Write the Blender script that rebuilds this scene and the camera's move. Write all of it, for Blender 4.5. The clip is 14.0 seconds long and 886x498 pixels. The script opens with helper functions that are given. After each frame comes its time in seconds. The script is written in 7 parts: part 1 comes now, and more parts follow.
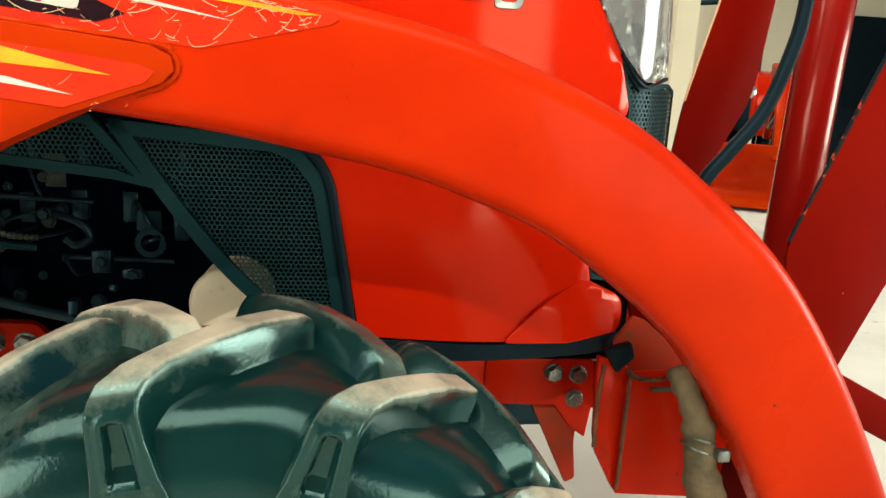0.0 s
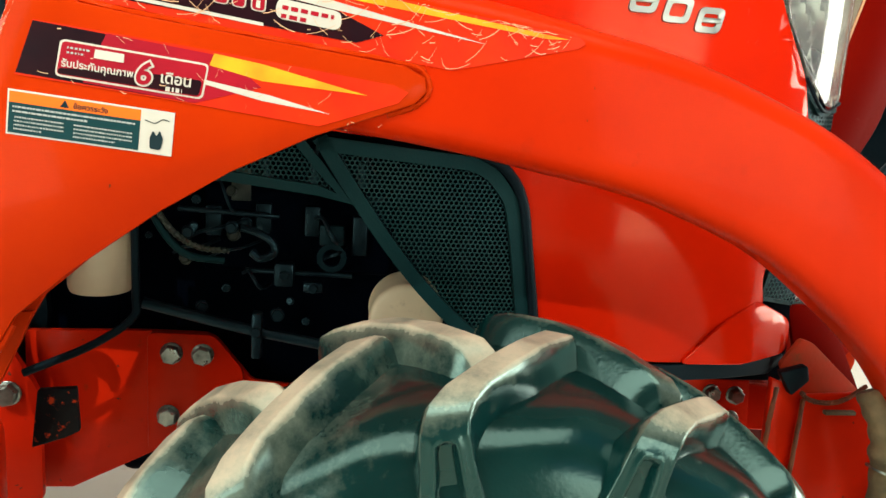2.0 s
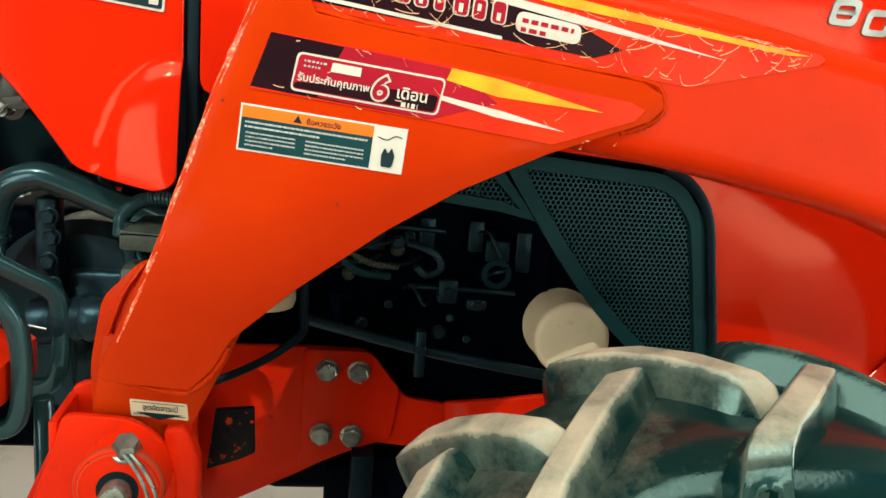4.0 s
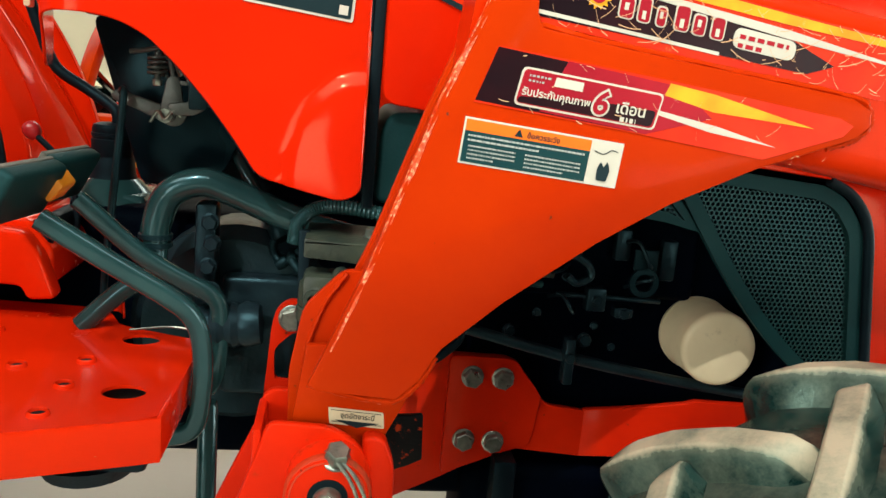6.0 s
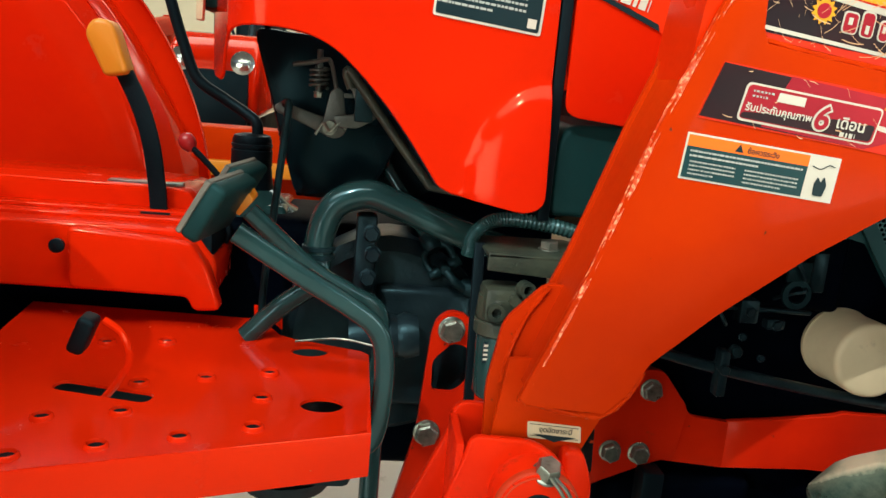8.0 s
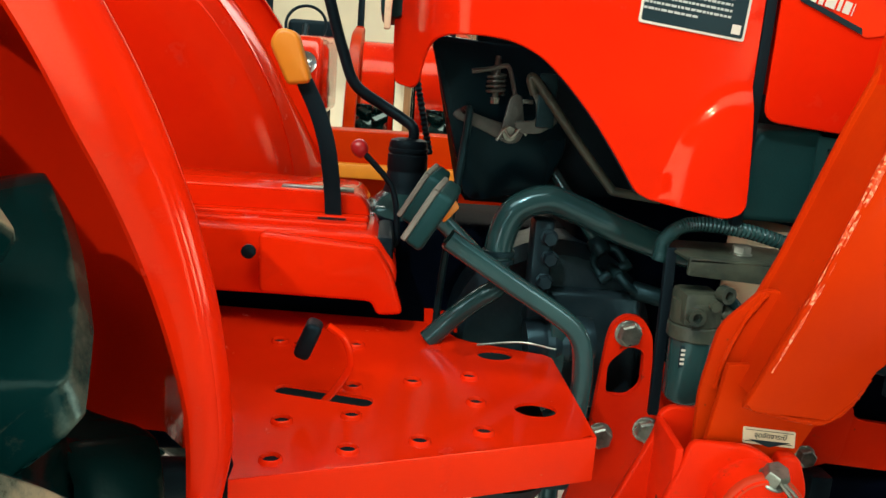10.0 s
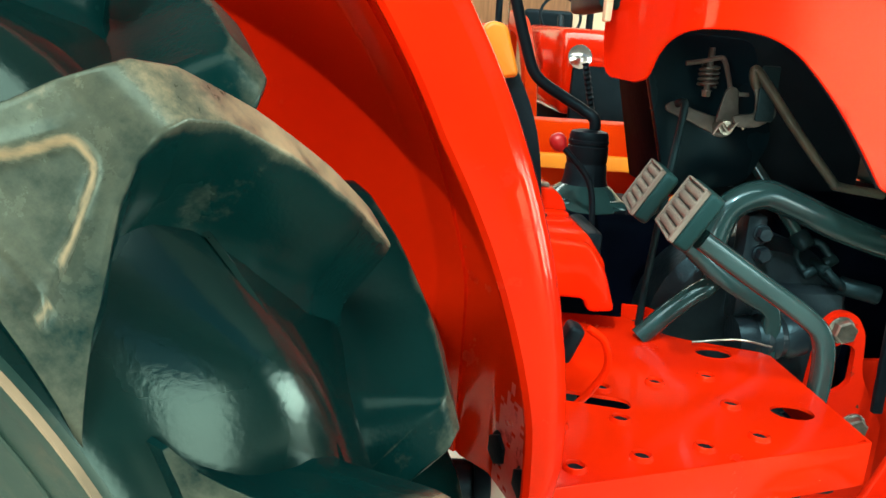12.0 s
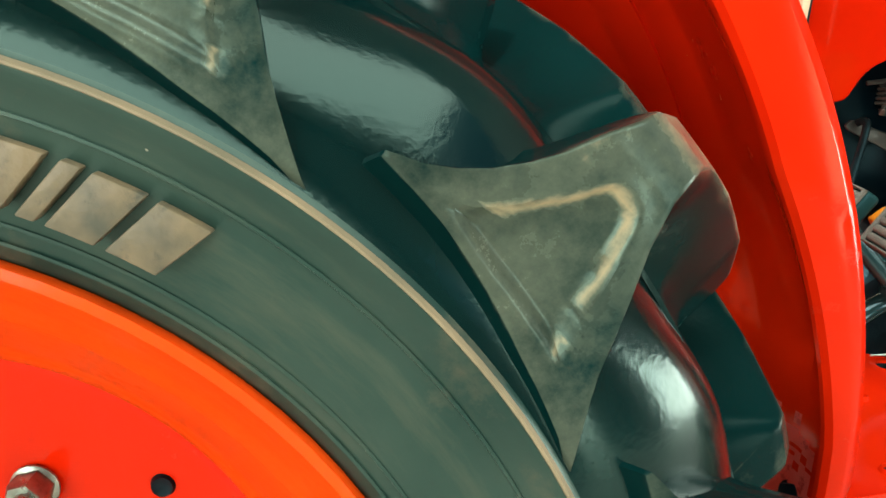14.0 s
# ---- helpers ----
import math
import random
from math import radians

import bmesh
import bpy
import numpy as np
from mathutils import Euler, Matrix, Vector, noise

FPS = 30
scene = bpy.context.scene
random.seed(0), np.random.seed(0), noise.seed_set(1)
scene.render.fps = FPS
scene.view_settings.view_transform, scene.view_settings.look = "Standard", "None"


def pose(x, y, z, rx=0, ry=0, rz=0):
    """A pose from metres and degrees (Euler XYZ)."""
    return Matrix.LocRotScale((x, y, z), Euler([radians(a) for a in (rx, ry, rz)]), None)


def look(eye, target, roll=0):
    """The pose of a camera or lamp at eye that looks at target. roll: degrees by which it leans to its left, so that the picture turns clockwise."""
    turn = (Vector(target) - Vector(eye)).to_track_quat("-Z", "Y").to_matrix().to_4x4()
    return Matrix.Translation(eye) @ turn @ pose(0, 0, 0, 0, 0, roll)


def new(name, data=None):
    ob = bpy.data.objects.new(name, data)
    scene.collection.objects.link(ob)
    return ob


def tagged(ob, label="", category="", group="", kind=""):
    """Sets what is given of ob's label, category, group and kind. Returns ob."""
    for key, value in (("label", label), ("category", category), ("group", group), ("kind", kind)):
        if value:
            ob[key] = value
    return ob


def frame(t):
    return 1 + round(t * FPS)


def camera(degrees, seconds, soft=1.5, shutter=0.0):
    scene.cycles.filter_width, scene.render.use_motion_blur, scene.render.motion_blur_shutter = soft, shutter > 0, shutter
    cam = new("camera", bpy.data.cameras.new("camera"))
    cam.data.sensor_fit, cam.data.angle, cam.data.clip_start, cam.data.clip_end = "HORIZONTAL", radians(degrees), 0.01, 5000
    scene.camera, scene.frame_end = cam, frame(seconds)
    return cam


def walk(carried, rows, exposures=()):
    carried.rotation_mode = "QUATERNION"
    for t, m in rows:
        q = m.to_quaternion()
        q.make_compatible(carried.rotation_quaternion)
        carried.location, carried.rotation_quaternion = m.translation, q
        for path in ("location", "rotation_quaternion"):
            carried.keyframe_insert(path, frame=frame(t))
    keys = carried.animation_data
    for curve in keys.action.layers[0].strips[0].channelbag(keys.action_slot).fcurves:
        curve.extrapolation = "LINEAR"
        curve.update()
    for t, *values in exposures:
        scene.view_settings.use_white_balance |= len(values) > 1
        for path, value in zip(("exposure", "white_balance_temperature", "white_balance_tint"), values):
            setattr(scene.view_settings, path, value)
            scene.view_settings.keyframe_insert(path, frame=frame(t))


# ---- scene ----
cam = camera(58.3, 14.0)
PATH = [
    (0, (-0.046, -0.154, 1.105), (0.239, 1.778, 0.674), 3.1),
    (0.5, (-0.115, -0.146, 1.101), (0.161, 1.789, 0.677), 3.2),
    (1, (-0.188, -0.139, 1.096), (0.089, 1.797, 0.679), 3.5),
    (1.5, (-0.248, -0.133, 1.099), (0.027, 1.805, 0.688), 3.7),
    (2, (-0.314, -0.126, 1.102), (-0.044, 1.813, 0.697), 4.0),
    (2.5, (-0.382, -0.116, 1.106), (-0.113, 1.825, 0.703), 4.2),
    (3, (-0.443, -0.093, 1.101), (-0.181, 1.848, 0.699), 4.3),
    (5.5, (-0.719, -0.034, 1.102), (-0.461, 1.905, 0.686), 5.0),
    (6, (-0.777, -0.033, 1.101), (-0.522, 1.907, 0.685), 5.1),
    (6.5, (-0.835, -0.027, 1.101), (-0.583, 1.913, 0.685), 5.1),
    (7, (-0.887, -0.021, 1.095), (-0.638, 1.92, 0.681), 5.1),
    (7.5, (-0.939, -0.015, 1.095), (-0.697, 1.927, 0.683), 5.1),
    (8, (-0.992, -0.008, 1.095), (-0.76, 1.936, 0.684), 5.0),
    (10.5, (-1.264, 0.009, 1.093), (-1.119, 1.954, 0.651), 4.2),
    (11, (-1.329, 0.022, 1.104), (-1.192, 1.962, 0.638), 4.1),
    (11.5, (-1.402, 0.03, 1.108), (-1.275, 1.967, 0.625), 4.0),
    (12, (-1.477, 0.034, 1.1), (-1.362, 1.97, 0.609), 3.9),
    (12.5, (-1.555, 0.03, 1.103), (-1.434, 1.962, 0.6), 4.1),
    (13, (-1.619, 0.029, 1.106), (-1.491, 1.959, 0.599), 4.3),
    (13.5, (-1.681, 0.029, 1.11), (-1.555, 1.96, 0.606), 4.4),
    (14, (-1.744, 0.024, 1.111), (-1.629, 1.957, 0.611), 4.4),
]
# the clip's camera darkens a little on the bright red and opens up on the dark tyre
walk(cam, [(t, look(eye, target, roll)) for t, eye, target, roll in PATH],
     [(t, stops, 6300, 6) for t, stops in ((0.0, -0.66), (3.0, -0.68), (5.5, -0.68), (8.0, -0.77), (10.5, -0.68), (11.5, -0.28), (12.0, -0.06), (12.5, -0.04), (13.2, -0.10), (14.0, -0.28))])

# ---- light ----
world = bpy.data.worlds.new("world")
scene.world = world
world.use_nodes = True
wn = world.node_tree.nodes
sky = wn.new("ShaderNodeTexSky")
sky.sky_type, sky.sun_disc = "NISHITA", False
sky.sun_elevation, sky.sun_rotation = radians(48), radians(200)
world.node_tree.links.new(sky.outputs[0], wn["Background"].inputs[0])
wn["Background"].inputs[1].default_value = 0.14
sun = new("sun", bpy.data.lights.new("sun", "SUN"))
sun.data.energy, sun.data.angle, sun.data.color = 2.5, radians(0.6), (1, 0.95, 0.86)
sun.matrix_world = look((-4, -8, 9), (0, 0, 0))
# daylight in the two gateways of the front wall
for x, z, wide, tall, power in ((-6.3, 1.9, 5.2, 3.2, 540), (3.1, 1.1, 2.4, 2.1, 170)):
    gate_light = new("gate_daylight", bpy.data.lights.new("gate_daylight", "AREA"))
    gate_light.data.shape, gate_light.data.size, gate_light.data.size_y = "RECTANGLE", wide, tall
    gate_light.data.energy, gate_light.data.color = power, (1.0, 0.96, 0.82)
    gate_light.matrix_world = look((x, -4.9, z), (x + (-1.0 - x) * 0.5, 1.0, 0.9))
side_light = new("gate_daylight", bpy.data.lights.new("gate_daylight", "AREA"))
side_light.data.shape, side_light.data.size, side_light.data.size_y = "RECTANGLE", 4.2, 2.9
side_light.data.energy, side_light.data.color = 950, (1.0, 0.97, 0.86)
side_light.matrix_world = look((9.95, -0.2, 1.75), (0, -0.2, 1.3))
# two overhead lamps added for highlights and fill, with no known skylight
for mid, where, span, wide, power in ((-1.6, -1.8, 8.0, 2.6, 590), (-0.5, 7.2, 11.0, 1.6, 720)):
    strip = new("added_roof_light", bpy.data.lights.new("added_roof_light", "AREA"))
    strip.data.shape, strip.data.size, strip.data.size_y = "RECTANGLE", span, wide
    strip.data.energy, strip.data.color = power, (1.0, 0.96, 0.82)
    strip.matrix_world = look((mid, where, 5.19), (mid, where + 0.001, 0))

# ---- materials ----


def mat_nodes(name):
    m = bpy.data.materials.new(name)
    m.use_nodes = True
    return m, m.node_tree.nodes, m.node_tree.links, m.node_tree.nodes["Principled BSDF"]


def surface(name, a, b, rough=0.4, rough2=None, metal=0.0, scale=6.0, fine=120.0, bump=0.15, coat=0.0, dirt=None, dirt_amount=0.3, dirt_scale=9.0,
            stretch=(1, 1, 1), bump_dist=0.002, spec=0.5, dirt_soft=0.16, dirt_most=1.0, chips=None, chip_level=0.72, chip_scale=70.0, sheen=None):
    """Two base shades in large soft patches, fine grain in the relief, and an optional layer of dirt in patches of its own."""
    m, n, l, p = mat_nodes(name)
    co = n.new("ShaderNodeTexCoord")
    mp = n.new("ShaderNodeMapping")
    mp.inputs["Scale"].default_value = stretch
    l.new(co.outputs["Object"], mp.inputs[0])
    big = n.new("ShaderNodeTexNoise")
    big.inputs["Scale"].default_value, big.inputs["Detail"].default_value = scale, 5
    small = n.new("ShaderNodeTexNoise")
    small.inputs["Scale"].default_value, small.inputs["Detail"].default_value = fine, 4
    l.new(mp.outputs[0], big.inputs["Vector"])
    l.new(mp.outputs[0], small.inputs["Vector"])
    mix = n.new("ShaderNodeMix")
    mix.data_type = "RGBA"
    mix.inputs[6].default_value, mix.inputs[7].default_value = (*a, 1), (*b, 1)
    ramp = n.new("ShaderNodeValToRGB")
    ramp.color_ramp.elements[0].position, ramp.color_ramp.elements[1].position = 0.35, 0.68
    l.new(big.outputs[0], ramp.inputs[0])
    l.new(ramp.outputs[0], mix.inputs[0])
    out = mix.outputs[2]
    rmap = n.new("ShaderNodeMapRange")
    rmap.inputs["To Min"].default_value, rmap.inputs["To Max"].default_value = rough, rough2 if rough2 is not None else rough + 0.12
    l.new(big.outputs[0], rmap.inputs[0])
    rout = rmap.outputs[0]
    if dirt:
        dn = n.new("ShaderNodeTexNoise")
        dn.inputs["Scale"].default_value, dn.inputs["Detail"].default_value, dn.inputs["Roughness"].default_value = dirt_scale, 9, 0.68
        l.new(co.outputs["Object"], dn.inputs["Vector"])
        dr = n.new("ShaderNodeValToRGB")
        dr.color_ramp.elements[0].position, dr.color_ramp.elements[1].position = 0.66 - 0.3 * dirt_amount, 0.66 + dirt_soft - 0.3 * dirt_amount
        dr.color_ramp.elements[1].color = (dirt_most, dirt_most, dirt_most, 1)
        l.new(dn.outputs[0], dr.inputs[0])
        dm = n.new("ShaderNodeMix")
        dm.data_type = "RGBA"
        dm.inputs[7].default_value = (*dirt, 1)
        l.new(out, dm.inputs[6])
        l.new(dr.outputs[0], dm.inputs[0])
        out = dm.outputs[2]
        rm = n.new("ShaderNodeMix")
        rm.inputs[3].default_value = 0.8
        l.new(dr.outputs[0], rm.inputs[0])
        l.new(rout, rm.inputs[2])
        rout = rm.outputs[0]
    if chips:
        cn = n.new("ShaderNodeTexNoise")
        cn.inputs["Scale"].default_value, cn.inputs["Detail"].default_value, cn.inputs["Roughness"].default_value = chip_scale, 3, 0.55
        l.new(co.outputs["Object"], cn.inputs["Vector"])
        cr = n.new("ShaderNodeValToRGB")
        cr.color_ramp.elements[0].position, cr.color_ramp.elements[1].position = chip_level, chip_level + 0.025
        l.new(cn.outputs[0], cr.inputs[0])
        cm = n.new("ShaderNodeMix")
        cm.data_type = "RGBA"
        cm.inputs[7].default_value = (*chips, 1)
        l.new(out, cm.inputs[6])
        l.new(cr.outputs[0], cm.inputs[0])
        out = cm.outputs[2]
    l.new(out, p.inputs["Base Color"])
    l.new(rout, p.inputs["Roughness"])
    p.inputs["Metallic"].default_value = metal
    p.inputs["Specular IOR Level"].default_value = spec
    if sheen:
        p.inputs["Specular Tint"].default_value = (*sheen, 1)
    p.inputs["Coat Weight"].default_value = coat
    p.inputs["Coat Roughness"].default_value = 0.08
    if bump:
        bn = n.new("ShaderNodeBump")
        bn.inputs["Strength"].default_value, bn.inputs["Distance"].default_value = bump, bump_dist
        l.new(small.outputs[0], bn.inputs["Height"])
        l.new(bn.outputs[0], p.inputs["Normal"])
    return m


RED = surface("tractor_red_paint", (0.70, 0.020, 0.001), (0.56, 0.010, 0.001), 0.06, 0.17, bump=0.03, coat=0.0, scale=2.2, spec=0.30, dirt=(0.50, 0.010, 0.003), dirt_amount=0.2, dirt_scale=14, chips=(0.55, 0.10, 0.05), chip_level=0.76, chip_scale=90, sheen=(1.0, 0.42, 0.25))
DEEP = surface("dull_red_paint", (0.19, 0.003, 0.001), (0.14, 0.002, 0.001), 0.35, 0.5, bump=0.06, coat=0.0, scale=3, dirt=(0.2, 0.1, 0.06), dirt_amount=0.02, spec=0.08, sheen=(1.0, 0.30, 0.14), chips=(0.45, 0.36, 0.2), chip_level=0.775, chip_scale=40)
ORANGE = surface("loader_orange_paint", (0.52, 0.034, 0.001), (0.36, 0.015, 0.001), 0.24, 0.38, bump=0.10, coat=0.03, scale=2.6, dirt=(0.32, 0.020, 0.003), dirt_amount=0.20, dirt_scale=9, spec=0.10, chips=(0.13, 0.03, 0.015), chip_level=0.74, chip_scale=60, sheen=(1.0, 0.30, 0.14))
# lighter orange puts the light on the outer flange into the paint
RIM = surface("lit_rim_orange_paint", (0.72, 0.072, 0.003), (0.60, 0.045, 0.002), 0.24, 0.40, bump=0.10, coat=0.10, scale=4, spec=0.12, dirt=(0.55, 0.05, 0.004), dirt_amount=0.2, dirt_scale=9)
BOOM = surface("boom_red_orange_paint", (0.62, 0.026, 0.001), (0.44, 0.013, 0.001), 0.22, 0.36, bump=0.08, coat=0.03, scale=2.6, dirt=(0.36, 0.018, 0.003), dirt_amount=0.18, dirt_scale=9, spec=0.16, chips=(0.13, 0.03, 0.015), chip_level=0.75, chip_scale=60, sheen=(1.0, 0.30, 0.14))
BRACKET = surface("bracket_red_paint", (0.72, 0.020, 0.002), (0.50, 0.011, 0.002), 0.24, 0.46, bump=0.12, coat=0.06, scale=5, dirt=(0.22, 0.05, 0.02), dirt_amount=0.14, dirt_scale=16, spec=0.18, chips=(0.10, 0.03, 0.02), chip_level=0.71, chip_scale=55, sheen=(1.0, 0.30, 0.14))
WELD = surface("painted_weld_bead", (0.58, 0.040, 0.002), (0.74, 0.085, 0.014), 0.20, 0.42, scale=60, fine=150, bump=1.0, coat=0.3, bump_dist=0.005, chips=(0.80, 0.30, 0.15), chip_level=0.54, chip_scale=190)
RUBBER = surface("tyre_rubber", (0.0006, 0.009, 0.009), (0.002, 0.015, 0.014), 0.11, 0.21, scale=6, fine=220, bump=0.07, dirt=(0.12, 0.12, 0.075), dirt_amount=0.07, dirt_scale=7, dirt_soft=0.3, dirt_most=0.35, chips=(0.4, 0.38, 0.3), chip_level=0.80, chip_scale=80, spec=0.34, sheen=(0.62, 1.0, 0.90))
BLACK = surface("black_plastic", (0.0025, 0.0045, 0.007), (0.005, 0.008, 0.011), 0.42, 0.6, scale=9, fine=260, bump=0.2, spec=0.2, sheen=(0.38, 0.82, 1.0))
GREY = surface("grey_green_plastic", (0.005, 0.024, 0.025), (0.010, 0.036, 0.036), 0.40, 0.56, scale=8, fine=300, bump=0.15, spec=0.18, sheen=(0.38, 0.82, 1.0))
STEEL_GREY = surface("grey_painted_steel", (0.016, 0.050, 0.051), (0.010, 0.032, 0.034), 0.13, 0.26, scale=9, bump=0.08, coat=0.3, chips=(0.2, 0.2, 0.18), chip_level=0.76, sheen=(0.38, 0.82, 1.0))
# near-black navy base: the shade inside the engine bay is put into the colour
ENGINE = surface("engine_shade_black", (0.0007, 0.0013, 0.0050), (0.0005, 0.0010, 0.0030), 0.5, 0.7, scale=12, fine=90, bump=0.3, spec=0.03, sheen=(0.38, 0.82, 1.0))
CASTING = surface("grey_casting", (0.008, 0.022, 0.025), (0.003, 0.009, 0.012), 0.30, 0.5, scale=18, fine=140, bump=0.4, spec=0.25, dirt=(0.045, 0.048, 0.036), dirt_amount=0.06, dirt_scale=30, sheen=(0.38, 0.82, 1.0))
ZINC = surface("zinc_plated_bolt", (0.34, 0.38, 0.33), (0.16, 0.19, 0.17), 0.20, 0.40, metal=0.85, scale=60, bump=0.3, dirt=(0.12, 0.11, 0.085), dirt_amount=0.25, dirt_scale=60)
LINK = surface("dull_bare_steel", (0.075, 0.095, 0.085), (0.040, 0.055, 0.052), 0.30, 0.46, metal=0.25, scale=40, fine=160, bump=0.2, dirt=(0.10, 0.075, 0.04), dirt_amount=0.12, dirt_scale=40)
CHROME = surface("chrome", (0.55, 0.58, 0.56), (0.40, 0.43, 0.41), 0.14, 0.28, metal=1.0, bump=0.02)
CREAM = surface("cream_filter_paint", (0.76, 0.66, 0.44), (0.68, 0.58, 0.38), 0.40, 0.55, scale=14, bump=0.1, dirt=(0.3, 0.24, 0.15), dirt_amount=0.08)
YELLOW = surface("amber_plastic", (0.66, 0.24, 0.010), (0.60, 0.20, 0.008), 0.4, 0.5, scale=12, fine=200, bump=0.1)
KNOB = surface("red_plastic", (0.35, 0.012, 0.014), (0.3, 0.01, 0.012), 0.3, 0.4, bump=0.05)
TAN = surface("dirty_tan_sleeve", (0.19, 0.135, 0.062), (0.10, 0.078, 0.038), 0.7, 0.9, scale=30, fine=160, bump=0.7, dirt=(0.05, 0.045, 0.03), dirt_amount=0.3, dirt_scale=24)
RUST = surface("scratched_black_plate", (0.004, 0.006, 0.008), (0.010, 0.010, 0.010), 0.4, 0.6, scale=20, bump=0.4, spec=0.15, dirt=(0.55, 0.05, 0.008), dirt_amount=0.30, dirt_scale=55, dirt_soft=0.05)
CONCRETE = surface("pale_concrete", (0.76, 0.72, 0.63), (0.64, 0.60, 0.52), 0.55, 0.75, scale=1.8, fine=60, bump=0.25, dirt=(0.38, 0.33, 0.26), dirt_amount=0.2, dirt_scale=7)
PLASTER = surface("cream_plaster", (0.76, 0.69, 0.50), (0.70, 0.63, 0.46), 0.75, 0.9, scale=1.2, fine=40, bump=0.1)
WOOD = surface("brown_wood", (0.30, 0.15, 0.06), (0.20, 0.10, 0.04), 0.45, 0.6, scale=5, fine=50, bump=0.15, stretch=(6, 6, 0.5))
SHEET = surface("roof_sheet", (0.20, 0.20, 0.19), (0.16, 0.16, 0.15), 0.5, 0.65, scale=2)
WHITE = surface("white_print", (0.60, 0.58, 0.50), (0.52, 0.50, 0.43), 0.4, 0.5, bump=0, spec=0.12)
INK = surface("dark_print", (0.008, 0.022, 0.028), (0.012, 0.028, 0.034), 0.35, 0.45, bump=0, spec=0.12)
CRIMSON = surface("crimson_print", (0.38, 0.010, 0.022), (0.30, 0.008, 0.02), 0.3, 0.4, scale=14, bump=0, spec=0.12)
SCARLET = surface("scarlet_print", (0.70, 0.030, 0.004), (0.58, 0.018, 0.004), 0.3, 0.45, scale=20, bump=0, dirt=(0.70, 0.20, 0.06), dirt_amount=0.10, dirt_scale=45, spec=0.12)
GOLD = surface("gold_print", (0.80, 0.42, 0.02), (0.72, 0.25, 0.015), 0.3, 0.45, scale=18, bump=0, spec=0.12, dirt=(0.75, 0.6, 0.35), dirt_amount=0.14, dirt_scale=40)
AMBER = surface("amber_print", (0.80, 0.17, 0.015), (0.75, 0.14, 0.012), 0.35, 0.45, bump=0, spec=0.12)
PADRUB = surface("dusty_pad_rubber", (0.10, 0.105, 0.09), (0.15, 0.15, 0.125), 0.5, 0.7, scale=30, fine=300, bump=0.4)
TANRING = surface("dusty_ridge_rubber", (0.25, 0.20, 0.12), (0.13, 0.12, 0.075), 0.5, 0.7, scale=14, fine=200, bump=0.3)
BLOCK = surface("worn_block_rubber", (0.16, 0.125, 0.07), (0.055, 0.058, 0.040), 0.35, 0.6, scale=34, fine=200, bump=0.3, dirt=(0.02, 0.035, 0.03), dirt_amount=0.35, dirt_scale=60, dirt_soft=0.2)
RUSTY = surface("rusty_weld", (0.10, 0.035, 0.014), (0.30, 0.075, 0.02), 0.6, 0.85, scale=26, fine=150, bump=0.8, dirt=(0.04, 0.02, 0.015), dirt_amount=0.25, dirt_scale=34)

# brown patches are dust and also stand in for reflections, as colour
SIDEWALL = surface("dusty_sidewall_rubber", (0.006, 0.026, 0.022), (0.036, 0.062, 0.048), 0.20, 0.42, scale=4.5, fine=260, bump=0.07, dirt=(0.19, 0.150, 0.090), dirt_amount=0.36, dirt_scale=5.0, dirt_soft=0.25, dirt_most=0.75, chips=(0.4, 0.38, 0.3), chip_level=0.75, chip_scale=60, spec=0.36, sheen=(0.70, 1.0, 0.90))


def streaks(m, centre, tint, low, high, most):
    """Dust wiped round a wheel: thin uneven rings about the hub."""
    n, l = m.node_tree.nodes, m.node_tree.links
    p = n["Principled BSDF"]
    co = n.new("ShaderNodeTexCoord")
    off = n.new("ShaderNodeVectorMath")
    off.operation = "SUBTRACT"
    off.inputs[1].default_value = centre
    l.new(co.outputs["Object"], off.inputs[0])
    xyz = n.new("ShaderNodeSeparateXYZ")
    l.new(off.outputs[0], xyz.inputs[0])
    ang = n.new("ShaderNodeMath")
    ang.operation = "ARCTAN2"
    l.new(xyz.outputs[2], ang.inputs[0])
    l.new(xyz.outputs[0], ang.inputs[1])
    flat = n.new("ShaderNodeCombineXYZ")
    l.new(xyz.outputs[0], flat.inputs[0])
    l.new(xyz.outputs[2], flat.inputs[1])
    rad = n.new("ShaderNodeVectorMath")
    rad.operation = "LENGTH"
    l.new(flat.outputs[0], rad.inputs[0])
    wide = n.new("ShaderNodeMath")
    wide.operation = "MULTIPLY"
    wide.inputs[1].default_value = 15.0
    l.new(rad.outputs["Value"], wide.inputs[0])
    polar = n.new("ShaderNodeCombineXYZ")
    l.new(wide.outputs[0], polar.inputs[0])
    l.new(ang.outputs[0], polar.inputs[1])
    no = n.new("ShaderNodeTexNoise")
    no.inputs["Scale"].default_value, no.inputs["Detail"].default_value, no.inputs["Roughness"].default_value = 1.6, 8, 0.66
    l.new(polar.outputs[0], no.inputs["Vector"])
    mr = n.new("ShaderNodeMapRange")
    mr.inputs["From Min"].default_value, mr.inputs["From Max"].default_value, mr.inputs["To Max"].default_value = low, high, most
    l.new(no.outputs[0], mr.inputs[0])
    mix = n.new("ShaderNodeMix")
    mix.data_type = "RGBA"
    mix.inputs[7].default_value = (*tint, 1)
    l.new(mr.outputs[0], mix.inputs[0])
    l.new(p.inputs["Base Color"].links[0].from_socket, mix.inputs[6])
    l.new(mix.outputs[2], p.inputs["Base Color"])


streaks(SIDEWALL, (-2.05, 0.60, 0.62), (0.19, 0.17, 0.105), 0.54, 0.86, 0.32)


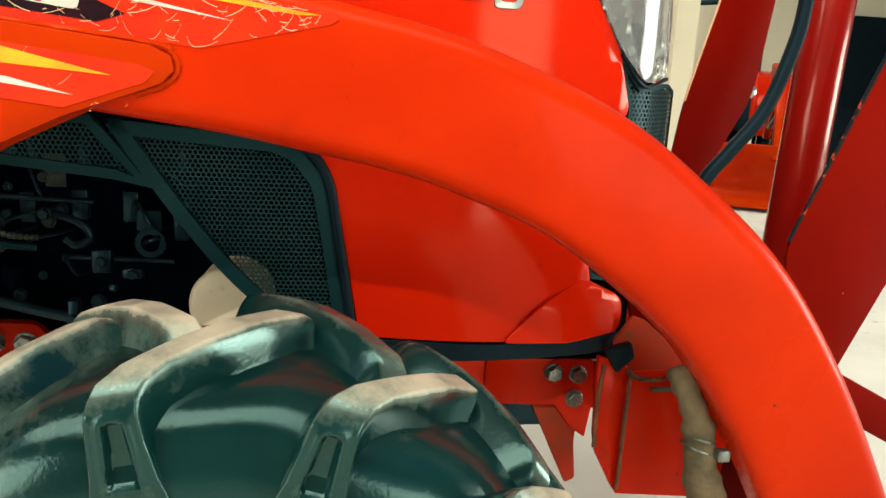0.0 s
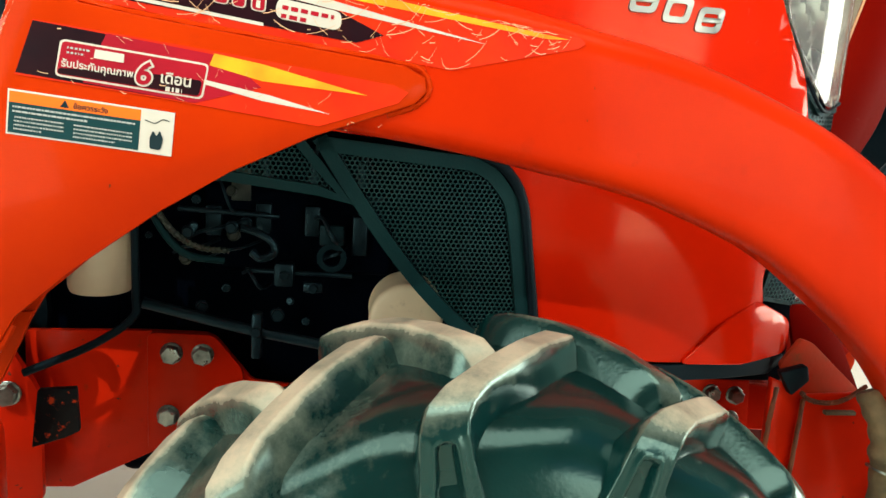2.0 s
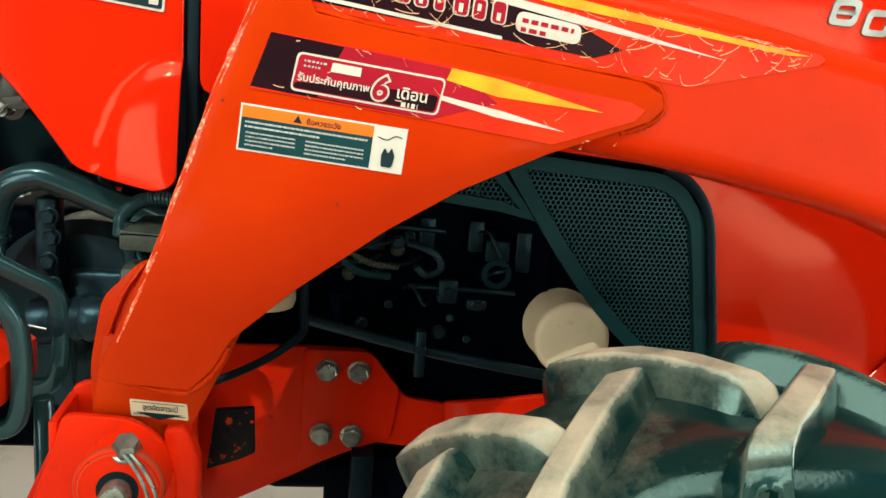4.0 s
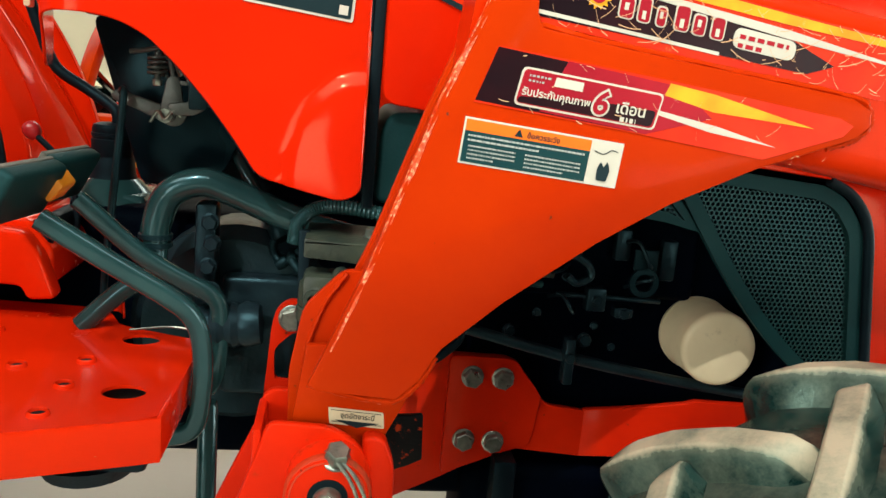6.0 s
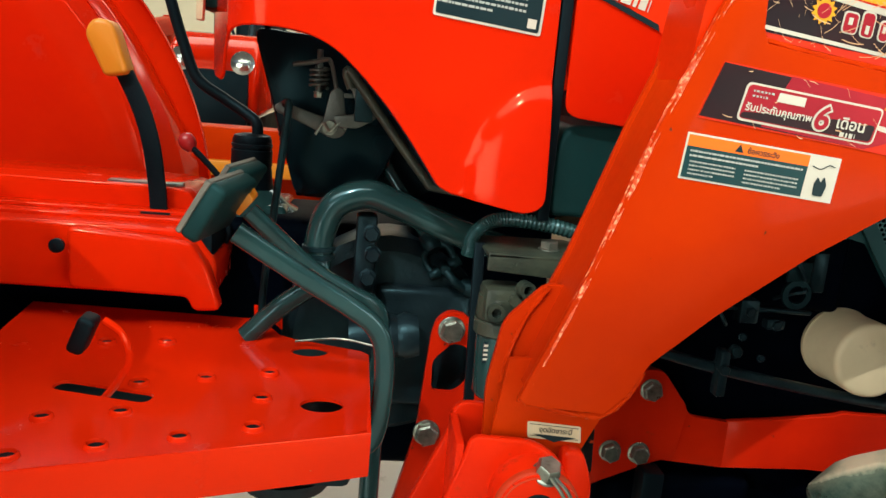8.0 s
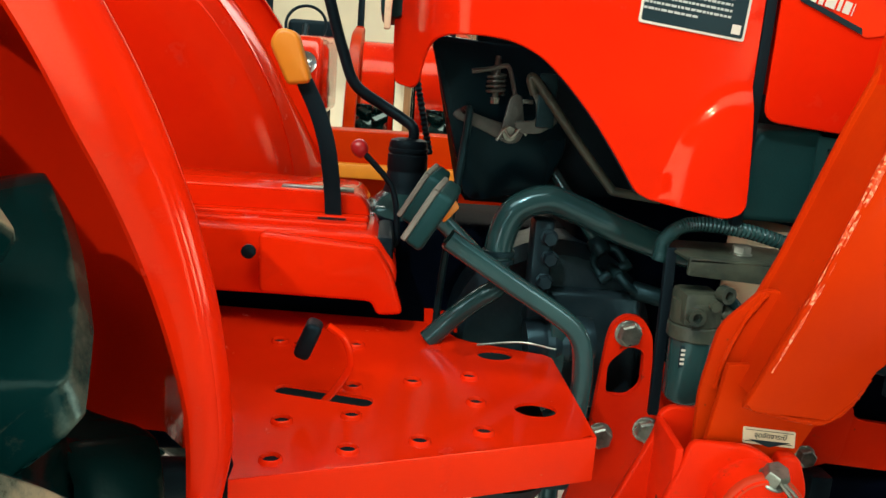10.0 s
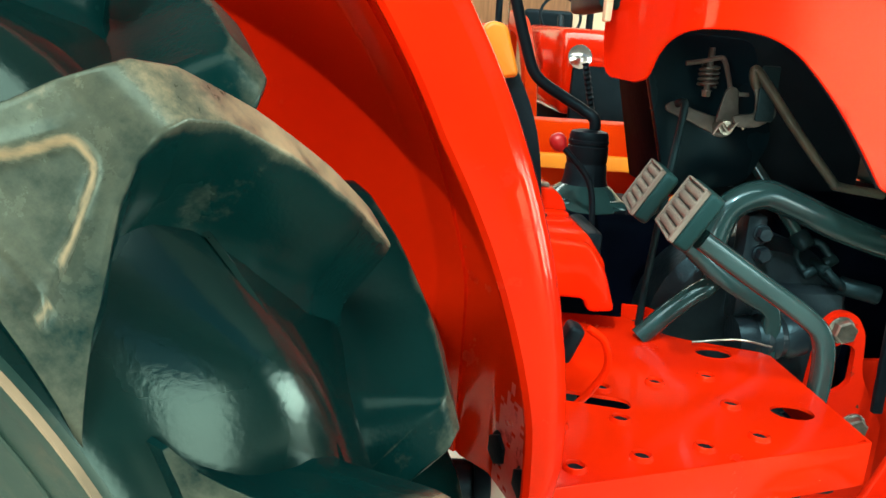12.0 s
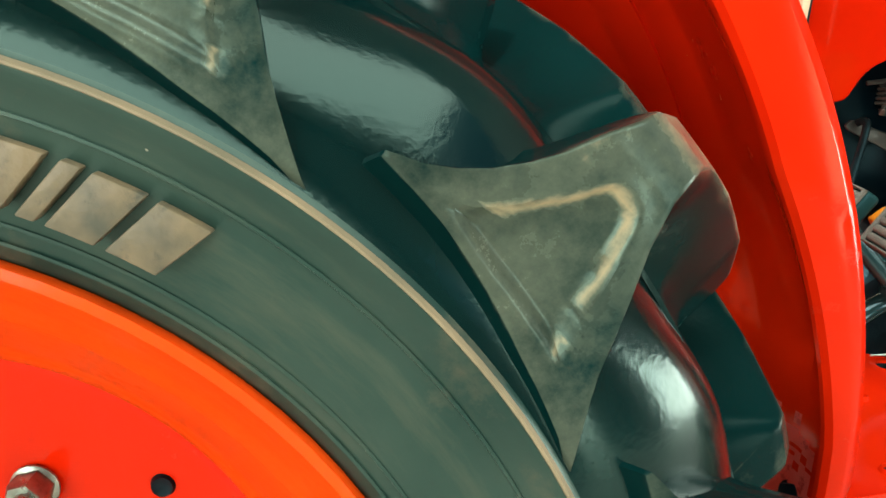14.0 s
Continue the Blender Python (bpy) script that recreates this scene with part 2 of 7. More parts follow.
def lug_rubber(name, dark, film, dust, more, shine=0.12, rough=(0.15, 0.34)):
    """Glossy rubber; where the mesh is marked as worn a grey film and then dry tan dust cover it in uneven patches. On
    the front tyre film and dust also carry painted light.
    """
    m = surface(name, dark, tuple(c * 1.6 for c in dark), rough[0], rough[1], scale=7, fine=240, bump=0.10, sheen=(0.62, 1.0, 0.90))
    n, l = m.node_tree.nodes, m.node_tree.links
    p = n["Principled BSDF"]
    at = n.new("ShaderNodeAttribute")
    at.attribute_name = "wear"
    co = n.new("ShaderNodeTexCoord")
    no = n.new("ShaderNodeTexNoise")
    no.inputs["Scale"].default_value, no.inputs["Detail"].default_value, no.inputs["Roughness"].default_value = 11.0, 9, 0.72
    l.new(co.outputs["Object"], no.inputs["Vector"])
    add = n.new("ShaderNodeMath")
    add.operation = "MULTIPLY_ADD"
    add.inputs[1].default_value, add.inputs[2].default_value = 1.0, more
    l.new(at.outputs["Fac"], add.inputs[0])
    wide = n.new("ShaderNodeMath")
    wide.operation = "MULTIPLY_ADD"
    wide.inputs[1].default_value, wide.inputs[2].default_value = 1.7, -0.85
    l.new(no.outputs[0], wide.inputs[0])
    add2 = n.new("ShaderNodeMath")
    add2.operation = "ADD"
    l.new(add.outputs[0], add2.inputs[0])
    l.new(wide.outputs[0], add2.inputs[1])
    one = n.new("ShaderNodeMapRange")
    one.inputs["From Min"].default_value, one.inputs["From Max"].default_value, one.inputs["To Max"].default_value = 0.0, 0.70, 0.9
    two = n.new("ShaderNodeMapRange")
    two.inputs["From Min"].default_value, two.inputs["From Max"].default_value, two.inputs["To Max"].default_value = 0.45, 0.85, 0.95
    col = p.inputs["Base Color"].links[0].from_socket
    dull = p.inputs["Roughness"].links[0].from_socket
    for mr, tint, r in ((one, film, 0.30), (two, dust, 0.70)):
        l.new(add2.outputs[0], mr.inputs[0])
        mix = n.new("ShaderNodeMix")
        mix.data_type = "RGBA"
        mix.inputs[7].default_value = (*tint, 1)
        l.new(mr.outputs[0], mix.inputs[0])
        l.new(col, mix.inputs[6])
        col = mix.outputs[2]
        rx = n.new("ShaderNodeMix")
        rx.inputs[3].default_value = r
        l.new(mr.outputs[0], rx.inputs[0])
        l.new(dull, rx.inputs[2])
        dull = rx.outputs[0]
    gloss = n.new("ShaderNodeMath")
    gloss.operation = "MULTIPLY_ADD"
    gloss.inputs[1].default_value, gloss.inputs[2].default_value = 0.55, shine
    l.new(one.outputs[0], gloss.inputs[0])
    l.new(gloss.outputs[0], p.inputs["Specular IOR Level"])
    l.new(col, p.inputs["Base Color"])
    l.new(dull, p.inputs["Roughness"])
    return m


LUG = lug_rubber("rear_lug_rubber", (0.0010, 0.012, 0.012), (0.112, 0.128, 0.090), (0.36, 0.29, 0.17), -0.20, 0.07)
# front film and dust are paler to paint in light from the left
LUG_F = lug_rubber("front_lug_rubber", (0.002, 0.017, 0.016), (0.200, 0.230, 0.175), (0.54, 0.45, 0.32), -0.26, 0.66, (0.10, 0.24))
CARCASS_F = lug_rubber("front_tyre_rubber", (0.002, 0.016, 0.015), (0.15, 0.165, 0.125), (0.50, 0.40, 0.29), -0.24, 0.46, (0.09, 0.22))
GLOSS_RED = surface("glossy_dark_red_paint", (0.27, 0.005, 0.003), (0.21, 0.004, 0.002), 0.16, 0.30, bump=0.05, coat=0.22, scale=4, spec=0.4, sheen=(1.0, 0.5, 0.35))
GLOSS_BLACK = surface("glossy_black_sheet", (0.0015, 0.008, 0.013), (0.003, 0.012, 0.017), 0.20, 0.34, bump=0.08, scale=5, spec=0.2, sheen=(0.38, 0.82, 1.0))
# for walls out of view, kept dark to cut fill and reflections
DARKWALL = surface("unseen_wall_dark_grey", (0.16, 0.16, 0.15), (0.12, 0.12, 0.115), 0.5, 0.7, scale=2)
OLIVE = surface("dusty_olive_casting", (0.045, 0.056, 0.040), (0.014, 0.024, 0.021), 0.28, 0.5, scale=30, fine=140, bump=0.5, spec=0.3)
TEAL = surface("teal_label_print", (0.008, 0.040, 0.046), (0.010, 0.048, 0.050), 0.3, 0.4, scale=14, bump=0, spec=0.12)
PALE = surface("pale_small_print", (0.40, 0.44, 0.42), (0.34, 0.38, 0.36), 0.4, 0.5, bump=0, spec=0.12)
NAVY = surface("dark_plum_print", (0.010, 0.004, 0.007), (0.022, 0.004, 0.007), 0.25, 0.35, scale=14, bump=0, spec=0.12)
SCRATCH = surface("bare_scratch", (0.78, 0.50, 0.30), (0.70, 0.36, 0.18), 0.5, 0.6, bump=0, spec=0.12)
TEAL_BLUE = surface("teal_plastic", (0.02, 0.35, 0.38), (0.02, 0.30, 0.34), 0.4, 0.5, bump=0)
FADED = surface("worn_thin_paint", (0.66, 0.085, 0.062), (0.64, 0.045, 0.028), 0.3, 0.5, scale=30, fine=140, bump=0.2, dirt=(0.42, 0.03, 0.025), dirt_amount=0.35, dirt_scale=55, dirt_soft=0.06)
FITTING = surface("oily_dark_metal", (0.012, 0.024, 0.030), (0.004, 0.008, 0.012), 0.24, 0.42, scale=20, fine=140, bump=0.35, spec=0.35, dirt=(0.03, 0.025, 0.018), dirt_amount=0.1, dirt_scale=40, sheen=(0.38, 0.82, 1.0))
SCREEN = surface("perforated_sheet_paint", (0.009, 0.034, 0.033), (0.018, 0.050, 0.046), 0.3, 0.45, scale=10, fine=300, bump=0.1, spec=0.35, sheen=(0.38, 0.82, 1.0))
BADGE = surface("dull_chrome", (0.34, 0.36, 0.33), (0.26, 0.28, 0.26), 0.28, 0.4, metal=0.9, bump=0.05)
STAINED = surface("stained_red_paint", (0.50, 0.035, 0.010), (0.36, 0.050, 0.020), 0.4, 0.65, scale=18, fine=120, bump=0.3, spec=0.12, dirt=(0.12, 0.075, 0.03), dirt_amount=0.34, dirt_scale=26, dirt_soft=0.18)
REFLECTOR = surface("dull_lamp_reflector", (0.30, 0.32, 0.26), (0.20, 0.22, 0.18), 0.22, 0.36, metal=0.9, bump=0.03)
LABEL = surface("cream_label", (0.70, 0.62, 0.42), (0.62, 0.54, 0.36), 0.4, 0.5, scale=30, bump=0, spec=0.12)

glass, gn, gl, gp = mat_nodes("clear_lens")
gp.inputs["Base Color"].default_value = (0.9, 0.93, 0.92, 1)
gp.inputs["Roughness"].default_value, gp.inputs["Transmission Weight"].default_value, gp.inputs["IOR"].default_value = 0.06, 0.9, 1.45
GLASS = glass

# ---- shapes ----


def shade(bm, angle=38):
    bmesh.ops.recalc_face_normals(bm, faces=bm.faces)
    lim = radians(angle)
    for f in bm.faces:
        f.smooth = True
    for e in bm.edges:
        e.smooth = len(e.link_faces) == 2 and e.calc_face_angle(0) < lim


def mesh_of(bm, name, mats, angle=38):
    shade(bm, angle)
    me = bpy.data.meshes.new(name)
    bm.to_mesh(me)
    bm.free()
    for m in mats if isinstance(mats, (list, tuple)) else [mats]:
        me.materials.append(m)
    return me


def part(name, bm, mats, parent, label="", angle=38):
    ob = new(name, mesh_of(bm, name, mats, angle))
    ob.parent = parent
    return tagged(ob, label)


def thing(name, at, label, category, group="", kind=""):
    """An Empty at the thing's base, whose parts are placed in world coordinates."""
    ob = new(name)
    ob.empty_display_size = 0.05
    ob.location = at
    return tagged(ob, label, category, group, kind)


def settle(ob):
    """Lets parts that were built in world coordinates hang on their Empty without moving."""
    inv = Matrix.Translation(ob.location).inverted()
    for o in ob.children:
        o.matrix_parent_inverse = inv


def join(bm, other):
    me = bpy.data.meshes.new("tmp")
    other.to_mesh(me)
    other.free()
    bm.from_mesh(me)
    bpy.data.meshes.remove(me)
    return bm


def bevel(bm, w, seg=2, lim=30):
    es = [e for e in bm.edges if len(e.link_faces) == 2 and e.calc_face_angle(0) > radians(lim)]
    if es and w > 0:
        bmesh.ops.bevel(bm, geom=es, offset=w, segments=seg, profile=0.5, affect="EDGES", clamp_overlap=True)
    return bm


def box(x0, x1, y0, y1, z0, z1, r=0.003, seg=2):
    bm = bmesh.new()
    bmesh.ops.create_cube(bm, size=1, matrix=Matrix.LocRotScale(((x0 + x1) / 2, (y0 + y1) / 2, (z0 + z1) / 2), None, (x1 - x0, y1 - y0, z1 - z0)))
    return bevel(bm, r, seg)


def rounded(pts, r, n=4):
    """A 2D outline with its corners rounded; r one radius or one for each corner."""
    out = []
    for i, p in enumerate(pts):
        rr = r[i] if isinstance(r, (list, tuple)) else r
        p, a, b = Vector(p), Vector(pts[i - 1]), Vector(pts[(i + 1) % len(pts)])
        if rr <= 0:
            out.append(tuple(p))
            continue
        u, v = (a - p), (b - p)
        d = min(rr, u.length * 0.45, v.length * 0.45)
        s, e = p + u.normalized() * d, p + v.normalized() * d
        for k in range(n + 1):
            t = k / n
            out.append(tuple((1 - t) ** 2 * s + 2 * t * (1 - t) * p + t * t * e))
    return out


def plate(pts, y0, y1, r=0.002, seg=2, axis="y"):
    """A flat plate with the outline pts, from y0 to y1 (axis z: pts are x, y; axis x: pts are y, z)."""
    bm = bmesh.new()
    put = {"y": lambda a, b, c: (a, c, b), "z": lambda a, b, c: (a, b, c), "x": lambda a, b, c: (c, a, b)}[axis]
    lo = [bm.verts.new(put(a, b, y0)) for a, b in pts]
    hi = [bm.verts.new(put(a, b, y1)) for a, b in pts]
    bm.faces.new(lo)
    bm.faces.new(hi[::-1])
    for i in range(len(pts)):
        j = (i + 1) % len(pts)
        bm.faces.new((lo[j], lo[i], hi[i], hi[j]))
    bmesh.ops.recalc_face_normals(bm, faces=bm.faces)
    return bevel(bm, r, seg, 50)


def panel(pts, yf, thick=0.004, step=0.03, r=0.0015):
    """A sheet with the outline pts in x, z, pressed into the shape y = yf(x, z)."""
    bm = plate(pts, 0, thick, r, 1)
    xs, zs = [p[0] for p in pts], [p[1] for p in pts]
    for lo, hi, no in ((min(xs), max(xs), (1, 0, 0)), (min(zs), max(zs), (0, 0, 1))):
        k = lo + step
        while k < hi - step * 0.3:
            co = (k, 0, 0) if no[0] else (0, 0, k)
            bmesh.ops.bisect_plane(bm, geom=bm.verts[:] + bm.edges[:] + bm.faces[:], plane_co=co, plane_no=no)
            k += step
    for v in bm.verts:
        v.co.y += yf(v.co.x, v.co.z)
    return bm


def spline(pts, n=8):
    """A smooth line through the points."""
    p = [Vector(q) for q in pts]
    p = [2 * p[0] - p[1]] + p + [2 * p[-1] - p[-2]]
    out = []
    for i in range(1, len(p) - 2):
        for k in range(n):
            t = k / n
            a, b, c, d = p[i - 1:i + 3]
            out.append(0.5 * (2 * b + (c - a) * t + (2 * a - 5 * b + 4 * c - d) * t * t + (3 * b - a - 3 * c + d) * t ** 3))
    return out + [p[-2]]


def sweep(path, section, caps=True, up=(0, 1, 0), scale=None):
    """Carries a 2D section along a path; its second axis stays near up."""
    bm = bmesh.new()
    rings = []
    side = Vector(up)
    for i, p in enumerate(path):
        t = (path[min(i + 1, len(path) - 1)] - path[max(i - 1, 0)]).normalized()
        side = (side - t * side.dot(t)).normalized()
        n = side.cross(t)
        k = scale(i / (len(path) - 1)) if scale else 1
        rings.append([bm.verts.new(p + n * a * k + side * b * k) for a, b in section])
    m = len(section)
    for a, b in zip(rings, rings[1:]):
        for j in range(m):
            bm.faces.new((a[j], a[(j + 1) % m], b[(j + 1) % m], b[j]))
    if caps:
        bm.faces.new(rings[0][::-1])
        bm.faces.new(rings[-1])
    return bm


def circle(r, n=14):
    return [(r * math.cos(2 * math.pi * k / n), r * math.sin(2 * math.pi * k / n)) for k in range(n)]


def tube(pts, r, n=14, smooth=8, caps=True):
    path = spline(pts, smooth) if smooth and len(pts) > 2 else [Vector(p) for p in pts]
    d = (path[1] - path[0]).normalized()
    return sweep(path, circle(r, n), caps, (0, 1, 0) if abs(d.y) < 0.9 else (0, 0, 1))


def lathe(profile, at, axis=(0, 1, 0), n=32):
    """Turns a profile of (radius, distance along the axis) about the axis through at."""
    bm = bmesh.new()
    rot = Vector((0, 0, 1)).rotation_difference(Vector(axis)).to_matrix()
    rings = []
    for r, h in profile:
        if r <= 1e-6:
            rings.append([bm.verts.new(rot @ Vector((0, 0, h)) + Vector(at))])
        else:
            rings.append([bm.verts.new(rot @ Vector((r * math.cos(2 * math.pi * k / n), r * math.sin(2 * math.pi * k / n), h)) + Vector(at)) for k in range(n)])
    for a, b in zip(rings, rings[1:]):
        for k in range(n):
            j = (k + 1) % n
            if len(a) == 1 and len(b) == 1:
                continue
            if len(a) == 1:
                bm.faces.new((a[0], b[j], b[k]))
            elif len(b) == 1:
                bm.faces.new((a[k], a[j], b[0]))
            else:
                bm.faces.new((a[k], a[j], b[j], b[k]))
    return bm


def rod(a, b, r, n=12):
    a, b = Vector(a), Vector(b)
    return lathe([(0, 0), (r * 0.85, 0), (r, r * 0.2), (r, (b - a).length - r * 0.2), (r * 0.85, (b - a).length), (0, (b - a).length)], a, b - a, n)


def hexbolt(at, r, h, axis=(0, -1, 0), turn=0.3, washer=True):
    """A hexagon head on a washer, proud along the axis."""
    bm = lathe([(0, 0), (r * 1.28, 0), (r * 1.28, r * 0.14), (r * 1.2, r * 0.2), (0, r * 0.2)], at, axis, 20) if washer else bmesh.new()
    rot = Vector((0, 0, 1)).rotation_difference(Vector(axis)).to_matrix() @ Matrix.Rotation(turn, 3, "Z")
    rings = []
    for k, z in ((1.0, r * 0.18), (1.0, r * 0.18 + h * 0.82), (0.84, r * 0.18 + h)):
        rings.append([bm.verts.new(rot @ Vector((r * 1.12 * k * math.cos(i * math.pi / 3), r * 1.12 * k * math.sin(i * math.pi / 3), z)) + Vector(at)) for i in range(6)])
    for a, b in zip(rings, rings[1:]):
        for i in range(6):
            bm.faces.new((a[i], a[(i + 1) % 6], b[(i + 1) % 6], b[i]))
    bm.faces.new(rings[-1])
    bm.faces.new(rings[0][::-1])
    return bm


def bead(path, r, seed=1, n=7):
    """A weld bead: an uneven rope along the path."""
    rnd = random.Random(seed)
    pts = spline(path, 10)
    bm = sweep(pts, circle(r, n), True, (0, 1, 0))
    for v in bm.verts:
        v.co += Vector((rnd.uniform(-1, 1), rnd.uniform(-0.6, 0.6), rnd.uniform(-1, 1))) * r * 0.22
    return bm


def lettering(name, body, size, x, y, z, mat, parent, tilt=0.0, depth=0.0, bold=0.018, slant=0.0):
    """Printed words that face the -y side, slanting down by tilt degrees."""
    cu = bpy.data.curves.new(name, "FONT")
    cu.body, cu.size, cu.extrude, cu.offset, cu.shear = body, size, depth, size * bold, slant
    ob = new(name, cu)
    dg = bpy.context.evaluated_depsgraph_get()
    me = bpy.data.meshes.new_from_object(ob.evaluated_get(dg))
    bpy.data.objects.remove(ob)
    me.materials.clear()
    me.materials.append(mat)
    me.transform(pose(x, y, z, 90, tilt, 0))
    ob = new(name, me)
    ob.parent = parent
    return ob


def scratches(x0, x1, top, low, y, count, seed, size=0.03):
    """Fine scratches at all angles between two slanting lines top(x) and low(x)."""
    rnd = random.Random(seed)
    bm = bmesh.new()
    for _ in range(count):
        x = rnd.uniform(x0, x1)
        lo, hi = low(x), top(x)
        if hi - lo < 0.004:
            continue
        z, a, s = rnd.uniform(lo, hi), rnd.uniform(-1.4, 1.4), size * rnd.uniform(0.2, 1.0) ** 1.5
        w = rnd.uniform(0.0002, 0.0005)
        pts = []
        for k in range(4):
            u = (k / 3 - 0.5) * s
            px, pz = x + u * math.cos(a + 0.25 * k / 3), z + u * math.sin(a + 0.25 * k / 3)
            pts.append((px, max(low(px) + 0.001, min(top(px) - 0.001, pz))))
        for (a0, b0), (a1, b1) in zip(pts, pts[1:]):
            bm.faces.new([bm.verts.new((q, y, r)) for q, r in ((a0, b0 - w), (a1, b1 - w), (a1, b1 + w), (a0, b0 + w))])
    return bm


def bars(x, z, w, h, rows, y, tilt=0.0, seed=0, fill=0.6, gap=0.006, words=True, piece=(0.05, 0.16)):
    """Rows of unreadable writing as thin bars, from the upper left corner x, z."""
    rnd = random.Random(seed)
    bm = bmesh.new()
    c, s = math.cos(radians(tilt)), math.sin(radians(tilt))
    for k in range(rows):
        v0 = -h * k / rows - h / rows * (1 - fill) / 2
        v1 = v0 - h / rows * fill
        u, end = 0.0, w * (1 if k < rows - 1 else rnd.uniform(0.5, 0.8))
        while u < end:
            d = min(rnd.uniform(*piece) * w if words else end, end - u)
            vs = [bm.verts.new((x + a * c + b * s, y, z - a * s + b * c)) for a, b in ((u, v1), (u + d, v1), (u + d, v0), (u, v0))]
            bm.faces.new(vs)
            u += d + gap
    return bm

# ---- the hall ----
FLOOR = -0.035


def slab(name, x0, x1, y0, y1, z0, z1, mat, label, category):
    ob = new(name, mesh_of(box(x0, x1, y0, y1, z0, z1, 0), name, mat))
    return tagged(ob, label, category, kind="structure")


slab("floor", -12, 14, -14, 12.2, FLOOR - 0.2, FLOOR, CONCRETE, "pale dusty concrete floor of a machinery hall", "floor")
slab("wall_back", -12, 10.2, 12.0, 12.2, FLOOR, 5.2, PLASTER, "cream plastered back wall of the hall", "wall")
# side and front walls are unseen and only shape the light
slab("wall_left", -12.2, -12, -5, 12.2, FLOOR, 5.2, DARKWALL, "unseen dark grey side wall, limits bounced light", "wall")
slab("wall_right_1", 10, 10.2, -5, -2.4, FLOOR, 5.2, DARKWALL, "unseen dark grey side wall beside its gateway, limits bounced light", "wall")
slab("wall_right_2", 10, 10.2, 2.0, 12.2, FLOOR, 5.2, DARKWALL, "unseen dark grey side wall beside its gateway, limits bounced light", "wall")
slab("wall_right_3", 10, 10.2, -2.4, 2.0, 3.3, 5.2, DARKWALL, "unseen dark grey side wall above its gateway, limits bounced light", "wall")
slab("wall_front_1", -12, -9.0, -5.2, -5.0, FLOOR, 5.2, DARKWALL, "unseen dark grey front wall beside the gateway, limits bounced light", "wall")
slab("wall_front_2", -3.6, 1.9, -5.2, -5.0, FLOOR, 3.6, DARKWALL, "unseen dark grey front wall between the gateways, limits bounced light", "wall")
slab("wall_front_3", 4.4, 10, -5.2, -5.0, FLOOR, 5.2, DARKWALL, "unseen dark grey front wall beside the gateway, limits bounced light", "wall")
slab("wall_front_4", -9.0, 4.4, -5.2, -5.0, 3.6, 5.2, DARKWALL, "unseen dark grey wall above the gateways, limits bounced light", "wall")
# the roof is split to leave gaps for the two added overhead lamps
for k, (y0, y1) in enumerate(((-5.2, -3.15), (-0.45, 6.35), (8.05, 12.2))):
    slab("ceiling_%d" % (k + 1), -12.2, 14.2, y0, y1, 5.2, 5.3, SHEET, "grey metal roof sheeting over the hall", "ceiling")

slab("column", 2.61, 2.79, 6.0, 6.2, FLOOR, 5.2, PLASTER, "cream plastered column in the hall", "column")
# black slab on the wall stands in for a dark opening
slab("door_3", 7.6, 9.6, 11.9, 12.0, FLOOR, 2.34, BLACK, "dark closed doorway in the back wall", "door")

# ---- wheels ----


def polar(cx, cz, r, a):
    return cx + r * math.cos(a), cz + r * math.sin(a)


def along(table, u):
    """Reads a table of rows (u, value, ...) at u, with eased steps between the rows."""
    for p, q in zip(table, table[1:]):
        if u <= q[0]:
            t = (u - p[0]) / (q[0] - p[0])
            return [v0 + (v1 - v0) * t for v0, v1 in zip(p[1:], q[1:])]
    return list(table[-1][1:])


# share of a flank's width, share of the lug's height that is left there, wear
FLANK = ((0.03, 0.99, 0.85), (0.07, 0.955, 0.45), (0.13, 0.87, 0.10), (0.24, 0.68, 0.03), (0.36, 0.46, 0.0), (0.46, 0.28, 0.0), (0.54, 0.165, 0.0), (0.62, 0.09, 0.0), (0.72, 0.035, 0.0), (0.85, 0.0, 0.0), (1.0, -0.06, 0.0))


# the front tyre's bars are rounder
ROUND_FLANK = ((0.05, 0.975, 0.9), (0.11, 0.915, 0.5), (0.19, 0.80, 0.12), (0.28, 0.63, 0.03), (0.38, 0.44, 0.0), (0.48, 0.27, 0.0), (0.57, 0.155, 0.0), (0.66, 0.08, 0.0), (0.76, 0.03, 0.0), (0.88, 0.0, 0.0), (1.0, -0.06, 0.0))


def edge_depth(pts, s, r):
    """How far a place on the lug's end lies inside the closed outline pts, in metres; below zero outside."""
    inside, near = False, 1.0
    for (s0, r0), (s1, r1) in zip(pts[-1:] + pts[:-1], pts):
        if (r0 > r) != (r1 > r) and s < (s1 - s0) * (r - r0) / (r1 - r0) + s0:
            inside = not inside
        ds, dr = s1 - s0, r1 - r0
        t = max(0.0, min(1.0, ((s - s0) * ds + (r - r0) * dr) / max(1e-9, ds * ds + dr * dr)))
        near = min(near, math.hypot(s - s0 - t * ds, r - r0 - t * dr))
    return near if inside else -near


def eased(t):
    t = max(0.0, min(1.0, t))
    return t * t * (3 - 2 * t)


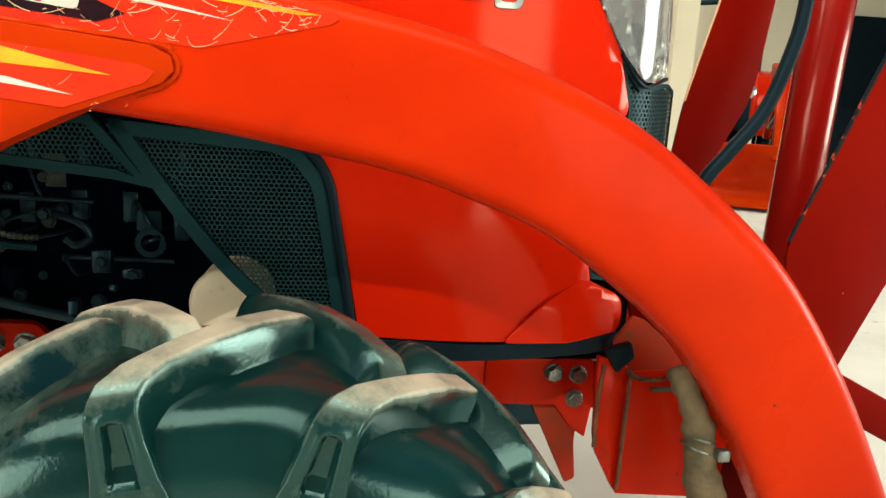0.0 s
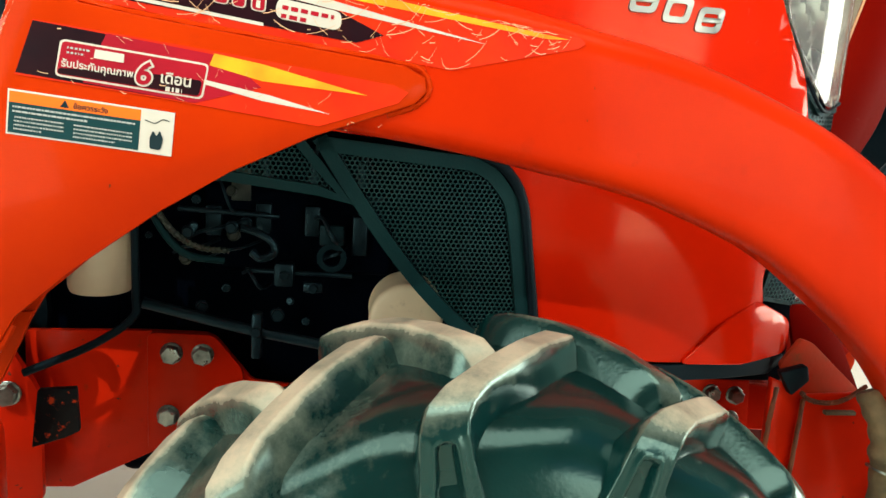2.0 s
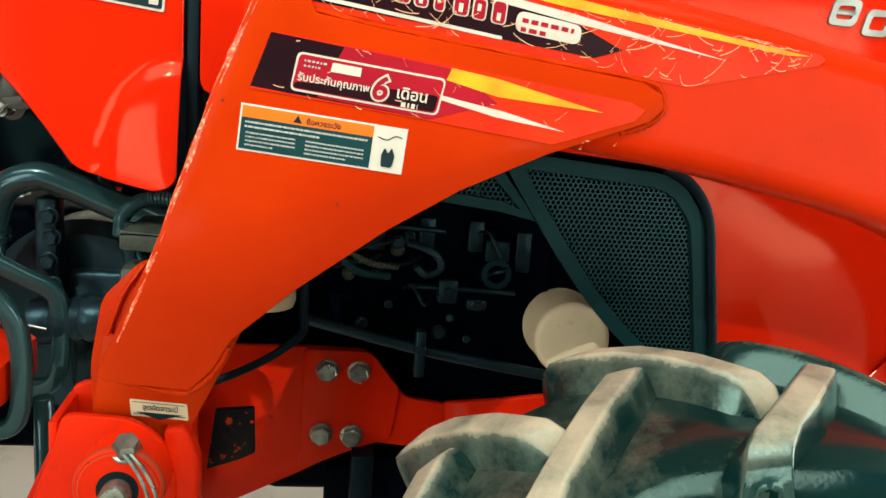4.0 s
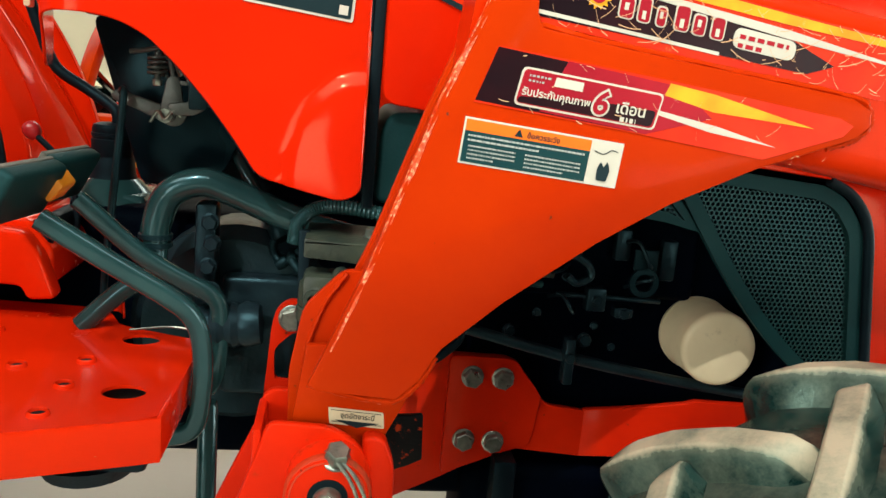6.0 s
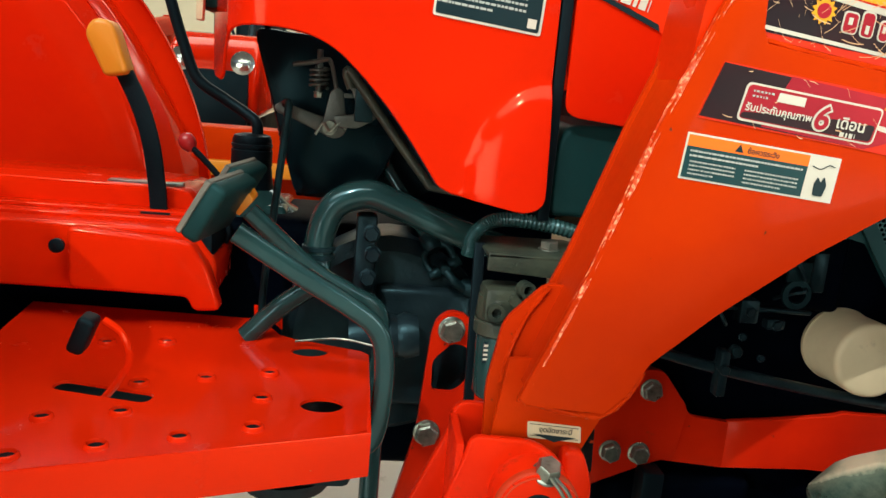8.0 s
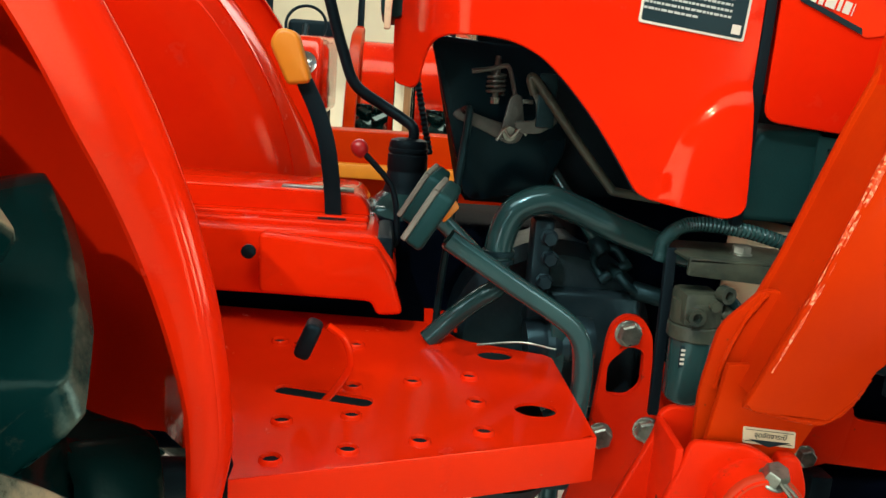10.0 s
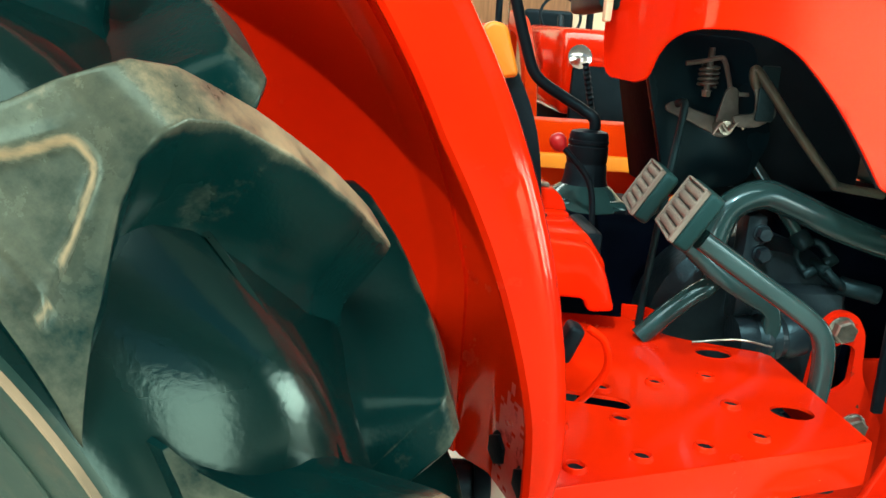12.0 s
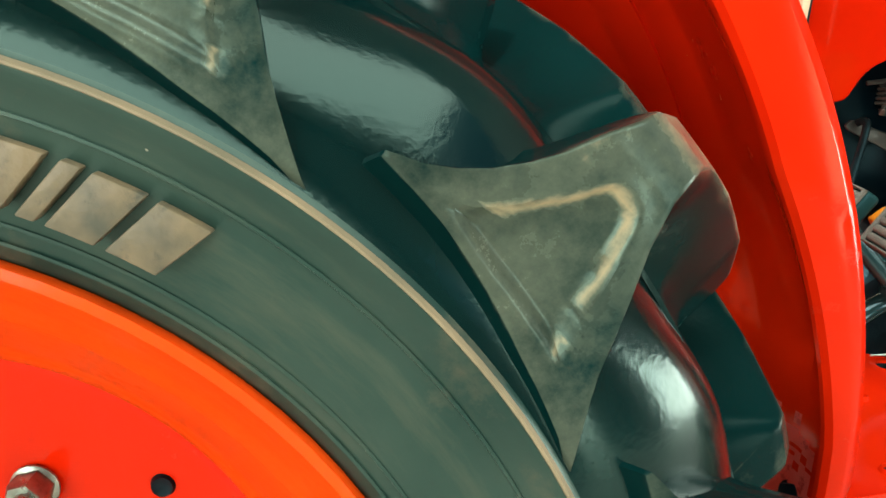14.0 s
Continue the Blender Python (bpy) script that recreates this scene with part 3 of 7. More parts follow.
def tyre_lug(R, hw, d, rows, recess, sink, wall, dusty, extra=0.0, step=0.012, across=22):
    """One tread bar at angle 0 of a wheel that turns about y: it runs from the middle of the tread to the shoulder, bends over it and widens down
    the side wall. rows: (u, depth and radius of the top, depth and radius of the foot, left and right edge as arc metres, flank width, wear).
    recess: outline in arc metres and radius of the sunk field in the lug's end, sink deep with walls of width wall.
    d: +1 from the -y side inwards, -1 from the other."""
    bm = bmesh.new()
    wear = bm.verts.layers.float.new("wear")
    low, high = min(p[1] for p in recess), max(p[1] for p in recess)
    us = [rows[0][0]]
    for p, q in zip(rows, rows[1:]):
        n = max(2, math.ceil(max(math.hypot(q[1] - p[1], q[2] - p[2]), abs(q[5] - p[5]) * 0.5) / (0.004 if low - 0.02 < p[2] < high + 0.02 and p[0] > 0.5 else step)))
        us += [p[0] + (q[0] - p[0]) * k / n for k in range(1, n + 1)]
    grid = []
    for u in us:
        eT, rT, eB, rB, l, r, fl, wr = along(rows, u)
        flank = ROUND_FLANK if R < 0.5 else FLANK
        cols = [(l - fl * f, k, w * wr) for f, k, w in flank[::-1]]
        cols += [(l + (r - l) * i / across, 1.0, wr) for i in range(across + 1)]
        # extra film on one flank of the front bars paints in the left light
        side = 0.30 if R < 0.5 else 0.05
        cols += [(r + fl * f, k, max(w, side * (1 - f)) * max(wr, 0.5)) for f, k, w in flank]
        line = []
        for s, k, w in cols:
            e, rr = eB + (eT - eB) * k, rB + (rT - rB) * k
            if k == 1.0 and u > 0.5:
                g = edge_depth(recess, s, rr)
                e += sink * (eased(g / wall) - 0.22 * max(0.0, 1 - abs(g + 0.003) / 0.005))
                # dusty recess edge, on some sides only, with the edge highlight painted in
                if R > 0.6 and (rr > 0.540 or s < -0.064):
                    w = min(1.0, w + 0.7 * max(0.0, 1 - abs(g - 0.003) / 0.0045))
            x, z = polar(0, 0, rr, s / R)
            v = bm.verts.new((x, d * (e - hw), z))
            v[wear] = min(1.0, w * dusty + extra)
            line.append(v)
        grid.append(line)
    for a, b in zip(grid, grid[1:]):
        for p, q, t, o in zip(a, a[1:], b[1:], b):
            bm.faces.new((p, q, t, o))
    return bm


def wheel(parent, name, c, R, hw, rc, r_rim, count, th0, rows, recess, sink, wall, mats, rim_profile, label, carcass, wall_r, lit_dust=0.0, swell=0.0, lean=3.2):
    """mats: for the tread, for the side wall and for the lugs."""
    bm = lathe(rim_profile, (c[0], c[1] - hw, c[2]), (0, 1, 0), 96)
    for f in bm.faces:
        m = f.calc_center_median() - Vector(c)
        # outer flange gets the lit orange, the dish inside it plain red
        f.material_index = 1 if math.hypot(m.x, m.z) < r_rim * 0.725 else 0
    rim = part(name, bm, (RIM, RED), parent, label)
    bm = lathe(carcass(hw, rc, r_rim), c, (0, 1, 0), 196)
    for v in bm.verts:
        # the tread swells between the bars of the near side
        x, z, e = v.co.x - c[0], v.co.z - c[2], v.co.y - c[1] + hw
        r = math.hypot(x, z)
        if r > rc - 0.06 and e < 0.14:
            mid = (math.degrees(math.atan2(z, x)) - math.degrees(th0)) * count / 360 + 0.46 + lean * e
            k = 0.5 + 0.5 * math.cos(2 * math.pi * mid)
            k = swell * k * k * eased((0.14 - e) / 0.07) * eased((r - rc + 0.06) / 0.03)
            v.co.x, v.co.z = c[0] + x * (1 + k / r), c[2] + z * (1 + k / r)
    wear = bm.verts.layers.float.new("wear")
    for v in bm.verts:
        # left part paler: real dust plus the light from the left, painted in
        v[wear] = max(0.0, min(1.0, 0.10 - 2.2 * (v.co.x - c[0]))) * lit_dust * 2.9
    for f in bm.faces:
        m = f.calc_center_median() - Vector(c)
        f.material_index = 1 if math.hypot(m.x, m.z) < wall_r else 0
    part("tyre", bm, (mats[0], mats[1]), rim, "black rubber tractor tyre, dusty", 50)
    pitch = 2 * math.pi / count
    for d, off in ((1, 0.0), (-1, 0.5)):
        me = mesh_of(tyre_lug(R, hw, d, rows, recess, sink, wall, 1.0 if d > 0 else 0.5), "lug", mats[2], 44)
        # paler copy for the left-facing lugs: dust and painted light together
        dry = mesh_of(tyre_lug(R, hw, d, rows, recess, sink, wall, 1.0, lit_dust), "lug", mats[2], 44) if lit_dust else me
        for i in range(count):
            turn = th0 + (i + off) * pitch
            ob = new("lug", dry if math.cos(turn) < -0.25 else me)
            ob.parent = rim
            ob.matrix_basis = Matrix.Translation(c) @ Matrix.Rotation(-turn, 4, "Y")
    return rim


def rear_carcass(hw, rc, rr):
    return [(rr - 0.005, -hw + 0.075), (rr + 0.004, -hw + 0.060), (rr + 0.012, -hw + 0.030), (rr + 0.024, -hw + 0.018), (rr + 0.05, -hw + 0.012), (rr + 0.085, -hw + 0.005), (rr + 0.115, -hw + 0.003),
            (rr + 0.120, -hw - 0.002), (rr + 0.126, -hw - 0.002), (rr + 0.131, -hw + 0.005), (rr + 0.150, -hw + 0.010), (rr + 0.168, -hw + 0.018), (rr + 0.19, -hw + 0.034), (rc - 0.035, -hw + 0.048), (rc - 0.024, -hw + 0.060), (rc - 0.014, -hw + 0.076), (rc - 0.007, -hw + 0.096), (rc - 0.006, -hw + 0.11),
            (rc - 0.004, -hw * 0.3), (rc, 0), (rc - 0.004, hw * 0.3), (rc - 0.02, hw - 0.07), (rc - 0.05, hw - 0.04), (rr + 0.13, hw - 0.003), (rr + 0.05, hw - 0.012), (rr, hw - 0.04)]


def front_carcass(hw, rc, rr):
    return [(rr - 0.004, -hw + 0.03), (rr + 0.02, -hw + 0.012), (rr + 0.06, -hw + 0.002), (rc - 0.085, -hw + 0.003), (rc - 0.055, -hw + 0.008), (rc - 0.033, -hw + 0.018), (rc - 0.016, -hw + 0.034), (rc - 0.006, -hw + 0.055),
            (rc, -hw * 0.3), (rc + 0.003, 0), (rc, hw * 0.3), (rc - 0.008, hw - 0.05), (rc - 0.03, hw - 0.022), (rc - 0.07, hw - 0.004), (rr + 0.03, hw - 0.006), (rr, hw - 0.03)]


tractor = thing("tractor", (-1.1, 1.28, FLOOR), "red compact farm tractor with black engine bay, on the concrete floor", "tractor")
REAR = (-2.05, 0.60, 0.62)
rear_rim = [(0.366, 0.045), (0.375, 0.020), (0.374, 0.012), (0.368, 0.011), (0.352, 0.028), (0.334, 0.048), (0.327, 0.052), (0.322, 0.058), (0.300, 0.084), (0.283, 0.105), (0.273, 0.120), (0.266, 0.126), (0.258, 0.132), (0.253, 0.150),
            (0.249, 0.185), (0.243, 0.215), (0.234, 0.228), (0.220, 0.234), (0.150, 0.240), (0.06, 0.244), (0.0, 0.244)]
rear_rows = [(0.00, 0.226, 0.590, 0.232, 0.586, -0.205, -0.180, 0.030, 0.1), (0.03, 0.214, 0.628, 0.222, 0.592, -0.192, -0.162, 0.040, 0.1), (0.06, 0.206, 0.650, 0.212, 0.594, -0.186, -0.154, 0.050, 0.5), (0.09, 0.194, 0.659, 0.198, 0.596, -0.180, -0.150, 0.054, 0.9),
             (0.22, 0.135, 0.661, 0.140, 0.596, -0.134, -0.104, 0.054, 0.9), (0.34, 0.082, 0.656, 0.098, 0.590, -0.082, -0.050, 0.054, 0.85), (0.43, 0.042, 0.648, 0.078, 0.578, -0.046, -0.010, 0.052, 0.75),
             (0.50, 0.018, 0.639, 0.066, 0.566, -0.034, 0.005, 0.050, 0.6), (0.54, 0.006, 0.628, 0.060, 0.556, -0.032, 0.010, 0.048, 0.5), (0.58, 0.001, 0.613, 0.054, 0.548, -0.034, 0.018, 0.044, 0.5),
             (0.62, -0.001, 0.590, 0.046, 0.540, -0.046, 0.028, 0.040, 0.5), (0.66, -0.001, 0.574, 0.042, 0.534, -0.059, 0.038, 0.036, 0.5), (0.70, 0.000, 0.557, 0.036, 0.528, -0.074, 0.053, 0.030, 0.5),
             (0.74, 0.001, 0.545, 0.030, 0.522, -0.085, 0.069, 0.024, 0.5), (0.77, 0.001, 0.536, 0.025, 0.517, -0.093, 0.086, 0.020, 0.5), (0.80, 0.002, 0.529, 0.020, 0.513, -0.100, 0.110, 0.016, 0.5),
             (0.82, 0.002, 0.525, 0.018, 0.510, -0.105, 0.110, 0.014, 0.5), (0.85, 0.002, 0.519, 0.015, 0.506, -0.112, 0.052, 0.013, 0.5), (0.89, 0.002, 0.510, 0.012, 0.500, -0.124, -0.004, 0.013, 0.5),
             (0.94, 0.002, 0.501, 0.010, 0.493, -0.137, -0.056, 0.013, 0.5), (0.98, 0.003, 0.492, 0.009, 0.486, -0.151, -0.128, 0.012, 0.5), (1.0, 0.006, 0.486, 0.010, 0.482, -0.162, -0.155, 0.008, 0.5)]
rear_recess = rounded([(0.057, 0.5265), (0.036, 0.543), (0.010, 0.574), (-0.003, 0.599), (-0.026, 0.597), (-0.0505, 0.552), (-0.076, 0.5145), (-0.056, 0.5155), (0.024, 0.5205)], [0.006, 0.02, 0.02, 0.008, 0.010, 0.02, 0.005, 0.01, 0.02])
rear_wheel = wheel(tractor, "rear_wheel", REAR, 0.660, 0.18, 0.595, 0.355, 14, radians(46.2), rear_rows, rear_recess, 0.007, 0.007, (RUBBER, SIDEWALL, LUG), rear_rim,
                   "orange steel wheel rim with stepped dish", rear_carcass, 0.487, 0.0, 0.010, 3.2)
part("mould_seam", lathe([(0.584, -0.0022), (0.5875, -0.0008), (0.5875, 0.0008), (0.584, 0.0022)], (REAR[0], REAR[1] - 0.098, REAR[2]), (0, 1, 0), 160), RUBBER, rear_wheel, "thin moulded seam round the tread")
part("wheel_nut", hexbolt((-2.047, 0.659, 0.709), 0.017, 0.022), ZINC, rear_wheel, "zinc wheel nut")
part("wheel_stud", rod((-2.047, 0.66, 0.709), (-2.047, 0.618, 0.709), 0.009), ZINC, rear_wheel)
# the rim is not pierced: a black disc paints the hole's shade
part("rim_hole_shade", lathe([(0.0, 0.0), (0.008, 0.0), (0.0095, -0.001), (0.0105, 0.003), (0.0115, 0.004)], (-1.937, 0.656, 0.716), (0, 1, 0), 18), BLACK, rear_wheel, "black disc for the shade of a hole in the rim")
part("mould_ridge", lathe([(0.4785, 0.004), (0.4802, 0.0), (0.4818, 0.0), (0.4835, 0.004)], (REAR[0], 0.4165, REAR[2]), (0, 1, 0), 160), TANRING, rear_wheel, "dusty raised ring on the tyre wall")


def rear_wall_y(r):
    """Depth of the rear tyre's near wall at radius r."""
    pr = rear_carcass(0.18, 0.598, 0.355)[1:10]
    for (r0, y0), (r1, y1) in zip(pr, pr[1:]):
        if r0 <= r <= r1:
            return REAR[1] + y0 + (y1 - y0) * (r - r0) / (r1 - r0)
    return REAR[1] - 0.18


def sidewall_block(a0, a1, r0, r1, slant, y0, y1):
    """A raised block of the tyre's lettering, as a plain slanted shape bent round the wheel."""
    pts = []
    for r, off in ((r0, 0.0), (r1, slant)):
        for k in range(5):
            a = radians((a0 + (a1 - a0) * k / 4 if r == r0 else a1 + (a0 - a1) * k / 4) + off)
            pts.append((REAR[0] + r * math.cos(a), REAR[2] + r * math.sin(a)))
    return plate(pts, y0, y1, 0.0012, 2)


for a0, a1 in ((63.3, 67.2), (68.0, 71.6), (72.3, 73.7), (74.7, 78.6), (79.5, 83.2), (84.2, 87.8)):
    part("raised_block", sidewall_block(a0, a1, 0.409, 0.4445, -1.9, 0.4175, 0.428), BLOCK, rear_wheel, "dusty raised block of sidewall marking")
for r0, tall in ((0.386, 0.004), (0.397, 0.003), (0.456, 0.003)):
    part("mould_ridge", lathe([(r0 - 0.003, 0.004), (r0 - 0.001, -0.001 * tall / 0.003), (r0 + 0.001, -0.001 * tall / 0.003), (r0 + 0.003, 0.004)], (REAR[0], rear_wall_y(r0), REAR[2]), (0, 1, 0), 160), SIDEWALL, rear_wheel)
FRONT = (-0.158, 0.61, 0.415)
front_rim = [(0.245, 0.03), (0.252, 0.012), (0.24, 0.02), (0.225, 0.06), (0.2, 0.09), (0.1, 0.1), (0.0, 0.1)]
front_rows = [(0.00, 0.186, 0.402, 0.190, 0.398, -0.168, -0.150, 0.018, 0.3), (0.03, 0.180, 0.430, 0.184, 0.399, -0.162, -0.140, 0.026, 0.7), (0.06, 0.173, 0.446, 0.176, 0.400, -0.158, -0.133, 0.040, 1.0), (0.10, 0.160, 0.453, 0.162, 0.400, -0.150, -0.122, 0.046, 1.0),
              (0.22, 0.112, 0.455, 0.116, 0.400, -0.112, -0.084, 0.050, 1.0), (0.34, 0.066, 0.451, 0.076, 0.396, -0.072, -0.042, 0.050, 1.0), (0.44, 0.032, 0.443, 0.056, 0.386, -0.037, -0.003, 0.048, 0.9),
              (0.50, 0.014, 0.434, 0.046, 0.376, -0.022, 0.016, 0.042, 0.7), (0.54, 0.005, 0.423, 0.038, 0.368, -0.017, 0.023, 0.034, 0.35), (0.58, 0.001, 0.411, 0.032, 0.360, -0.016, 0.028, 0.028, 0.14), (0.66, 0.000, 0.388, 0.024, 0.346, -0.019, 0.031, 0.026, 0.12),
              (0.78, -0.001, 0.356, 0.012, 0.330, -0.028, 0.037, 0.022, 0.12), (0.90, -0.001, 0.318, 0.006, 0.310, -0.046, 0.052, 0.018, 0.12), (1.0, 0.004, 0.285, 0.008, 0.282, -0.070, 0.072, 0.014, 0.12)]
front_recess = rounded([(-0.004, 0.404), (0.016, 0.404), (0.022, 0.345), (-0.012, 0.345)], 0.006)
front_wheel = wheel(tractor, "front_wheel", FRONT, 0.454, 0.14, 0.417, 0.25, 14, radians(72.0), front_rows, front_recess, 0.009, 0.005, (CARCASS_F, CARCASS_F, LUG_F), front_rim,
                    "orange steel wheel rim", front_carcass, 0.30, 0.26, 0.006, 4.2)

# ---- hood and cowl ----


def hood_y(x, z):
    """The near side of the bonnet: almost flat, rounding in towards the nose and the top."""
    y = 0.982 + 0.006 * x
    if x > 0.12:
        y += 0.62 * (x - 0.12) ** 2
    if x > 0.42:
        y += 6.0 * (x - 0.42) ** 2
    if z > 1.25:
        y += 1.3 * (z - 1.25) ** 2
    return y


upper = rounded([(-0.737, 1.066), (-0.40, 1.035), (-0.10, 1.012), (0.02, 1.0), (0.36, 0.99), (0.408, 1.065), (0.383, 1.15), (0.335, 1.223), (0.28, 1.33), (0.2, 1.48), (-0.737, 1.48)],
                [0.02, 0, 0, 0, 0, 0.01, 0.02, 0.02, 0, 0, 0])
hood = part("hood", panel(upper, hood_y, 0.004, 0.035), RED, tractor, "glossy red bonnet")
front_panel = rounded([(-0.112, 1.012), (-0.074, 0.996), (-0.042, 0.954), (-0.026, 0.866), (0.002, 0.712), (0.226, 0.704), (0.36, 0.700), (0.365, 0.80), (0.357, 0.835), (0.385, 1.0)],
                      [0, 0.01, 0.02, 0.02, 0.012, 0, 0.0, 0.0, 0.01, 0])


def front_y(x, z):
    y = hood_y(x, z) + 0.004
    k = max(0.0, min(1.0, (x - 0.01) / 0.05))
    u = ((x - 0.20) / 0.22) ** 2 + ((z - 0.84) / 0.17) ** 2
    return y - 0.010 * k * max(0, 1 - u) ** 0.6


part("side_panel", panel(front_panel, front_y, 0.004, 0.03), RED, tractor, "red lower bonnet panel")
lobe = rounded([(0.222, 0.704), (0.28, 0.765), (0.352, 0.802), (0.43, 0.765), (0.432, 0.708), (0.33, 0.700)], [0.01, 0.03, 0.006, 0.02, 0.02, 0])
part("corner_cap", panel(lobe, lambda x, z: hood_y(x, z) - 0.014 + 0.25 * max(0, z - 0.76) + (0.10 * (x - 0.335) if x > 0.335 else 0.06 * (0.335 - x)), 0.012, 0.02), RED, tractor, "red rounded lower corner cap")
part("rubber_trim", panel(rounded([(-0.02, 0.712), (0.2, 0.700), (0.43, 0.704), (0.435, 0.69), (0.40, 0.672), (0.10, 0.674), (0.0, 0.68)], 0.006), lambda x, z: hood_y(x, z) + 0.002, 0.02, 0.05), BLACK, tractor, "black rubber trim under the bonnet")
# nose: far half and front of the bonnet
part("hood", panel([(-0.737, 1.03), (0.36, 0.8), (0.4, 1.06), (0.3, 1.3), (0.2, 1.48), (-0.737, 1.48)], lambda x, z: 2.56 - hood_y(x, z), 0.004, 0.06), RED, tractor, "red far side of the bonnet")
part("hood_top", plate([(-0.737, 1.47), (0.2, 1.47), (0.33, 1.36), (0.34, 1.37), (0.21, 1.485), (-0.737, 1.485)], 1.03, 1.53, 0.002), RED, tractor, "red top of the bonnet")
# headlight and nose grille
lamp_out = rounded([(0.335, 1.225), (0.383, 1.15), (0.43, 1.105), (0.488, 1.118), (0.486, 1.20), (0.465, 1.33), (0.30, 1.33)], 0.015)
lamp = part("headlight", panel(lamp_out, lambda x, z: hood_y(x, z) + 0.034 + 0.010 * math.sin((x + 0.4 * z) * 170) + 0.006 * math.sin(z * 60), 0.006, 0.008), REFLECTOR, tractor, "chrome headlight reflector behind a clear lens")
part("lens", panel(lamp_out, lambda x, z: hood_y(x, z) + 0.001 - 0.01 * math.sin((x - 0.3) * 16), 0.003, 0.02), GLASS, lamp, "clear moulded headlight lens")
part("bezel", tube([(0.383, hood_y(0.383, 1.15) - 0.001, 1.148), (0.43, hood_y(0.43, 1.1), 1.102), (0.488, hood_y(0.488, 1.1), 1.115)], 0.003, 8), BLACK, lamp)


def screen(inside, x0, x1, z0, z1, yf, pitch, wire=0.24, name="mesh_screen"):
    """A perforated sheet: six-sided holes in staggered rows."""
    verts, faces = [], []
    dz = pitch * 0.866
    row, z = 0, z0
    while z < z1:
        x = x0 + (pitch / 2 if row % 2 else 0)
        while x < x1:
            if inside(x, z):
                b = len(verts)
                for q, dy in ((0.577, 0.0), (0.577 * (1 - wire), 0.0), (0.577 * (1 - wire), 0.0015)):
                    for k in range(6):
                        a = math.pi / 6 + k * math.pi / 3
                        px, pz = x + q * pitch * math.cos(a), z + q * pitch * math.sin(a)
                        verts.append((px, yf(px, pz) + dy, pz))
                for k in range(6):
                    j = (k + 1) % 6
                    faces.append((b + k, b + j, b + 6 + j, b + 6 + k))
                    faces.append((b + 6 + k, b + 6 + j, b + 12 + j, b + 12 + k))
            x += pitch
        z += dz
        row += 1
    me = bpy.data.meshes.new(name)
    me.from_pydata(verts, [], faces)
    return me


def inside_poly(pts):
    def test(x, z):
        hit = False
        for i in range(len(pts)):
            (x0, z0), (x1, z1) = pts[i - 1], pts[i]
            if (z0 > z) != (z1 > z) and x < (x1 - x0) * (z - z0) / (z1 - z0) + x0:
                hit = not hit
        return hit
    return test


def screen_part(pts, yf, pitch, mat, parent, label):
    me = screen(inside_poly(pts), min(p[0] for p in pts), max(p[0] for p in pts), min(p[1] for p in pts), max(p[1] for p in pts), yf, pitch)
    me.materials.append(mat)
    ob = new("mesh_screen", me)
    ob.parent = parent
    return tagged(ob, label, kind="stuff")


def frame_ring(pts, width, yf, mat, parent, name, label, thick=0.012):
    """A flat frame along a closed outline, its inner edge set in by width."""
    n = len(pts)
    area = sum(pts[i - 1][0] * pts[i][1] - pts[i][0] * pts[i - 1][1] for i in range(n))
    sg = 1 if area > 0 else -1
    inner = []
    for i in range(n):
        a, p, b = Vector(pts[i - 1]), Vector(pts[i]), Vector(pts[(i + 1) % n])
        d1, d2 = (p - a).normalized(), (b - p).normalized()
        nrm = (Vector((-d1.y, d1.x)) + Vector((-d2.y, d2.x)))
        nrm = nrm.normalized() * sg
        k = 1 / max(0.5, nrm.dot(Vector((-d1.y, d1.x)) * sg))
        inner.append(tuple(p + nrm * width * k))
    bm = bmesh.new()
    rings = []
    for ring, dy in ((pts, 0.004), (pts, 0.0), (inner, 0.0), (inner, thick), (pts, thick)):
        rings.append([bm.verts.new((x, yf(x, z) + dy, z)) for x, z in ring])
    for a, b in zip(rings, rings[1:]):
        for i in range(n):
            j = (i + 1) % n
            bm.faces.new((a[i], a[j], b[j], b[i]))
    return part(name, bevel(bm, 0.002, 2, 50), mat, parent, label), inner


GY = lambda x, z: hood_y(x, z) + 0.006
big = rounded([(-0.355, 1.022), (-0.12, 1.004), (-0.086, 0.988), (-0.053, 0.946), (-0.038, 0.87), (-0.016, 0.735), (-0.036, 0.716), (-0.098, 0.718), (-0.152, 0.762), (-0.200, 0.810), (-0.254, 0.876), (-0.312, 0.958)],
              [0.01, 0.01, 0.014, 0.016, 0.02, 0.02, 0.015, 0.03, 0.03, 0.04, 0.06, 0.02], 3)
grille, gi = frame_ring(big, 0.020, GY, GREY, tractor, "side_grille", "dark grey-green perforated side grille with broad frame")
screen_part(gi, lambda x, z: GY(x, z) + 0.006, 0.0072, SCREEN, grille, "perforated dark screen")
small = [(-0.655, 1.052), (-0.372, 1.026), (-0.336, 0.985), (-0.290, 0.927), (-0.342, 0.938), (-0.48, 0.953), (-0.655, 0.968)]
grille2, gi2 = frame_ring(small, 0.014, lambda x, z: GY(x, z) + 0.004, GREY, tractor, "side_grille", "narrow perforated grille above the engine")
screen_part(gi2, lambda x, z: GY(x, z) + 0.009, 0.0072, SCREEN, grille2, "perforated dark screen")
edge = [(-0.12, 1.012), (-0.078, 0.990), (-0.049, 0.948), (-0.033, 0.868), (-0.012, 0.745), (-0.006, 0.71)]
part("edge_strip", tube([(x, hood_y(x, z) + 0.002, z) for x, z in edge], 0.0075, 10), BLACK, tractor, "black rubber edge strip round the grille")
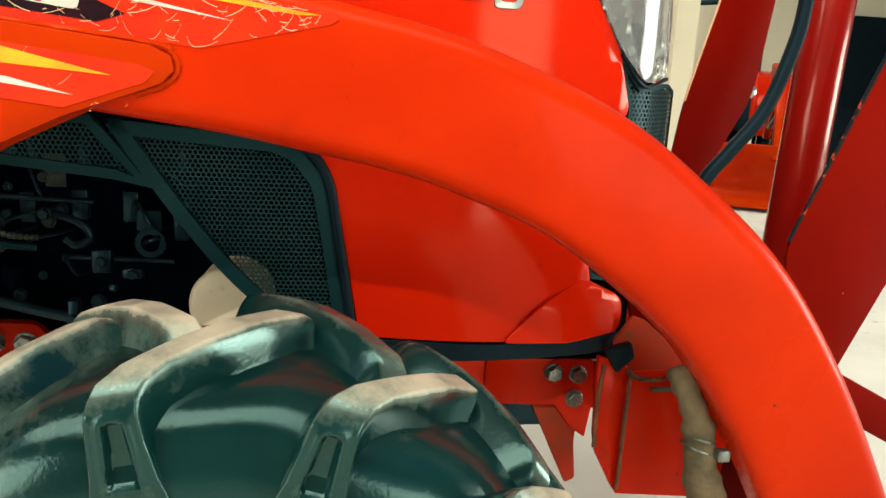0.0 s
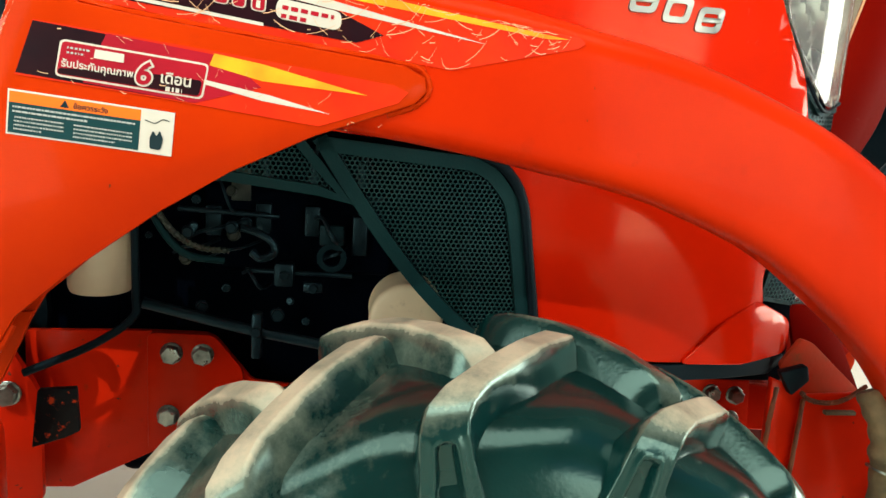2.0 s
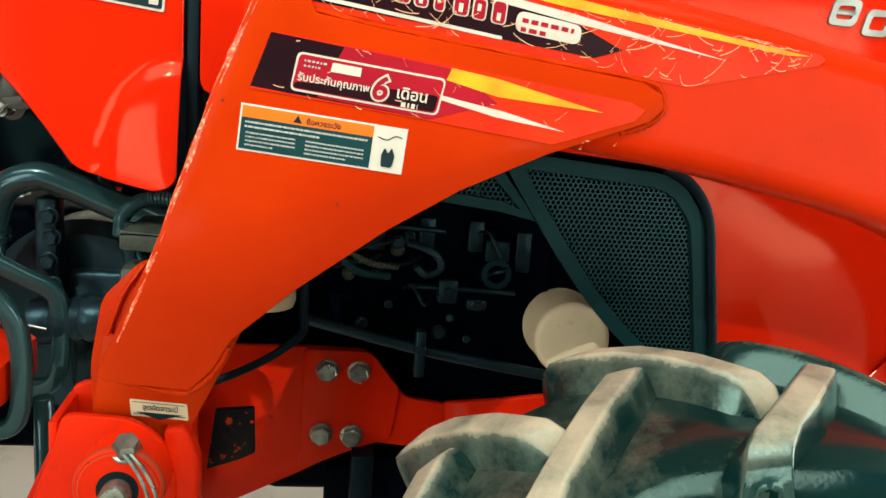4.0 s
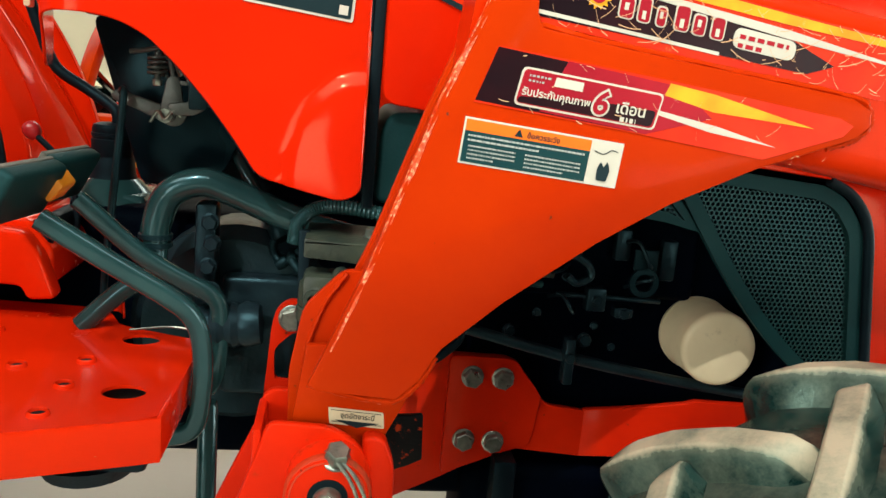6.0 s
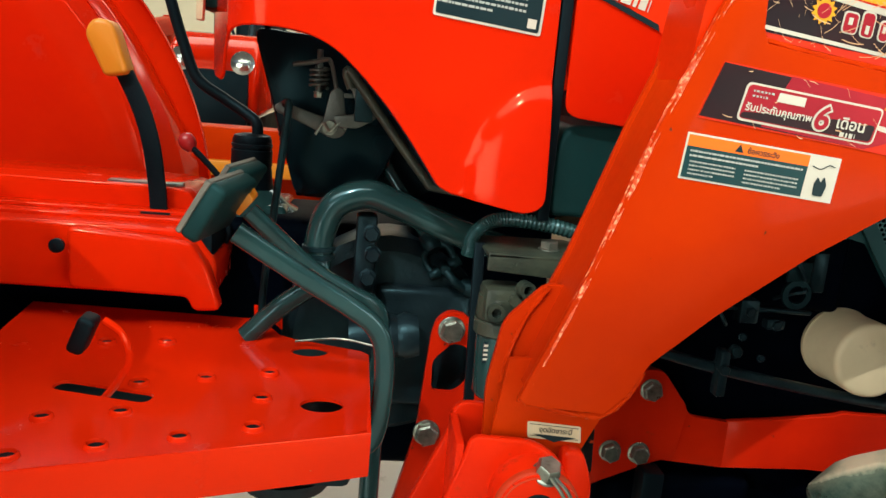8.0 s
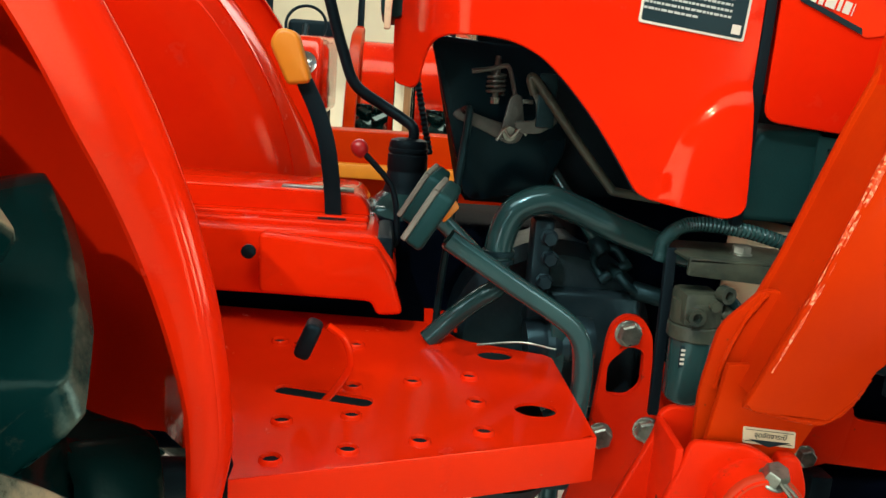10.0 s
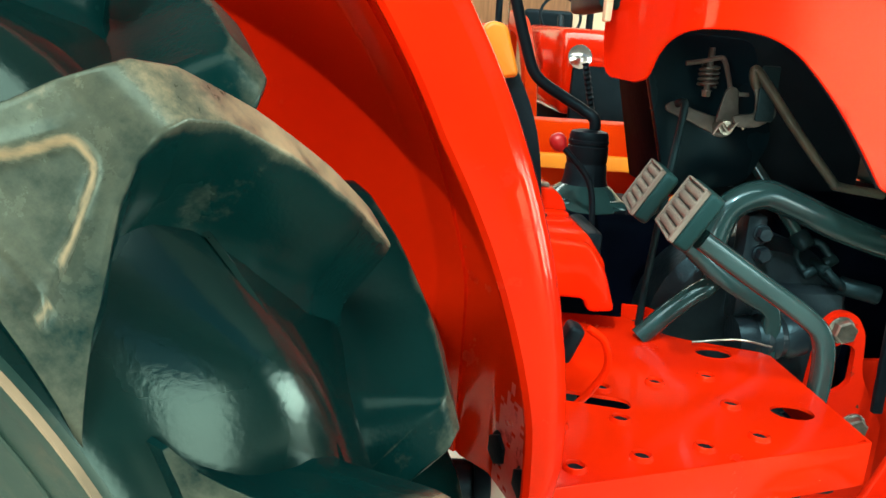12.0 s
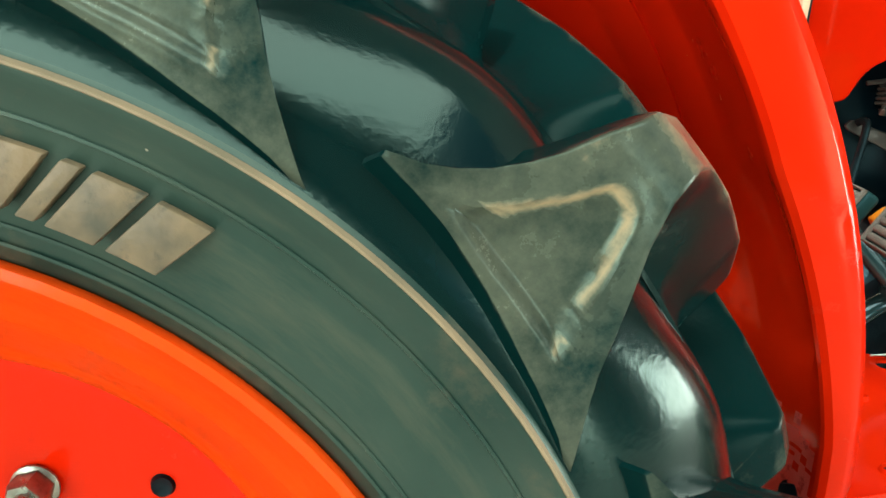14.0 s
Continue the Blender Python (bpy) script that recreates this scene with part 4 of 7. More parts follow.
nose = rounded([(0.384, 1.146), (0.43, 1.098), (0.50, 1.108), (0.575, 1.095), (0.58, 0.98), (0.55, 0.84), (0.50, 0.765), (0.362, 0.80), (0.40, 0.95), (0.41, 1.065)], 0.008, 2)
nose_y = lambda x, z: hood_y(x, z) + 0.006
ng, ni = frame_ring(nose, 0.006, nose_y, GREY, tractor, "nose_grille", "black perforated grille below the headlight")
screen_part(ni, lambda x, z: nose_y(x, z) + 0.006, 0.008, SCREEN, ng, "perforated black screen")
part("grille_backing", panel([(0.37, 1.13), (0.50, 1.10), (0.585, 1.09), (0.59, 0.98), (0.55, 0.80), (0.37, 0.79)], lambda x, z: nose_y(x, z) + 0.016, 0.004, 0.03), BLACK, tractor, "black backing of the nose grille")
part("radiator", box(0.30, 0.46, 1.08, 1.5, 0.64, 1.2, 0.01), ENGINE, tractor, "dark radiator behind the nose grille")


# chrome model badge: plain rounded figures, no lettering
def badge_ring(cx, cz, w, h, bar, slant, mid):
    outer = rounded([(cx - w / 2 - slant, cz - h / 2), (cx + w / 2 - slant, cz - h / 2), (cx + w / 2 + slant, cz + h / 2), (cx - w / 2 + slant, cz + h / 2)], h * 0.28, 4)
    bm = bmesh.new()
    rings = []
    n = len(outer)
    for k, dy in ((1.0, 0.0), (0.96, -0.003), (1 - 2 * bar / w, -0.003), (1 - 2 * bar / w - 0.04, 0.0)):
        rings.append([bm.verts.new((cx + (x - cx) * k, hood_y(x, z) + dy - 0.0006, cz + (z - cz) * (k if k > 0.9 else 1 - 2 * bar / h))) for x, z in outer])
    for a, b in zip(rings, rings[1:]):
        for i in range(n):
            bm.faces.new((a[i], a[(i + 1) % n], b[(i + 1) % n], b[i]))
    if mid:
        bm2 = plate([(cx - w * 0.4, cz - bar * 0.4), (cx + w * 0.4, cz - bar * 0.4), (cx + w * 0.4, cz + bar * 0.4), (cx - w * 0.4, cz + bar * 0.4)], hood_y(cx, cz) - 0.0036, hood_y(cx, cz), 0.001)
        join(bm, bm2)
    return bm


badge = part("model_badge", badge_ring(0.198, 1.216, 0.042, 0.036, 0.009, 0.004, True), BADGE, tractor, "chrome figure badge on the bonnet")
for k, mid in ((1, False), (2, True)):
    part("badge_figure", badge_ring(0.198 - 0.050 * k, 1.216 + 0.010 * k, 0.042, 0.036, 0.009, 0.004, mid), BADGE, badge)

# cowl beside the steering column
COWL = rounded([(-0.757, 1.46), (-0.757, 0.955), (-0.780, 0.943), (-0.870, 0.958), (-0.888, 0.966), (-0.918, 1.009), (-0.952, 1.053), (-0.988, 1.092), (-1.022, 1.122), (-1.055, 1.137), (-1.090, 1.142), (-1.150, 1.141),
                (-1.200, 1.118), (-1.224, 1.078), (-1.250, 1.072), (-1.335, 1.076), (-1.350, 1.12), (-1.360, 1.46)], [0, 0.02, 0.02, 0, 0.008, 0.03, 0.03, 0.03, 0.03, 0.03, 0.03, 0.03, 0.03, 0.01, 0.01, 0.02, 0.02, 0])


def cowl_y(x, z):
    y = 0.976
    u = math.hypot((x + 0.765) / 0.092, (z - 0.945) / 0.155)
    if u < 1 and x < -0.757:
        y -= 0.036 * (1 - u) ** 0.5
    if z > 1.2:
        y += 0.35 * (z - 1.2) ** 2
    return y


def wrap(bm):
    """Bends the cowl's rear end round the corner to the dash; x counts along the sheet."""
    for v in bm.verts:
        u = -1.10 - v.co.x
        if u > 0:
            dy, a = v.co.y - 0.976, min(u / 0.06, radians(75))
            rest = max(0.0, u - 0.06 * radians(75))
            n = Vector((math.sin(a), math.cos(a)))
            x = -1.10 - 0.06 * math.sin(a) - rest * math.cos(radians(75)) + n.x * dy
            y = 1.036 - 0.06 * math.cos(a) + rest * math.sin(radians(75)) + n.y * dy
            v.co.x, v.co.y = x, y
    return bm


part("cowl", wrap(panel(COWL, cowl_y, 0.004, 0.009)), RED, tractor, "red dash cowl with an arched cut-out and a bulge")
arch = [(-0.888, 0.968), (-0.918, 1.011), (-0.952, 1.055), (-0.988, 1.094), (-1.022, 1.124), (-1.055, 1.139), (-1.090, 1.144)]
part("edge_strip", tube([(x, cowl_y(x, z) + 0.005, z) for x, z in arch], 0.0035, 8), BLACK, tractor, "black rubber edging of the cut-out")
part("dash_end", plate(rounded([(-1.222, 1.165), (-1.19, 1.165), (-1.19, 1.40), (-1.232, 1.40)], 0.01), 1.15, 1.35, 0.006), GREY, tractor, "grey end of the dash panel")
part("dash_strip", plate(rounded([(-1.217, 1.148), (-1.208, 1.148), (-1.206, 1.21), (-1.217, 1.21)], 0.003), 1.128, 1.146, 0.002), CREAM, tractor, "narrow cream strip on the dash")
part("seam_strip", plate([(-0.755, 0.93), (-0.740, 0.93), (-0.738, 1.47), (-0.753, 1.47)], 0.982, 1.02, 0.003), BLACK, tractor, "black rubber seam between cowl and bonnet")
part("grey_box", plate(rounded([(-0.738, 0.935), (-0.65, 0.935), (-0.64, 1.058), (-0.722, 1.055), (-0.736, 1.03)], 0.012), 1.0, 1.3, 0.008, 3), GREY, tractor, "grey plastic box under the bonnet")
plate_label = part("instruction_plate", plate(rounded([(-0.912, 1.172), (-0.779, 1.158), (-0.772, 1.262), (-0.905, 1.276)], 0.004), 0.9735, 0.9765, 0.0006, 1), WHITE, tractor, "dark blue instruction plate with pale border and small print")
part("field", plate(rounded([(-0.909, 1.175), (-0.782, 1.1615), (-0.776, 1.259), (-0.902, 1.2725)], 0.003), 0.9728, 0.974, 0.0002, 1), INK, plate_label, "dark blue field")
part("print", bars(-0.900, 1.264, 0.108, 0.078, 11, 0.9724, 6, 3, 0.40, 0.0012, True, (0.02, 0.07)), PALE, plate_label, "white rows of small print")
part("stamp", plate([(-0.797, 1.167), (-0.786, 1.166), (-0.785, 1.177), (-0.796, 1.178)], 0.9722, 0.9735, 0), WHITE, plate_label)
swoosh = part("side_decal", plate([(-0.715, 1.23), (-0.625, 1.175), (-0.60, 1.18), (-0.60, 1.24)], 0.9765, 0.978, 0), SCARLET, tractor, "red, black and white decal on the bonnet")
part("print", bars(-0.70, 1.228, 0.09, 0.016, 1, 0.9758, 14, 9, 0.9, 0.003), WHITE, swoosh)
part("stripe", plate([(-0.715, 1.212), (-0.712, 1.217), (-0.632, 1.186), (-0.63, 1.178)], 0.9755, 0.977, 0), INK, swoosh)

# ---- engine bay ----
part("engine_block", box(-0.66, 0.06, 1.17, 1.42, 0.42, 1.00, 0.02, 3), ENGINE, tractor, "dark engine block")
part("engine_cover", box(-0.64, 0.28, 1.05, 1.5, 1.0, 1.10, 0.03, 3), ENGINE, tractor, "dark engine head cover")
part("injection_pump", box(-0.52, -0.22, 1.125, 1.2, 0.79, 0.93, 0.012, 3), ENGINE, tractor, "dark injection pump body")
rnd = random.Random(5)
for k in range(4):
    x = -0.50 + k * 0.075
    part("delivery_valve", lathe([(0, 0), (0.010, 0), (0.010, 0.022), (0.007, 0.026), (0.007, 0.05), (0, 0.05)], (x, 1.15, 0.925), (0, -0.3, 1), 12), FITTING, tractor, "grey injection pump fitting")
    part("fuel_pipe", tube([(x, 1.14, 0.975), (x + 0.01, 1.13, 1.01), (x + 0.05, 1.15, 1.03), (x + 0.09, 1.18, 1.035)], 0.0035, 8), FITTING, tractor)
    part("bracket", box(x - 0.012, x + 0.012, 1.110, 1.14, 0.835 + rnd.uniform(-0.01, 0.03), 0.875 + rnd.uniform(0, 0.03), 0.003), FITTING, tractor, "small grey engine bracket")
ring = lathe([(0.014, -0.003), (0.023, -0.003), (0.023, 0.003), (0.014, 0.003), (0.014, -0.003)], (-0.318, 1.093, 0.826), (0, 1, 0), 24)
join(ring, box(-0.338, -0.300, 1.09, 1.096, 0.845, 0.878, 0.003))
part("lifting_eye", ring, CASTING, tractor, "grey lifting eye bracket")
part("throttle_rod", rod((-0.55, 1.095, 0.893), (-0.40, 1.095, 0.887), 0.004), FITTING, tractor, "thin grey control rod")
part("throttle_rod", rod((-0.45, 1.10, 0.800), (-0.285, 1.10, 0.796), 0.004), FITTING, tractor, "thin grey control rod")
part("lever_block", box(-0.405, -0.375, 1.085, 1.11, 0.778, 0.815, 0.004), FITTING, tractor, "grey lever block with bolt")
part("bolt", hexbolt((-0.39, 1.086, 0.797), 0.007, 0.006), FITTING, tractor)
part("lever_block", box(-0.36, -0.33, 1.085, 1.105, 0.770, 0.786, 0.004), FITTING, tractor, "grey lever block with bolt")
part("bolt", hexbolt((-0.345, 1.086, 0.778), 0.007, 0.006), FITTING, tractor)
part("hook", tube([(-0.455, 1.09, 0.868), (-0.430, 1.085, 0.862), (-0.410, 1.085, 0.850), (-0.405, 1.085, 0.832), (-0.425, 1.085, 0.822), (-0.44, 1.085, 0.832)], 0.006, 8), FITTING, tractor, "bent grey linkage hook")
part("bolt", hexbolt((-0.47, 1.09, 0.868), 0.008, 0.008), FITTING, tractor)
part("bolt", hexbolt((-0.535, 1.095, 0.858), 0.008, 0.008), FITTING, tractor)
part("wiring", tube([(-0.60, 1.07, 0.93), (-0.565, 1.06, 0.865), (-0.53, 1.06, 0.83), (-0.48, 1.08, 0.818)], 0.006, 8), GREY, tractor, "ribbed grey wiring sleeve")
part("lower_pipe", tube([(-0.60, 1.09, 0.745), (-0.40, 1.085, 0.700), (-0.15, 1.10, 0.655), (0.05, 1.12, 0.63)], 0.009, 10), FITTING, tractor, "dark lower pipe along the engine")
clip = box(-0.435, -0.420, 1.062, 1.085, 0.668, 0.74, 0.003)
join(clip, rod((-0.428, 1.055, 0.712), (-0.428, 1.09, 0.712), 0.008))
part("pipe_clip", clip, FITTING, tractor, "grey pipe clip")
rnd = random.Random(11)
for k in range(15):
    x, z = rnd.uniform(-0.60, -0.31), rnd.uniform(0.72, 0.96)
    s = rnd.uniform(0.004, 0.009)
    bm = hexbolt((x, 1.115 - rnd.uniform(0, 0.02), z), s, s * 0.9, (rnd.uniform(-0.3, 0.3), -1, rnd.uniform(-0.2, 0.4)), rnd.random())
    part("bolt", bm, FITTING if k % 4 else OLIVE, tractor)
for k in range(9):
    x, z = rnd.uniform(-0.58, -0.30), rnd.uniform(0.78, 0.95)
    dx, dz = rnd.uniform(0.03, 0.10), rnd.uniform(-0.04, 0.03)
    part("fuel_pipe", tube([(x, 1.12, z), (x + dx * 0.3, 1.09, z + dz * 0.2 + 0.012), (x + dx * 0.7, 1.085, z + dz), (x + dx, 1.12, z + dz * 1.2)], rnd.uniform(0.002, 0.0035), 7), FITTING, tractor)
part("wiring", sweep(spline([(-0.60, 1.06, 0.955), (-0.575, 1.05, 0.905), (-0.545, 1.045, 0.865), (-0.51, 1.045, 0.845), (-0.47, 1.06, 0.838)], 16), circle(0.0045, 8), True, (0, 1, 0), lambda t: 1 + 0.22 * math.sin(t * 260)), OLIVE, tractor, "pale ribbed wiring sleeve")
part("engine_tag", box(-0.475, -0.445, 1.118, 1.121, 0.905, 0.955, 0.002), OLIVE, tractor, "dull brown metal tag")
# oil filter
fa = Vector((-0.07, -1.0, 0.06)).normalized()
fb = Vector((-0.2005, 1.052, 0.739)) - fa * 0.112
part("oil_filter", lathe([(0, 0), (0.053, 0), (0.060, 0.006), (0.061, 0.014), (0.058, 0.018), (0.058, 0.102), (0.0568, 0.107), (0.0535, 0.1105), (0.048, 0.112), (0.03, 0.1125), (0, 0.1125)], fb, fa, 40), CREAM, tractor, "cream oil filter canister")
part("filter_seat", lathe([(0, -0.05), (0.055, -0.05), (0.055, 0.0), (0, 0.0)], fb, fa, 28), ENGINE, tractor, "dark filter seat")
part("air_filter", lathe([(0, 0), (0.043, 0), (0.046, 0.008), (0.046, 0.15), (0, 0.15)], (-0.660, 1.085, 0.766), (0, 0, 1), 28), CREAM, tractor, "white plastic canister beside the engine")
part("hose", tube([(-0.602, 1.05, 0.88), (-0.600, 1.045, 0.77), (-0.604, 1.04, 0.735), (-0.66, 1.03, 0.695), (-0.75, 1.02, 0.655)], 0.006, 10), BLACK, tractor, "black rubber hose")
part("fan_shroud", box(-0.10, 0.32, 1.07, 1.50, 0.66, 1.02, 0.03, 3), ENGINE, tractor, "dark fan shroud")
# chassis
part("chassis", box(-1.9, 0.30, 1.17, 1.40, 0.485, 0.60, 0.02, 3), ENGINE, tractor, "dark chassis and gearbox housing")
part("front_axle", box(-0.23, -0.08, 0.80, 1.75, 0.34, 0.50, 0.03, 3), ENGINE, tractor, "dark front axle housing")
part("axle_end", lathe([(0, 0), (0.09, 0), (0.11, 0.03), (0.11, 0.1), (0.09, 0.14), (0, 0.14)], (-0.155, 0.74, 0.43), (0, 1, 0), 24), CASTING, tractor, "grey axle end housing")
part("steering_rod", rod((-0.42, 0.98, 0.47), (-0.20, 0.86, 0.46), 0.016), STEEL_GREY, tractor, "grey steering rod")
part("belly_bracket", box(-0.52, -0.485, 1.08, 1.12, 0.44, 0.53, 0.004), BLACK, tractor, "black bracket under the frame")
part("sump", box(-0.56, -0.3, 1.13, 1.3, 0.30, 0.50, 0.03, 3), ENGINE, tractor, "dark sump")

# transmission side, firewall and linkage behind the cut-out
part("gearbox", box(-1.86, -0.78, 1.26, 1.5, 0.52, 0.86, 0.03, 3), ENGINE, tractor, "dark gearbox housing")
part("clutch_housing", lathe([(0, 0), (0.14, 0), (0.16, 0.02), (0.16, 0.12), (0, 0.12)], (-0.93, 1.16, 0.70), (0, 1, 0), 36), FITTING, tractor, "grey clutch housing")
part("firewall", plate(rounded([(-1.150, 1.15), (-1.115, 1.03), (-1.079, 0.906), (-0.96, 0.930), (-0.93, 1.0), (-0.98, 1.14)], 0.02), 1.195, 1.21, 0.004), GLOSS_BLACK, tractor, "black firewall plate")
part("firewall", plate(rounded([(-1.075, 1.35), (-1.075, 0.90), (-0.76, 0.90), (-0.76, 1.40)], 0.01), 1.245, 1.26, 0.003), BLACK, tractor, "black inner firewall")
part("firewall", plate([(-1.079, 0.906), (-1.069, 0.906), (-1.180, 1.38), (-1.190, 1.38)], 1.212, 1.40, 0.002), ENGINE, tractor, "black side of the dash column")
part("corrugated_tube", lathe([(0.0050 + (0.0022 if k % 2 else 0), 0.0045 * k) for k in range(34)], (-1.122, 1.49, 0.945), (-0.24, 0, 1), 10), BLACK, tractor, "black corrugated tube")
crank = plate(rounded([(-1.112, 1.040), (-1.103, 1.049), (-1.090, 1.045), (-1.052, 1.034), (-1.034, 1.030), (-1.014, 1.030), (-1.006, 1.018), (-1.014, 1.004), (-1.029, 1.001), (-1.045, 1.009), (-1.078, 1.023), (-1.107, 1.033)], 0.007), 1.152, 1.157, 0.0015)
part("bell_crank", crank, LINK, tractor, "grey steel bell crank linkage")
arm = plate(rounded([(-1.028, 1.036), (-0.996, 1.040), (-0.999, 1.065), (-1.011, 1.083), (-1.013, 1.096), (-1.004, 1.102), (-0.994, 1.098), (-0.989, 1.081), (-0.967, 1.047), (-0.967, 1.036), (-0.991, 1.021), (-1.020, 1.020)], 0.007), 1.118, 1.123, 0.0015)
part("bell_crank", arm, LINK, tractor, "grey steel crank arm, bent upwards")
part("link_plate", plate(rounded([(-1.042, 1.022), (-1.033, 1.068), (-1.024, 1.075), (-1.015, 1.070), (-1.008, 1.026)], 0.005), 1.140, 1.146, 0.0015), LINK, tractor, "grey steel link plate")
part("link_tab", box(-1.016, -0.999, 1.141, 1.145, 1.061, 1.067, 0.001), LINK, tractor)
part("pivot_pin", lathe([(0, 0), (0.010, 0), (0.010, 0.03), (0, 0.03)], (-1.031, 1.125, 1.018), (0, 1, 0), 18), ZINC, tractor, "steel pivot pin")
part("split_pin", tube([(-1.050, 1.122, 1.008), (-1.040, 1.122, 1.024), (-1.030, 1.120, 1.014), (-1.018, 1.120, 1.026), (-1.008, 1.121, 1.018)], 0.0022, 7), ZINC, tractor, "bent steel split pin")
part("link_rod", tube([(-1.096, 1.150, 1.045), (-1.092, 1.142, 1.048), (-1.090, 1.135, 1.035), (-1.100, 1.135, 0.93), (-1.112, 1.13, 0.80), (-1.116, 1.13, 0.722)], 0.0055, 9), CASTING, tractor, "thin grey link rod")
spring = [(-1.051 + 0.0125 * math.cos(k * 0.7), 1.166 + 0.0125 * math.sin(k * 0.7), 1.071 + 0.00075 * k) for k in range(40)]
part("coil_spring", tube(spring, 0.0024, 6, 2), LINK, tractor, "steel coil spring")
part("spring_bolt", rod((-1.051, 1.166, 1.058), (-1.051, 1.166, 1.125), 0.0045), LINK, tractor, "thin steel bolt through the spring")
part("spring_nut", hexbolt((-1.051, 1.166, 1.066), 0.006, 0.008, (0, 0, -1)), ZINC, tractor)
part("spring_bar", tube([(-1.088, 1.160, 1.101), (-1.062, 1.160, 1.106), (-1.042, 1.158, 1.1115), (-1.035, 1.156, 1.108), (-1.029, 1.150, 1.088), (-1.024, 1.146, 1.066)], 0.0034, 8), LINK, tractor, "bent steel bar")
part("brace_rod", tube([(-1.004, 1.109, 1.075), (-1.011, 1.109, 1.095), (-1.002, 1.107, 1.092), (-0.95, 1.095, 1.027), (-0.895, 1.079, 0.961), (-0.882, 1.077, 0.952), (-0.82, 1.075, 0.945)], 0.0065, 10), OLIVE, tractor, "dusty olive diagonal brace rod")
part("brace_plate", box(-0.998, -0.972, 1.112, 1.118, 1.03, 1.105, 0.008), CASTING, tractor)
part("steering_shaft", rod((-0.98, 1.235, 1.012), (-0.868, 1.168, 0.85), 0.010), STEEL_GREY, tractor, "grey steering shaft")
ua, ub = Vector((-0.868, 1.168, 0.850)), Vector((-0.828, 1.128, 0.790))
ud = (ub - ua).normalized()
us = ud.cross(Vector((0, 1, 0))).normalized()
fork = rod(ua - ud * 0.02, ua + ud * 0.008, 0.015, 16)
for s in (-1, 1):
    join(fork, tube([ua + us * 0.008 * s, ua + us * 0.020 * s + ud * 0.012, ua + us * 0.021 * s + ud * 0.034, ua + us * 0.019 * s + ud * 0.046], 0.0062, 10))
    join(fork, rod(ua + us * 0.027 * s + ud * 0.040, ua + us * 0.008 * s + ud * 0.040, 0.0085, 14))
part("universal_joint", fork, CASTING, tractor, "grey universal joint fork")
fork = rod(ua + ud * 0.040 + Vector((0, -0.022, 0)), ua + ud * 0.040 + Vector((0, 0.022, 0)), 0.008, 14)
join(fork, tube([ua + ud * 0.040 + Vector((0, -0.020, 0)), ua + ud * 0.058 + Vector((0.004, -0.020, 0)), ua + ud * 0.074 + Vector((0.012, -0.008, 0))], 0.0065, 10))
join(fork, tube([ua + ud * 0.040 + Vector((0, 0.020, 0)), ua + ud * 0.058 + Vector((0.004, 0.020, 0)), ua + ud * 0.074 + Vector((0.012, 0.008, 0))], 0.0065, 10))
join(fork, rod(ua + ud * 0.070 + Vector((0.010, 0, 0)), ua + ud * 0.11 + Vector((0.045, 0, 0.02)), 0.014, 16))
part("universal_joint", fork, CASTING, tractor, "grey universal joint fork")
part("big_pipe", tube([(-1.036, 1.10, 0.835), (-1.035, 1.10, 0.868), (-1.018, 1.10, 0.912), (-0.975, 1.10, 0.932), (-0.93, 1.10, 0.920), (-0.86, 1.10, 0.893), (-0.78, 1.11, 0.868), (-0.70, 1.12, 0.85)], 0.0205, 18), STEEL_GREY, tractor, "thick grey bent pipe")
part("lower_pipe", tube([(-1.034, 1.098, 0.845), (-1.032, 1.094, 0.825), (-1.036, 1.088, 0.802), (-1.060, 1.084, 0.786), (-1.090, 1.08, 0.762), (-1.130, 1.078, 0.722)], 0.0145, 14), STEEL_GREY, tractor, "grey pipe bent down to the platform")
for z in (0.848, 0.836):
    part("pipe_clamp", lathe([(0.021, 0), (0.0235, 0.001), (0.0235, 0.007), (0.021, 0.008)], (-1.036, 1.10, z), (0, 0, 1), 22), CASTING, tractor, "thin steel pipe clamp")
valve = box(-0.985, -0.955, 1.11, 1.15, 0.74, 0.90, 0.006)
for z in (0.775, 0.81, 0.845, 0.875):
    join(valve, hexbolt((-0.962 + 0.004 * math.sin(z * 90), 1.108, z), 0.010, 0.012))
part("control_valve", valve, FITTING, tractor, "grey hydraulic control valve with bolts")
part("gearbox_lid", box(-0.95, -0.80, 1.14, 1.3, 0.60, 0.79, 0.012, 3), FITTING, tractor, "grey gearbox side cover")
part("bell_housing", box(-0.90, -0.64, 1.20, 1.46, 0.55, 0.92, 0.03, 3), ENGINE, tractor, "dark bell housing")
part("clutch_cylinder", lathe([(0, 0), (0.032, 0), (0.034, 0.02), (0.030, 0.03), (0.034, 0.04), (0.030, 0.05), (0.034, 0.06), (0.03, 0.07), (0.034, 0.08), (0.03, 0.1), (0, 0.1)], (-0.985, 1.10, 0.72), (1, 0, 0.1), 22), FITTING, tractor, "ribbed grey cylinder")
part("cable", tube([(-1.06, 1.06, 0.725), (-1.0, 1.05, 0.735), (-0.95, 1.05, 0.727)], 0.0016, 7), ZINC, tractor, "thin pale cable")
part("bracket_strap", plate(rounded([(-0.822, 0.872), (-0.68, 0.862), (-0.68, 0.886), (-0.822, 0.896)], 0.003), 0.935, 0.942, 0.0015), OLIVE, tractor, "dusty grey strap bracket")
part("bracket_strap", box(-0.822, -0.66, 0.935, 1.06, 0.889, 0.893, 0.001), OLIVE, tractor, "dusty grey bracket top")
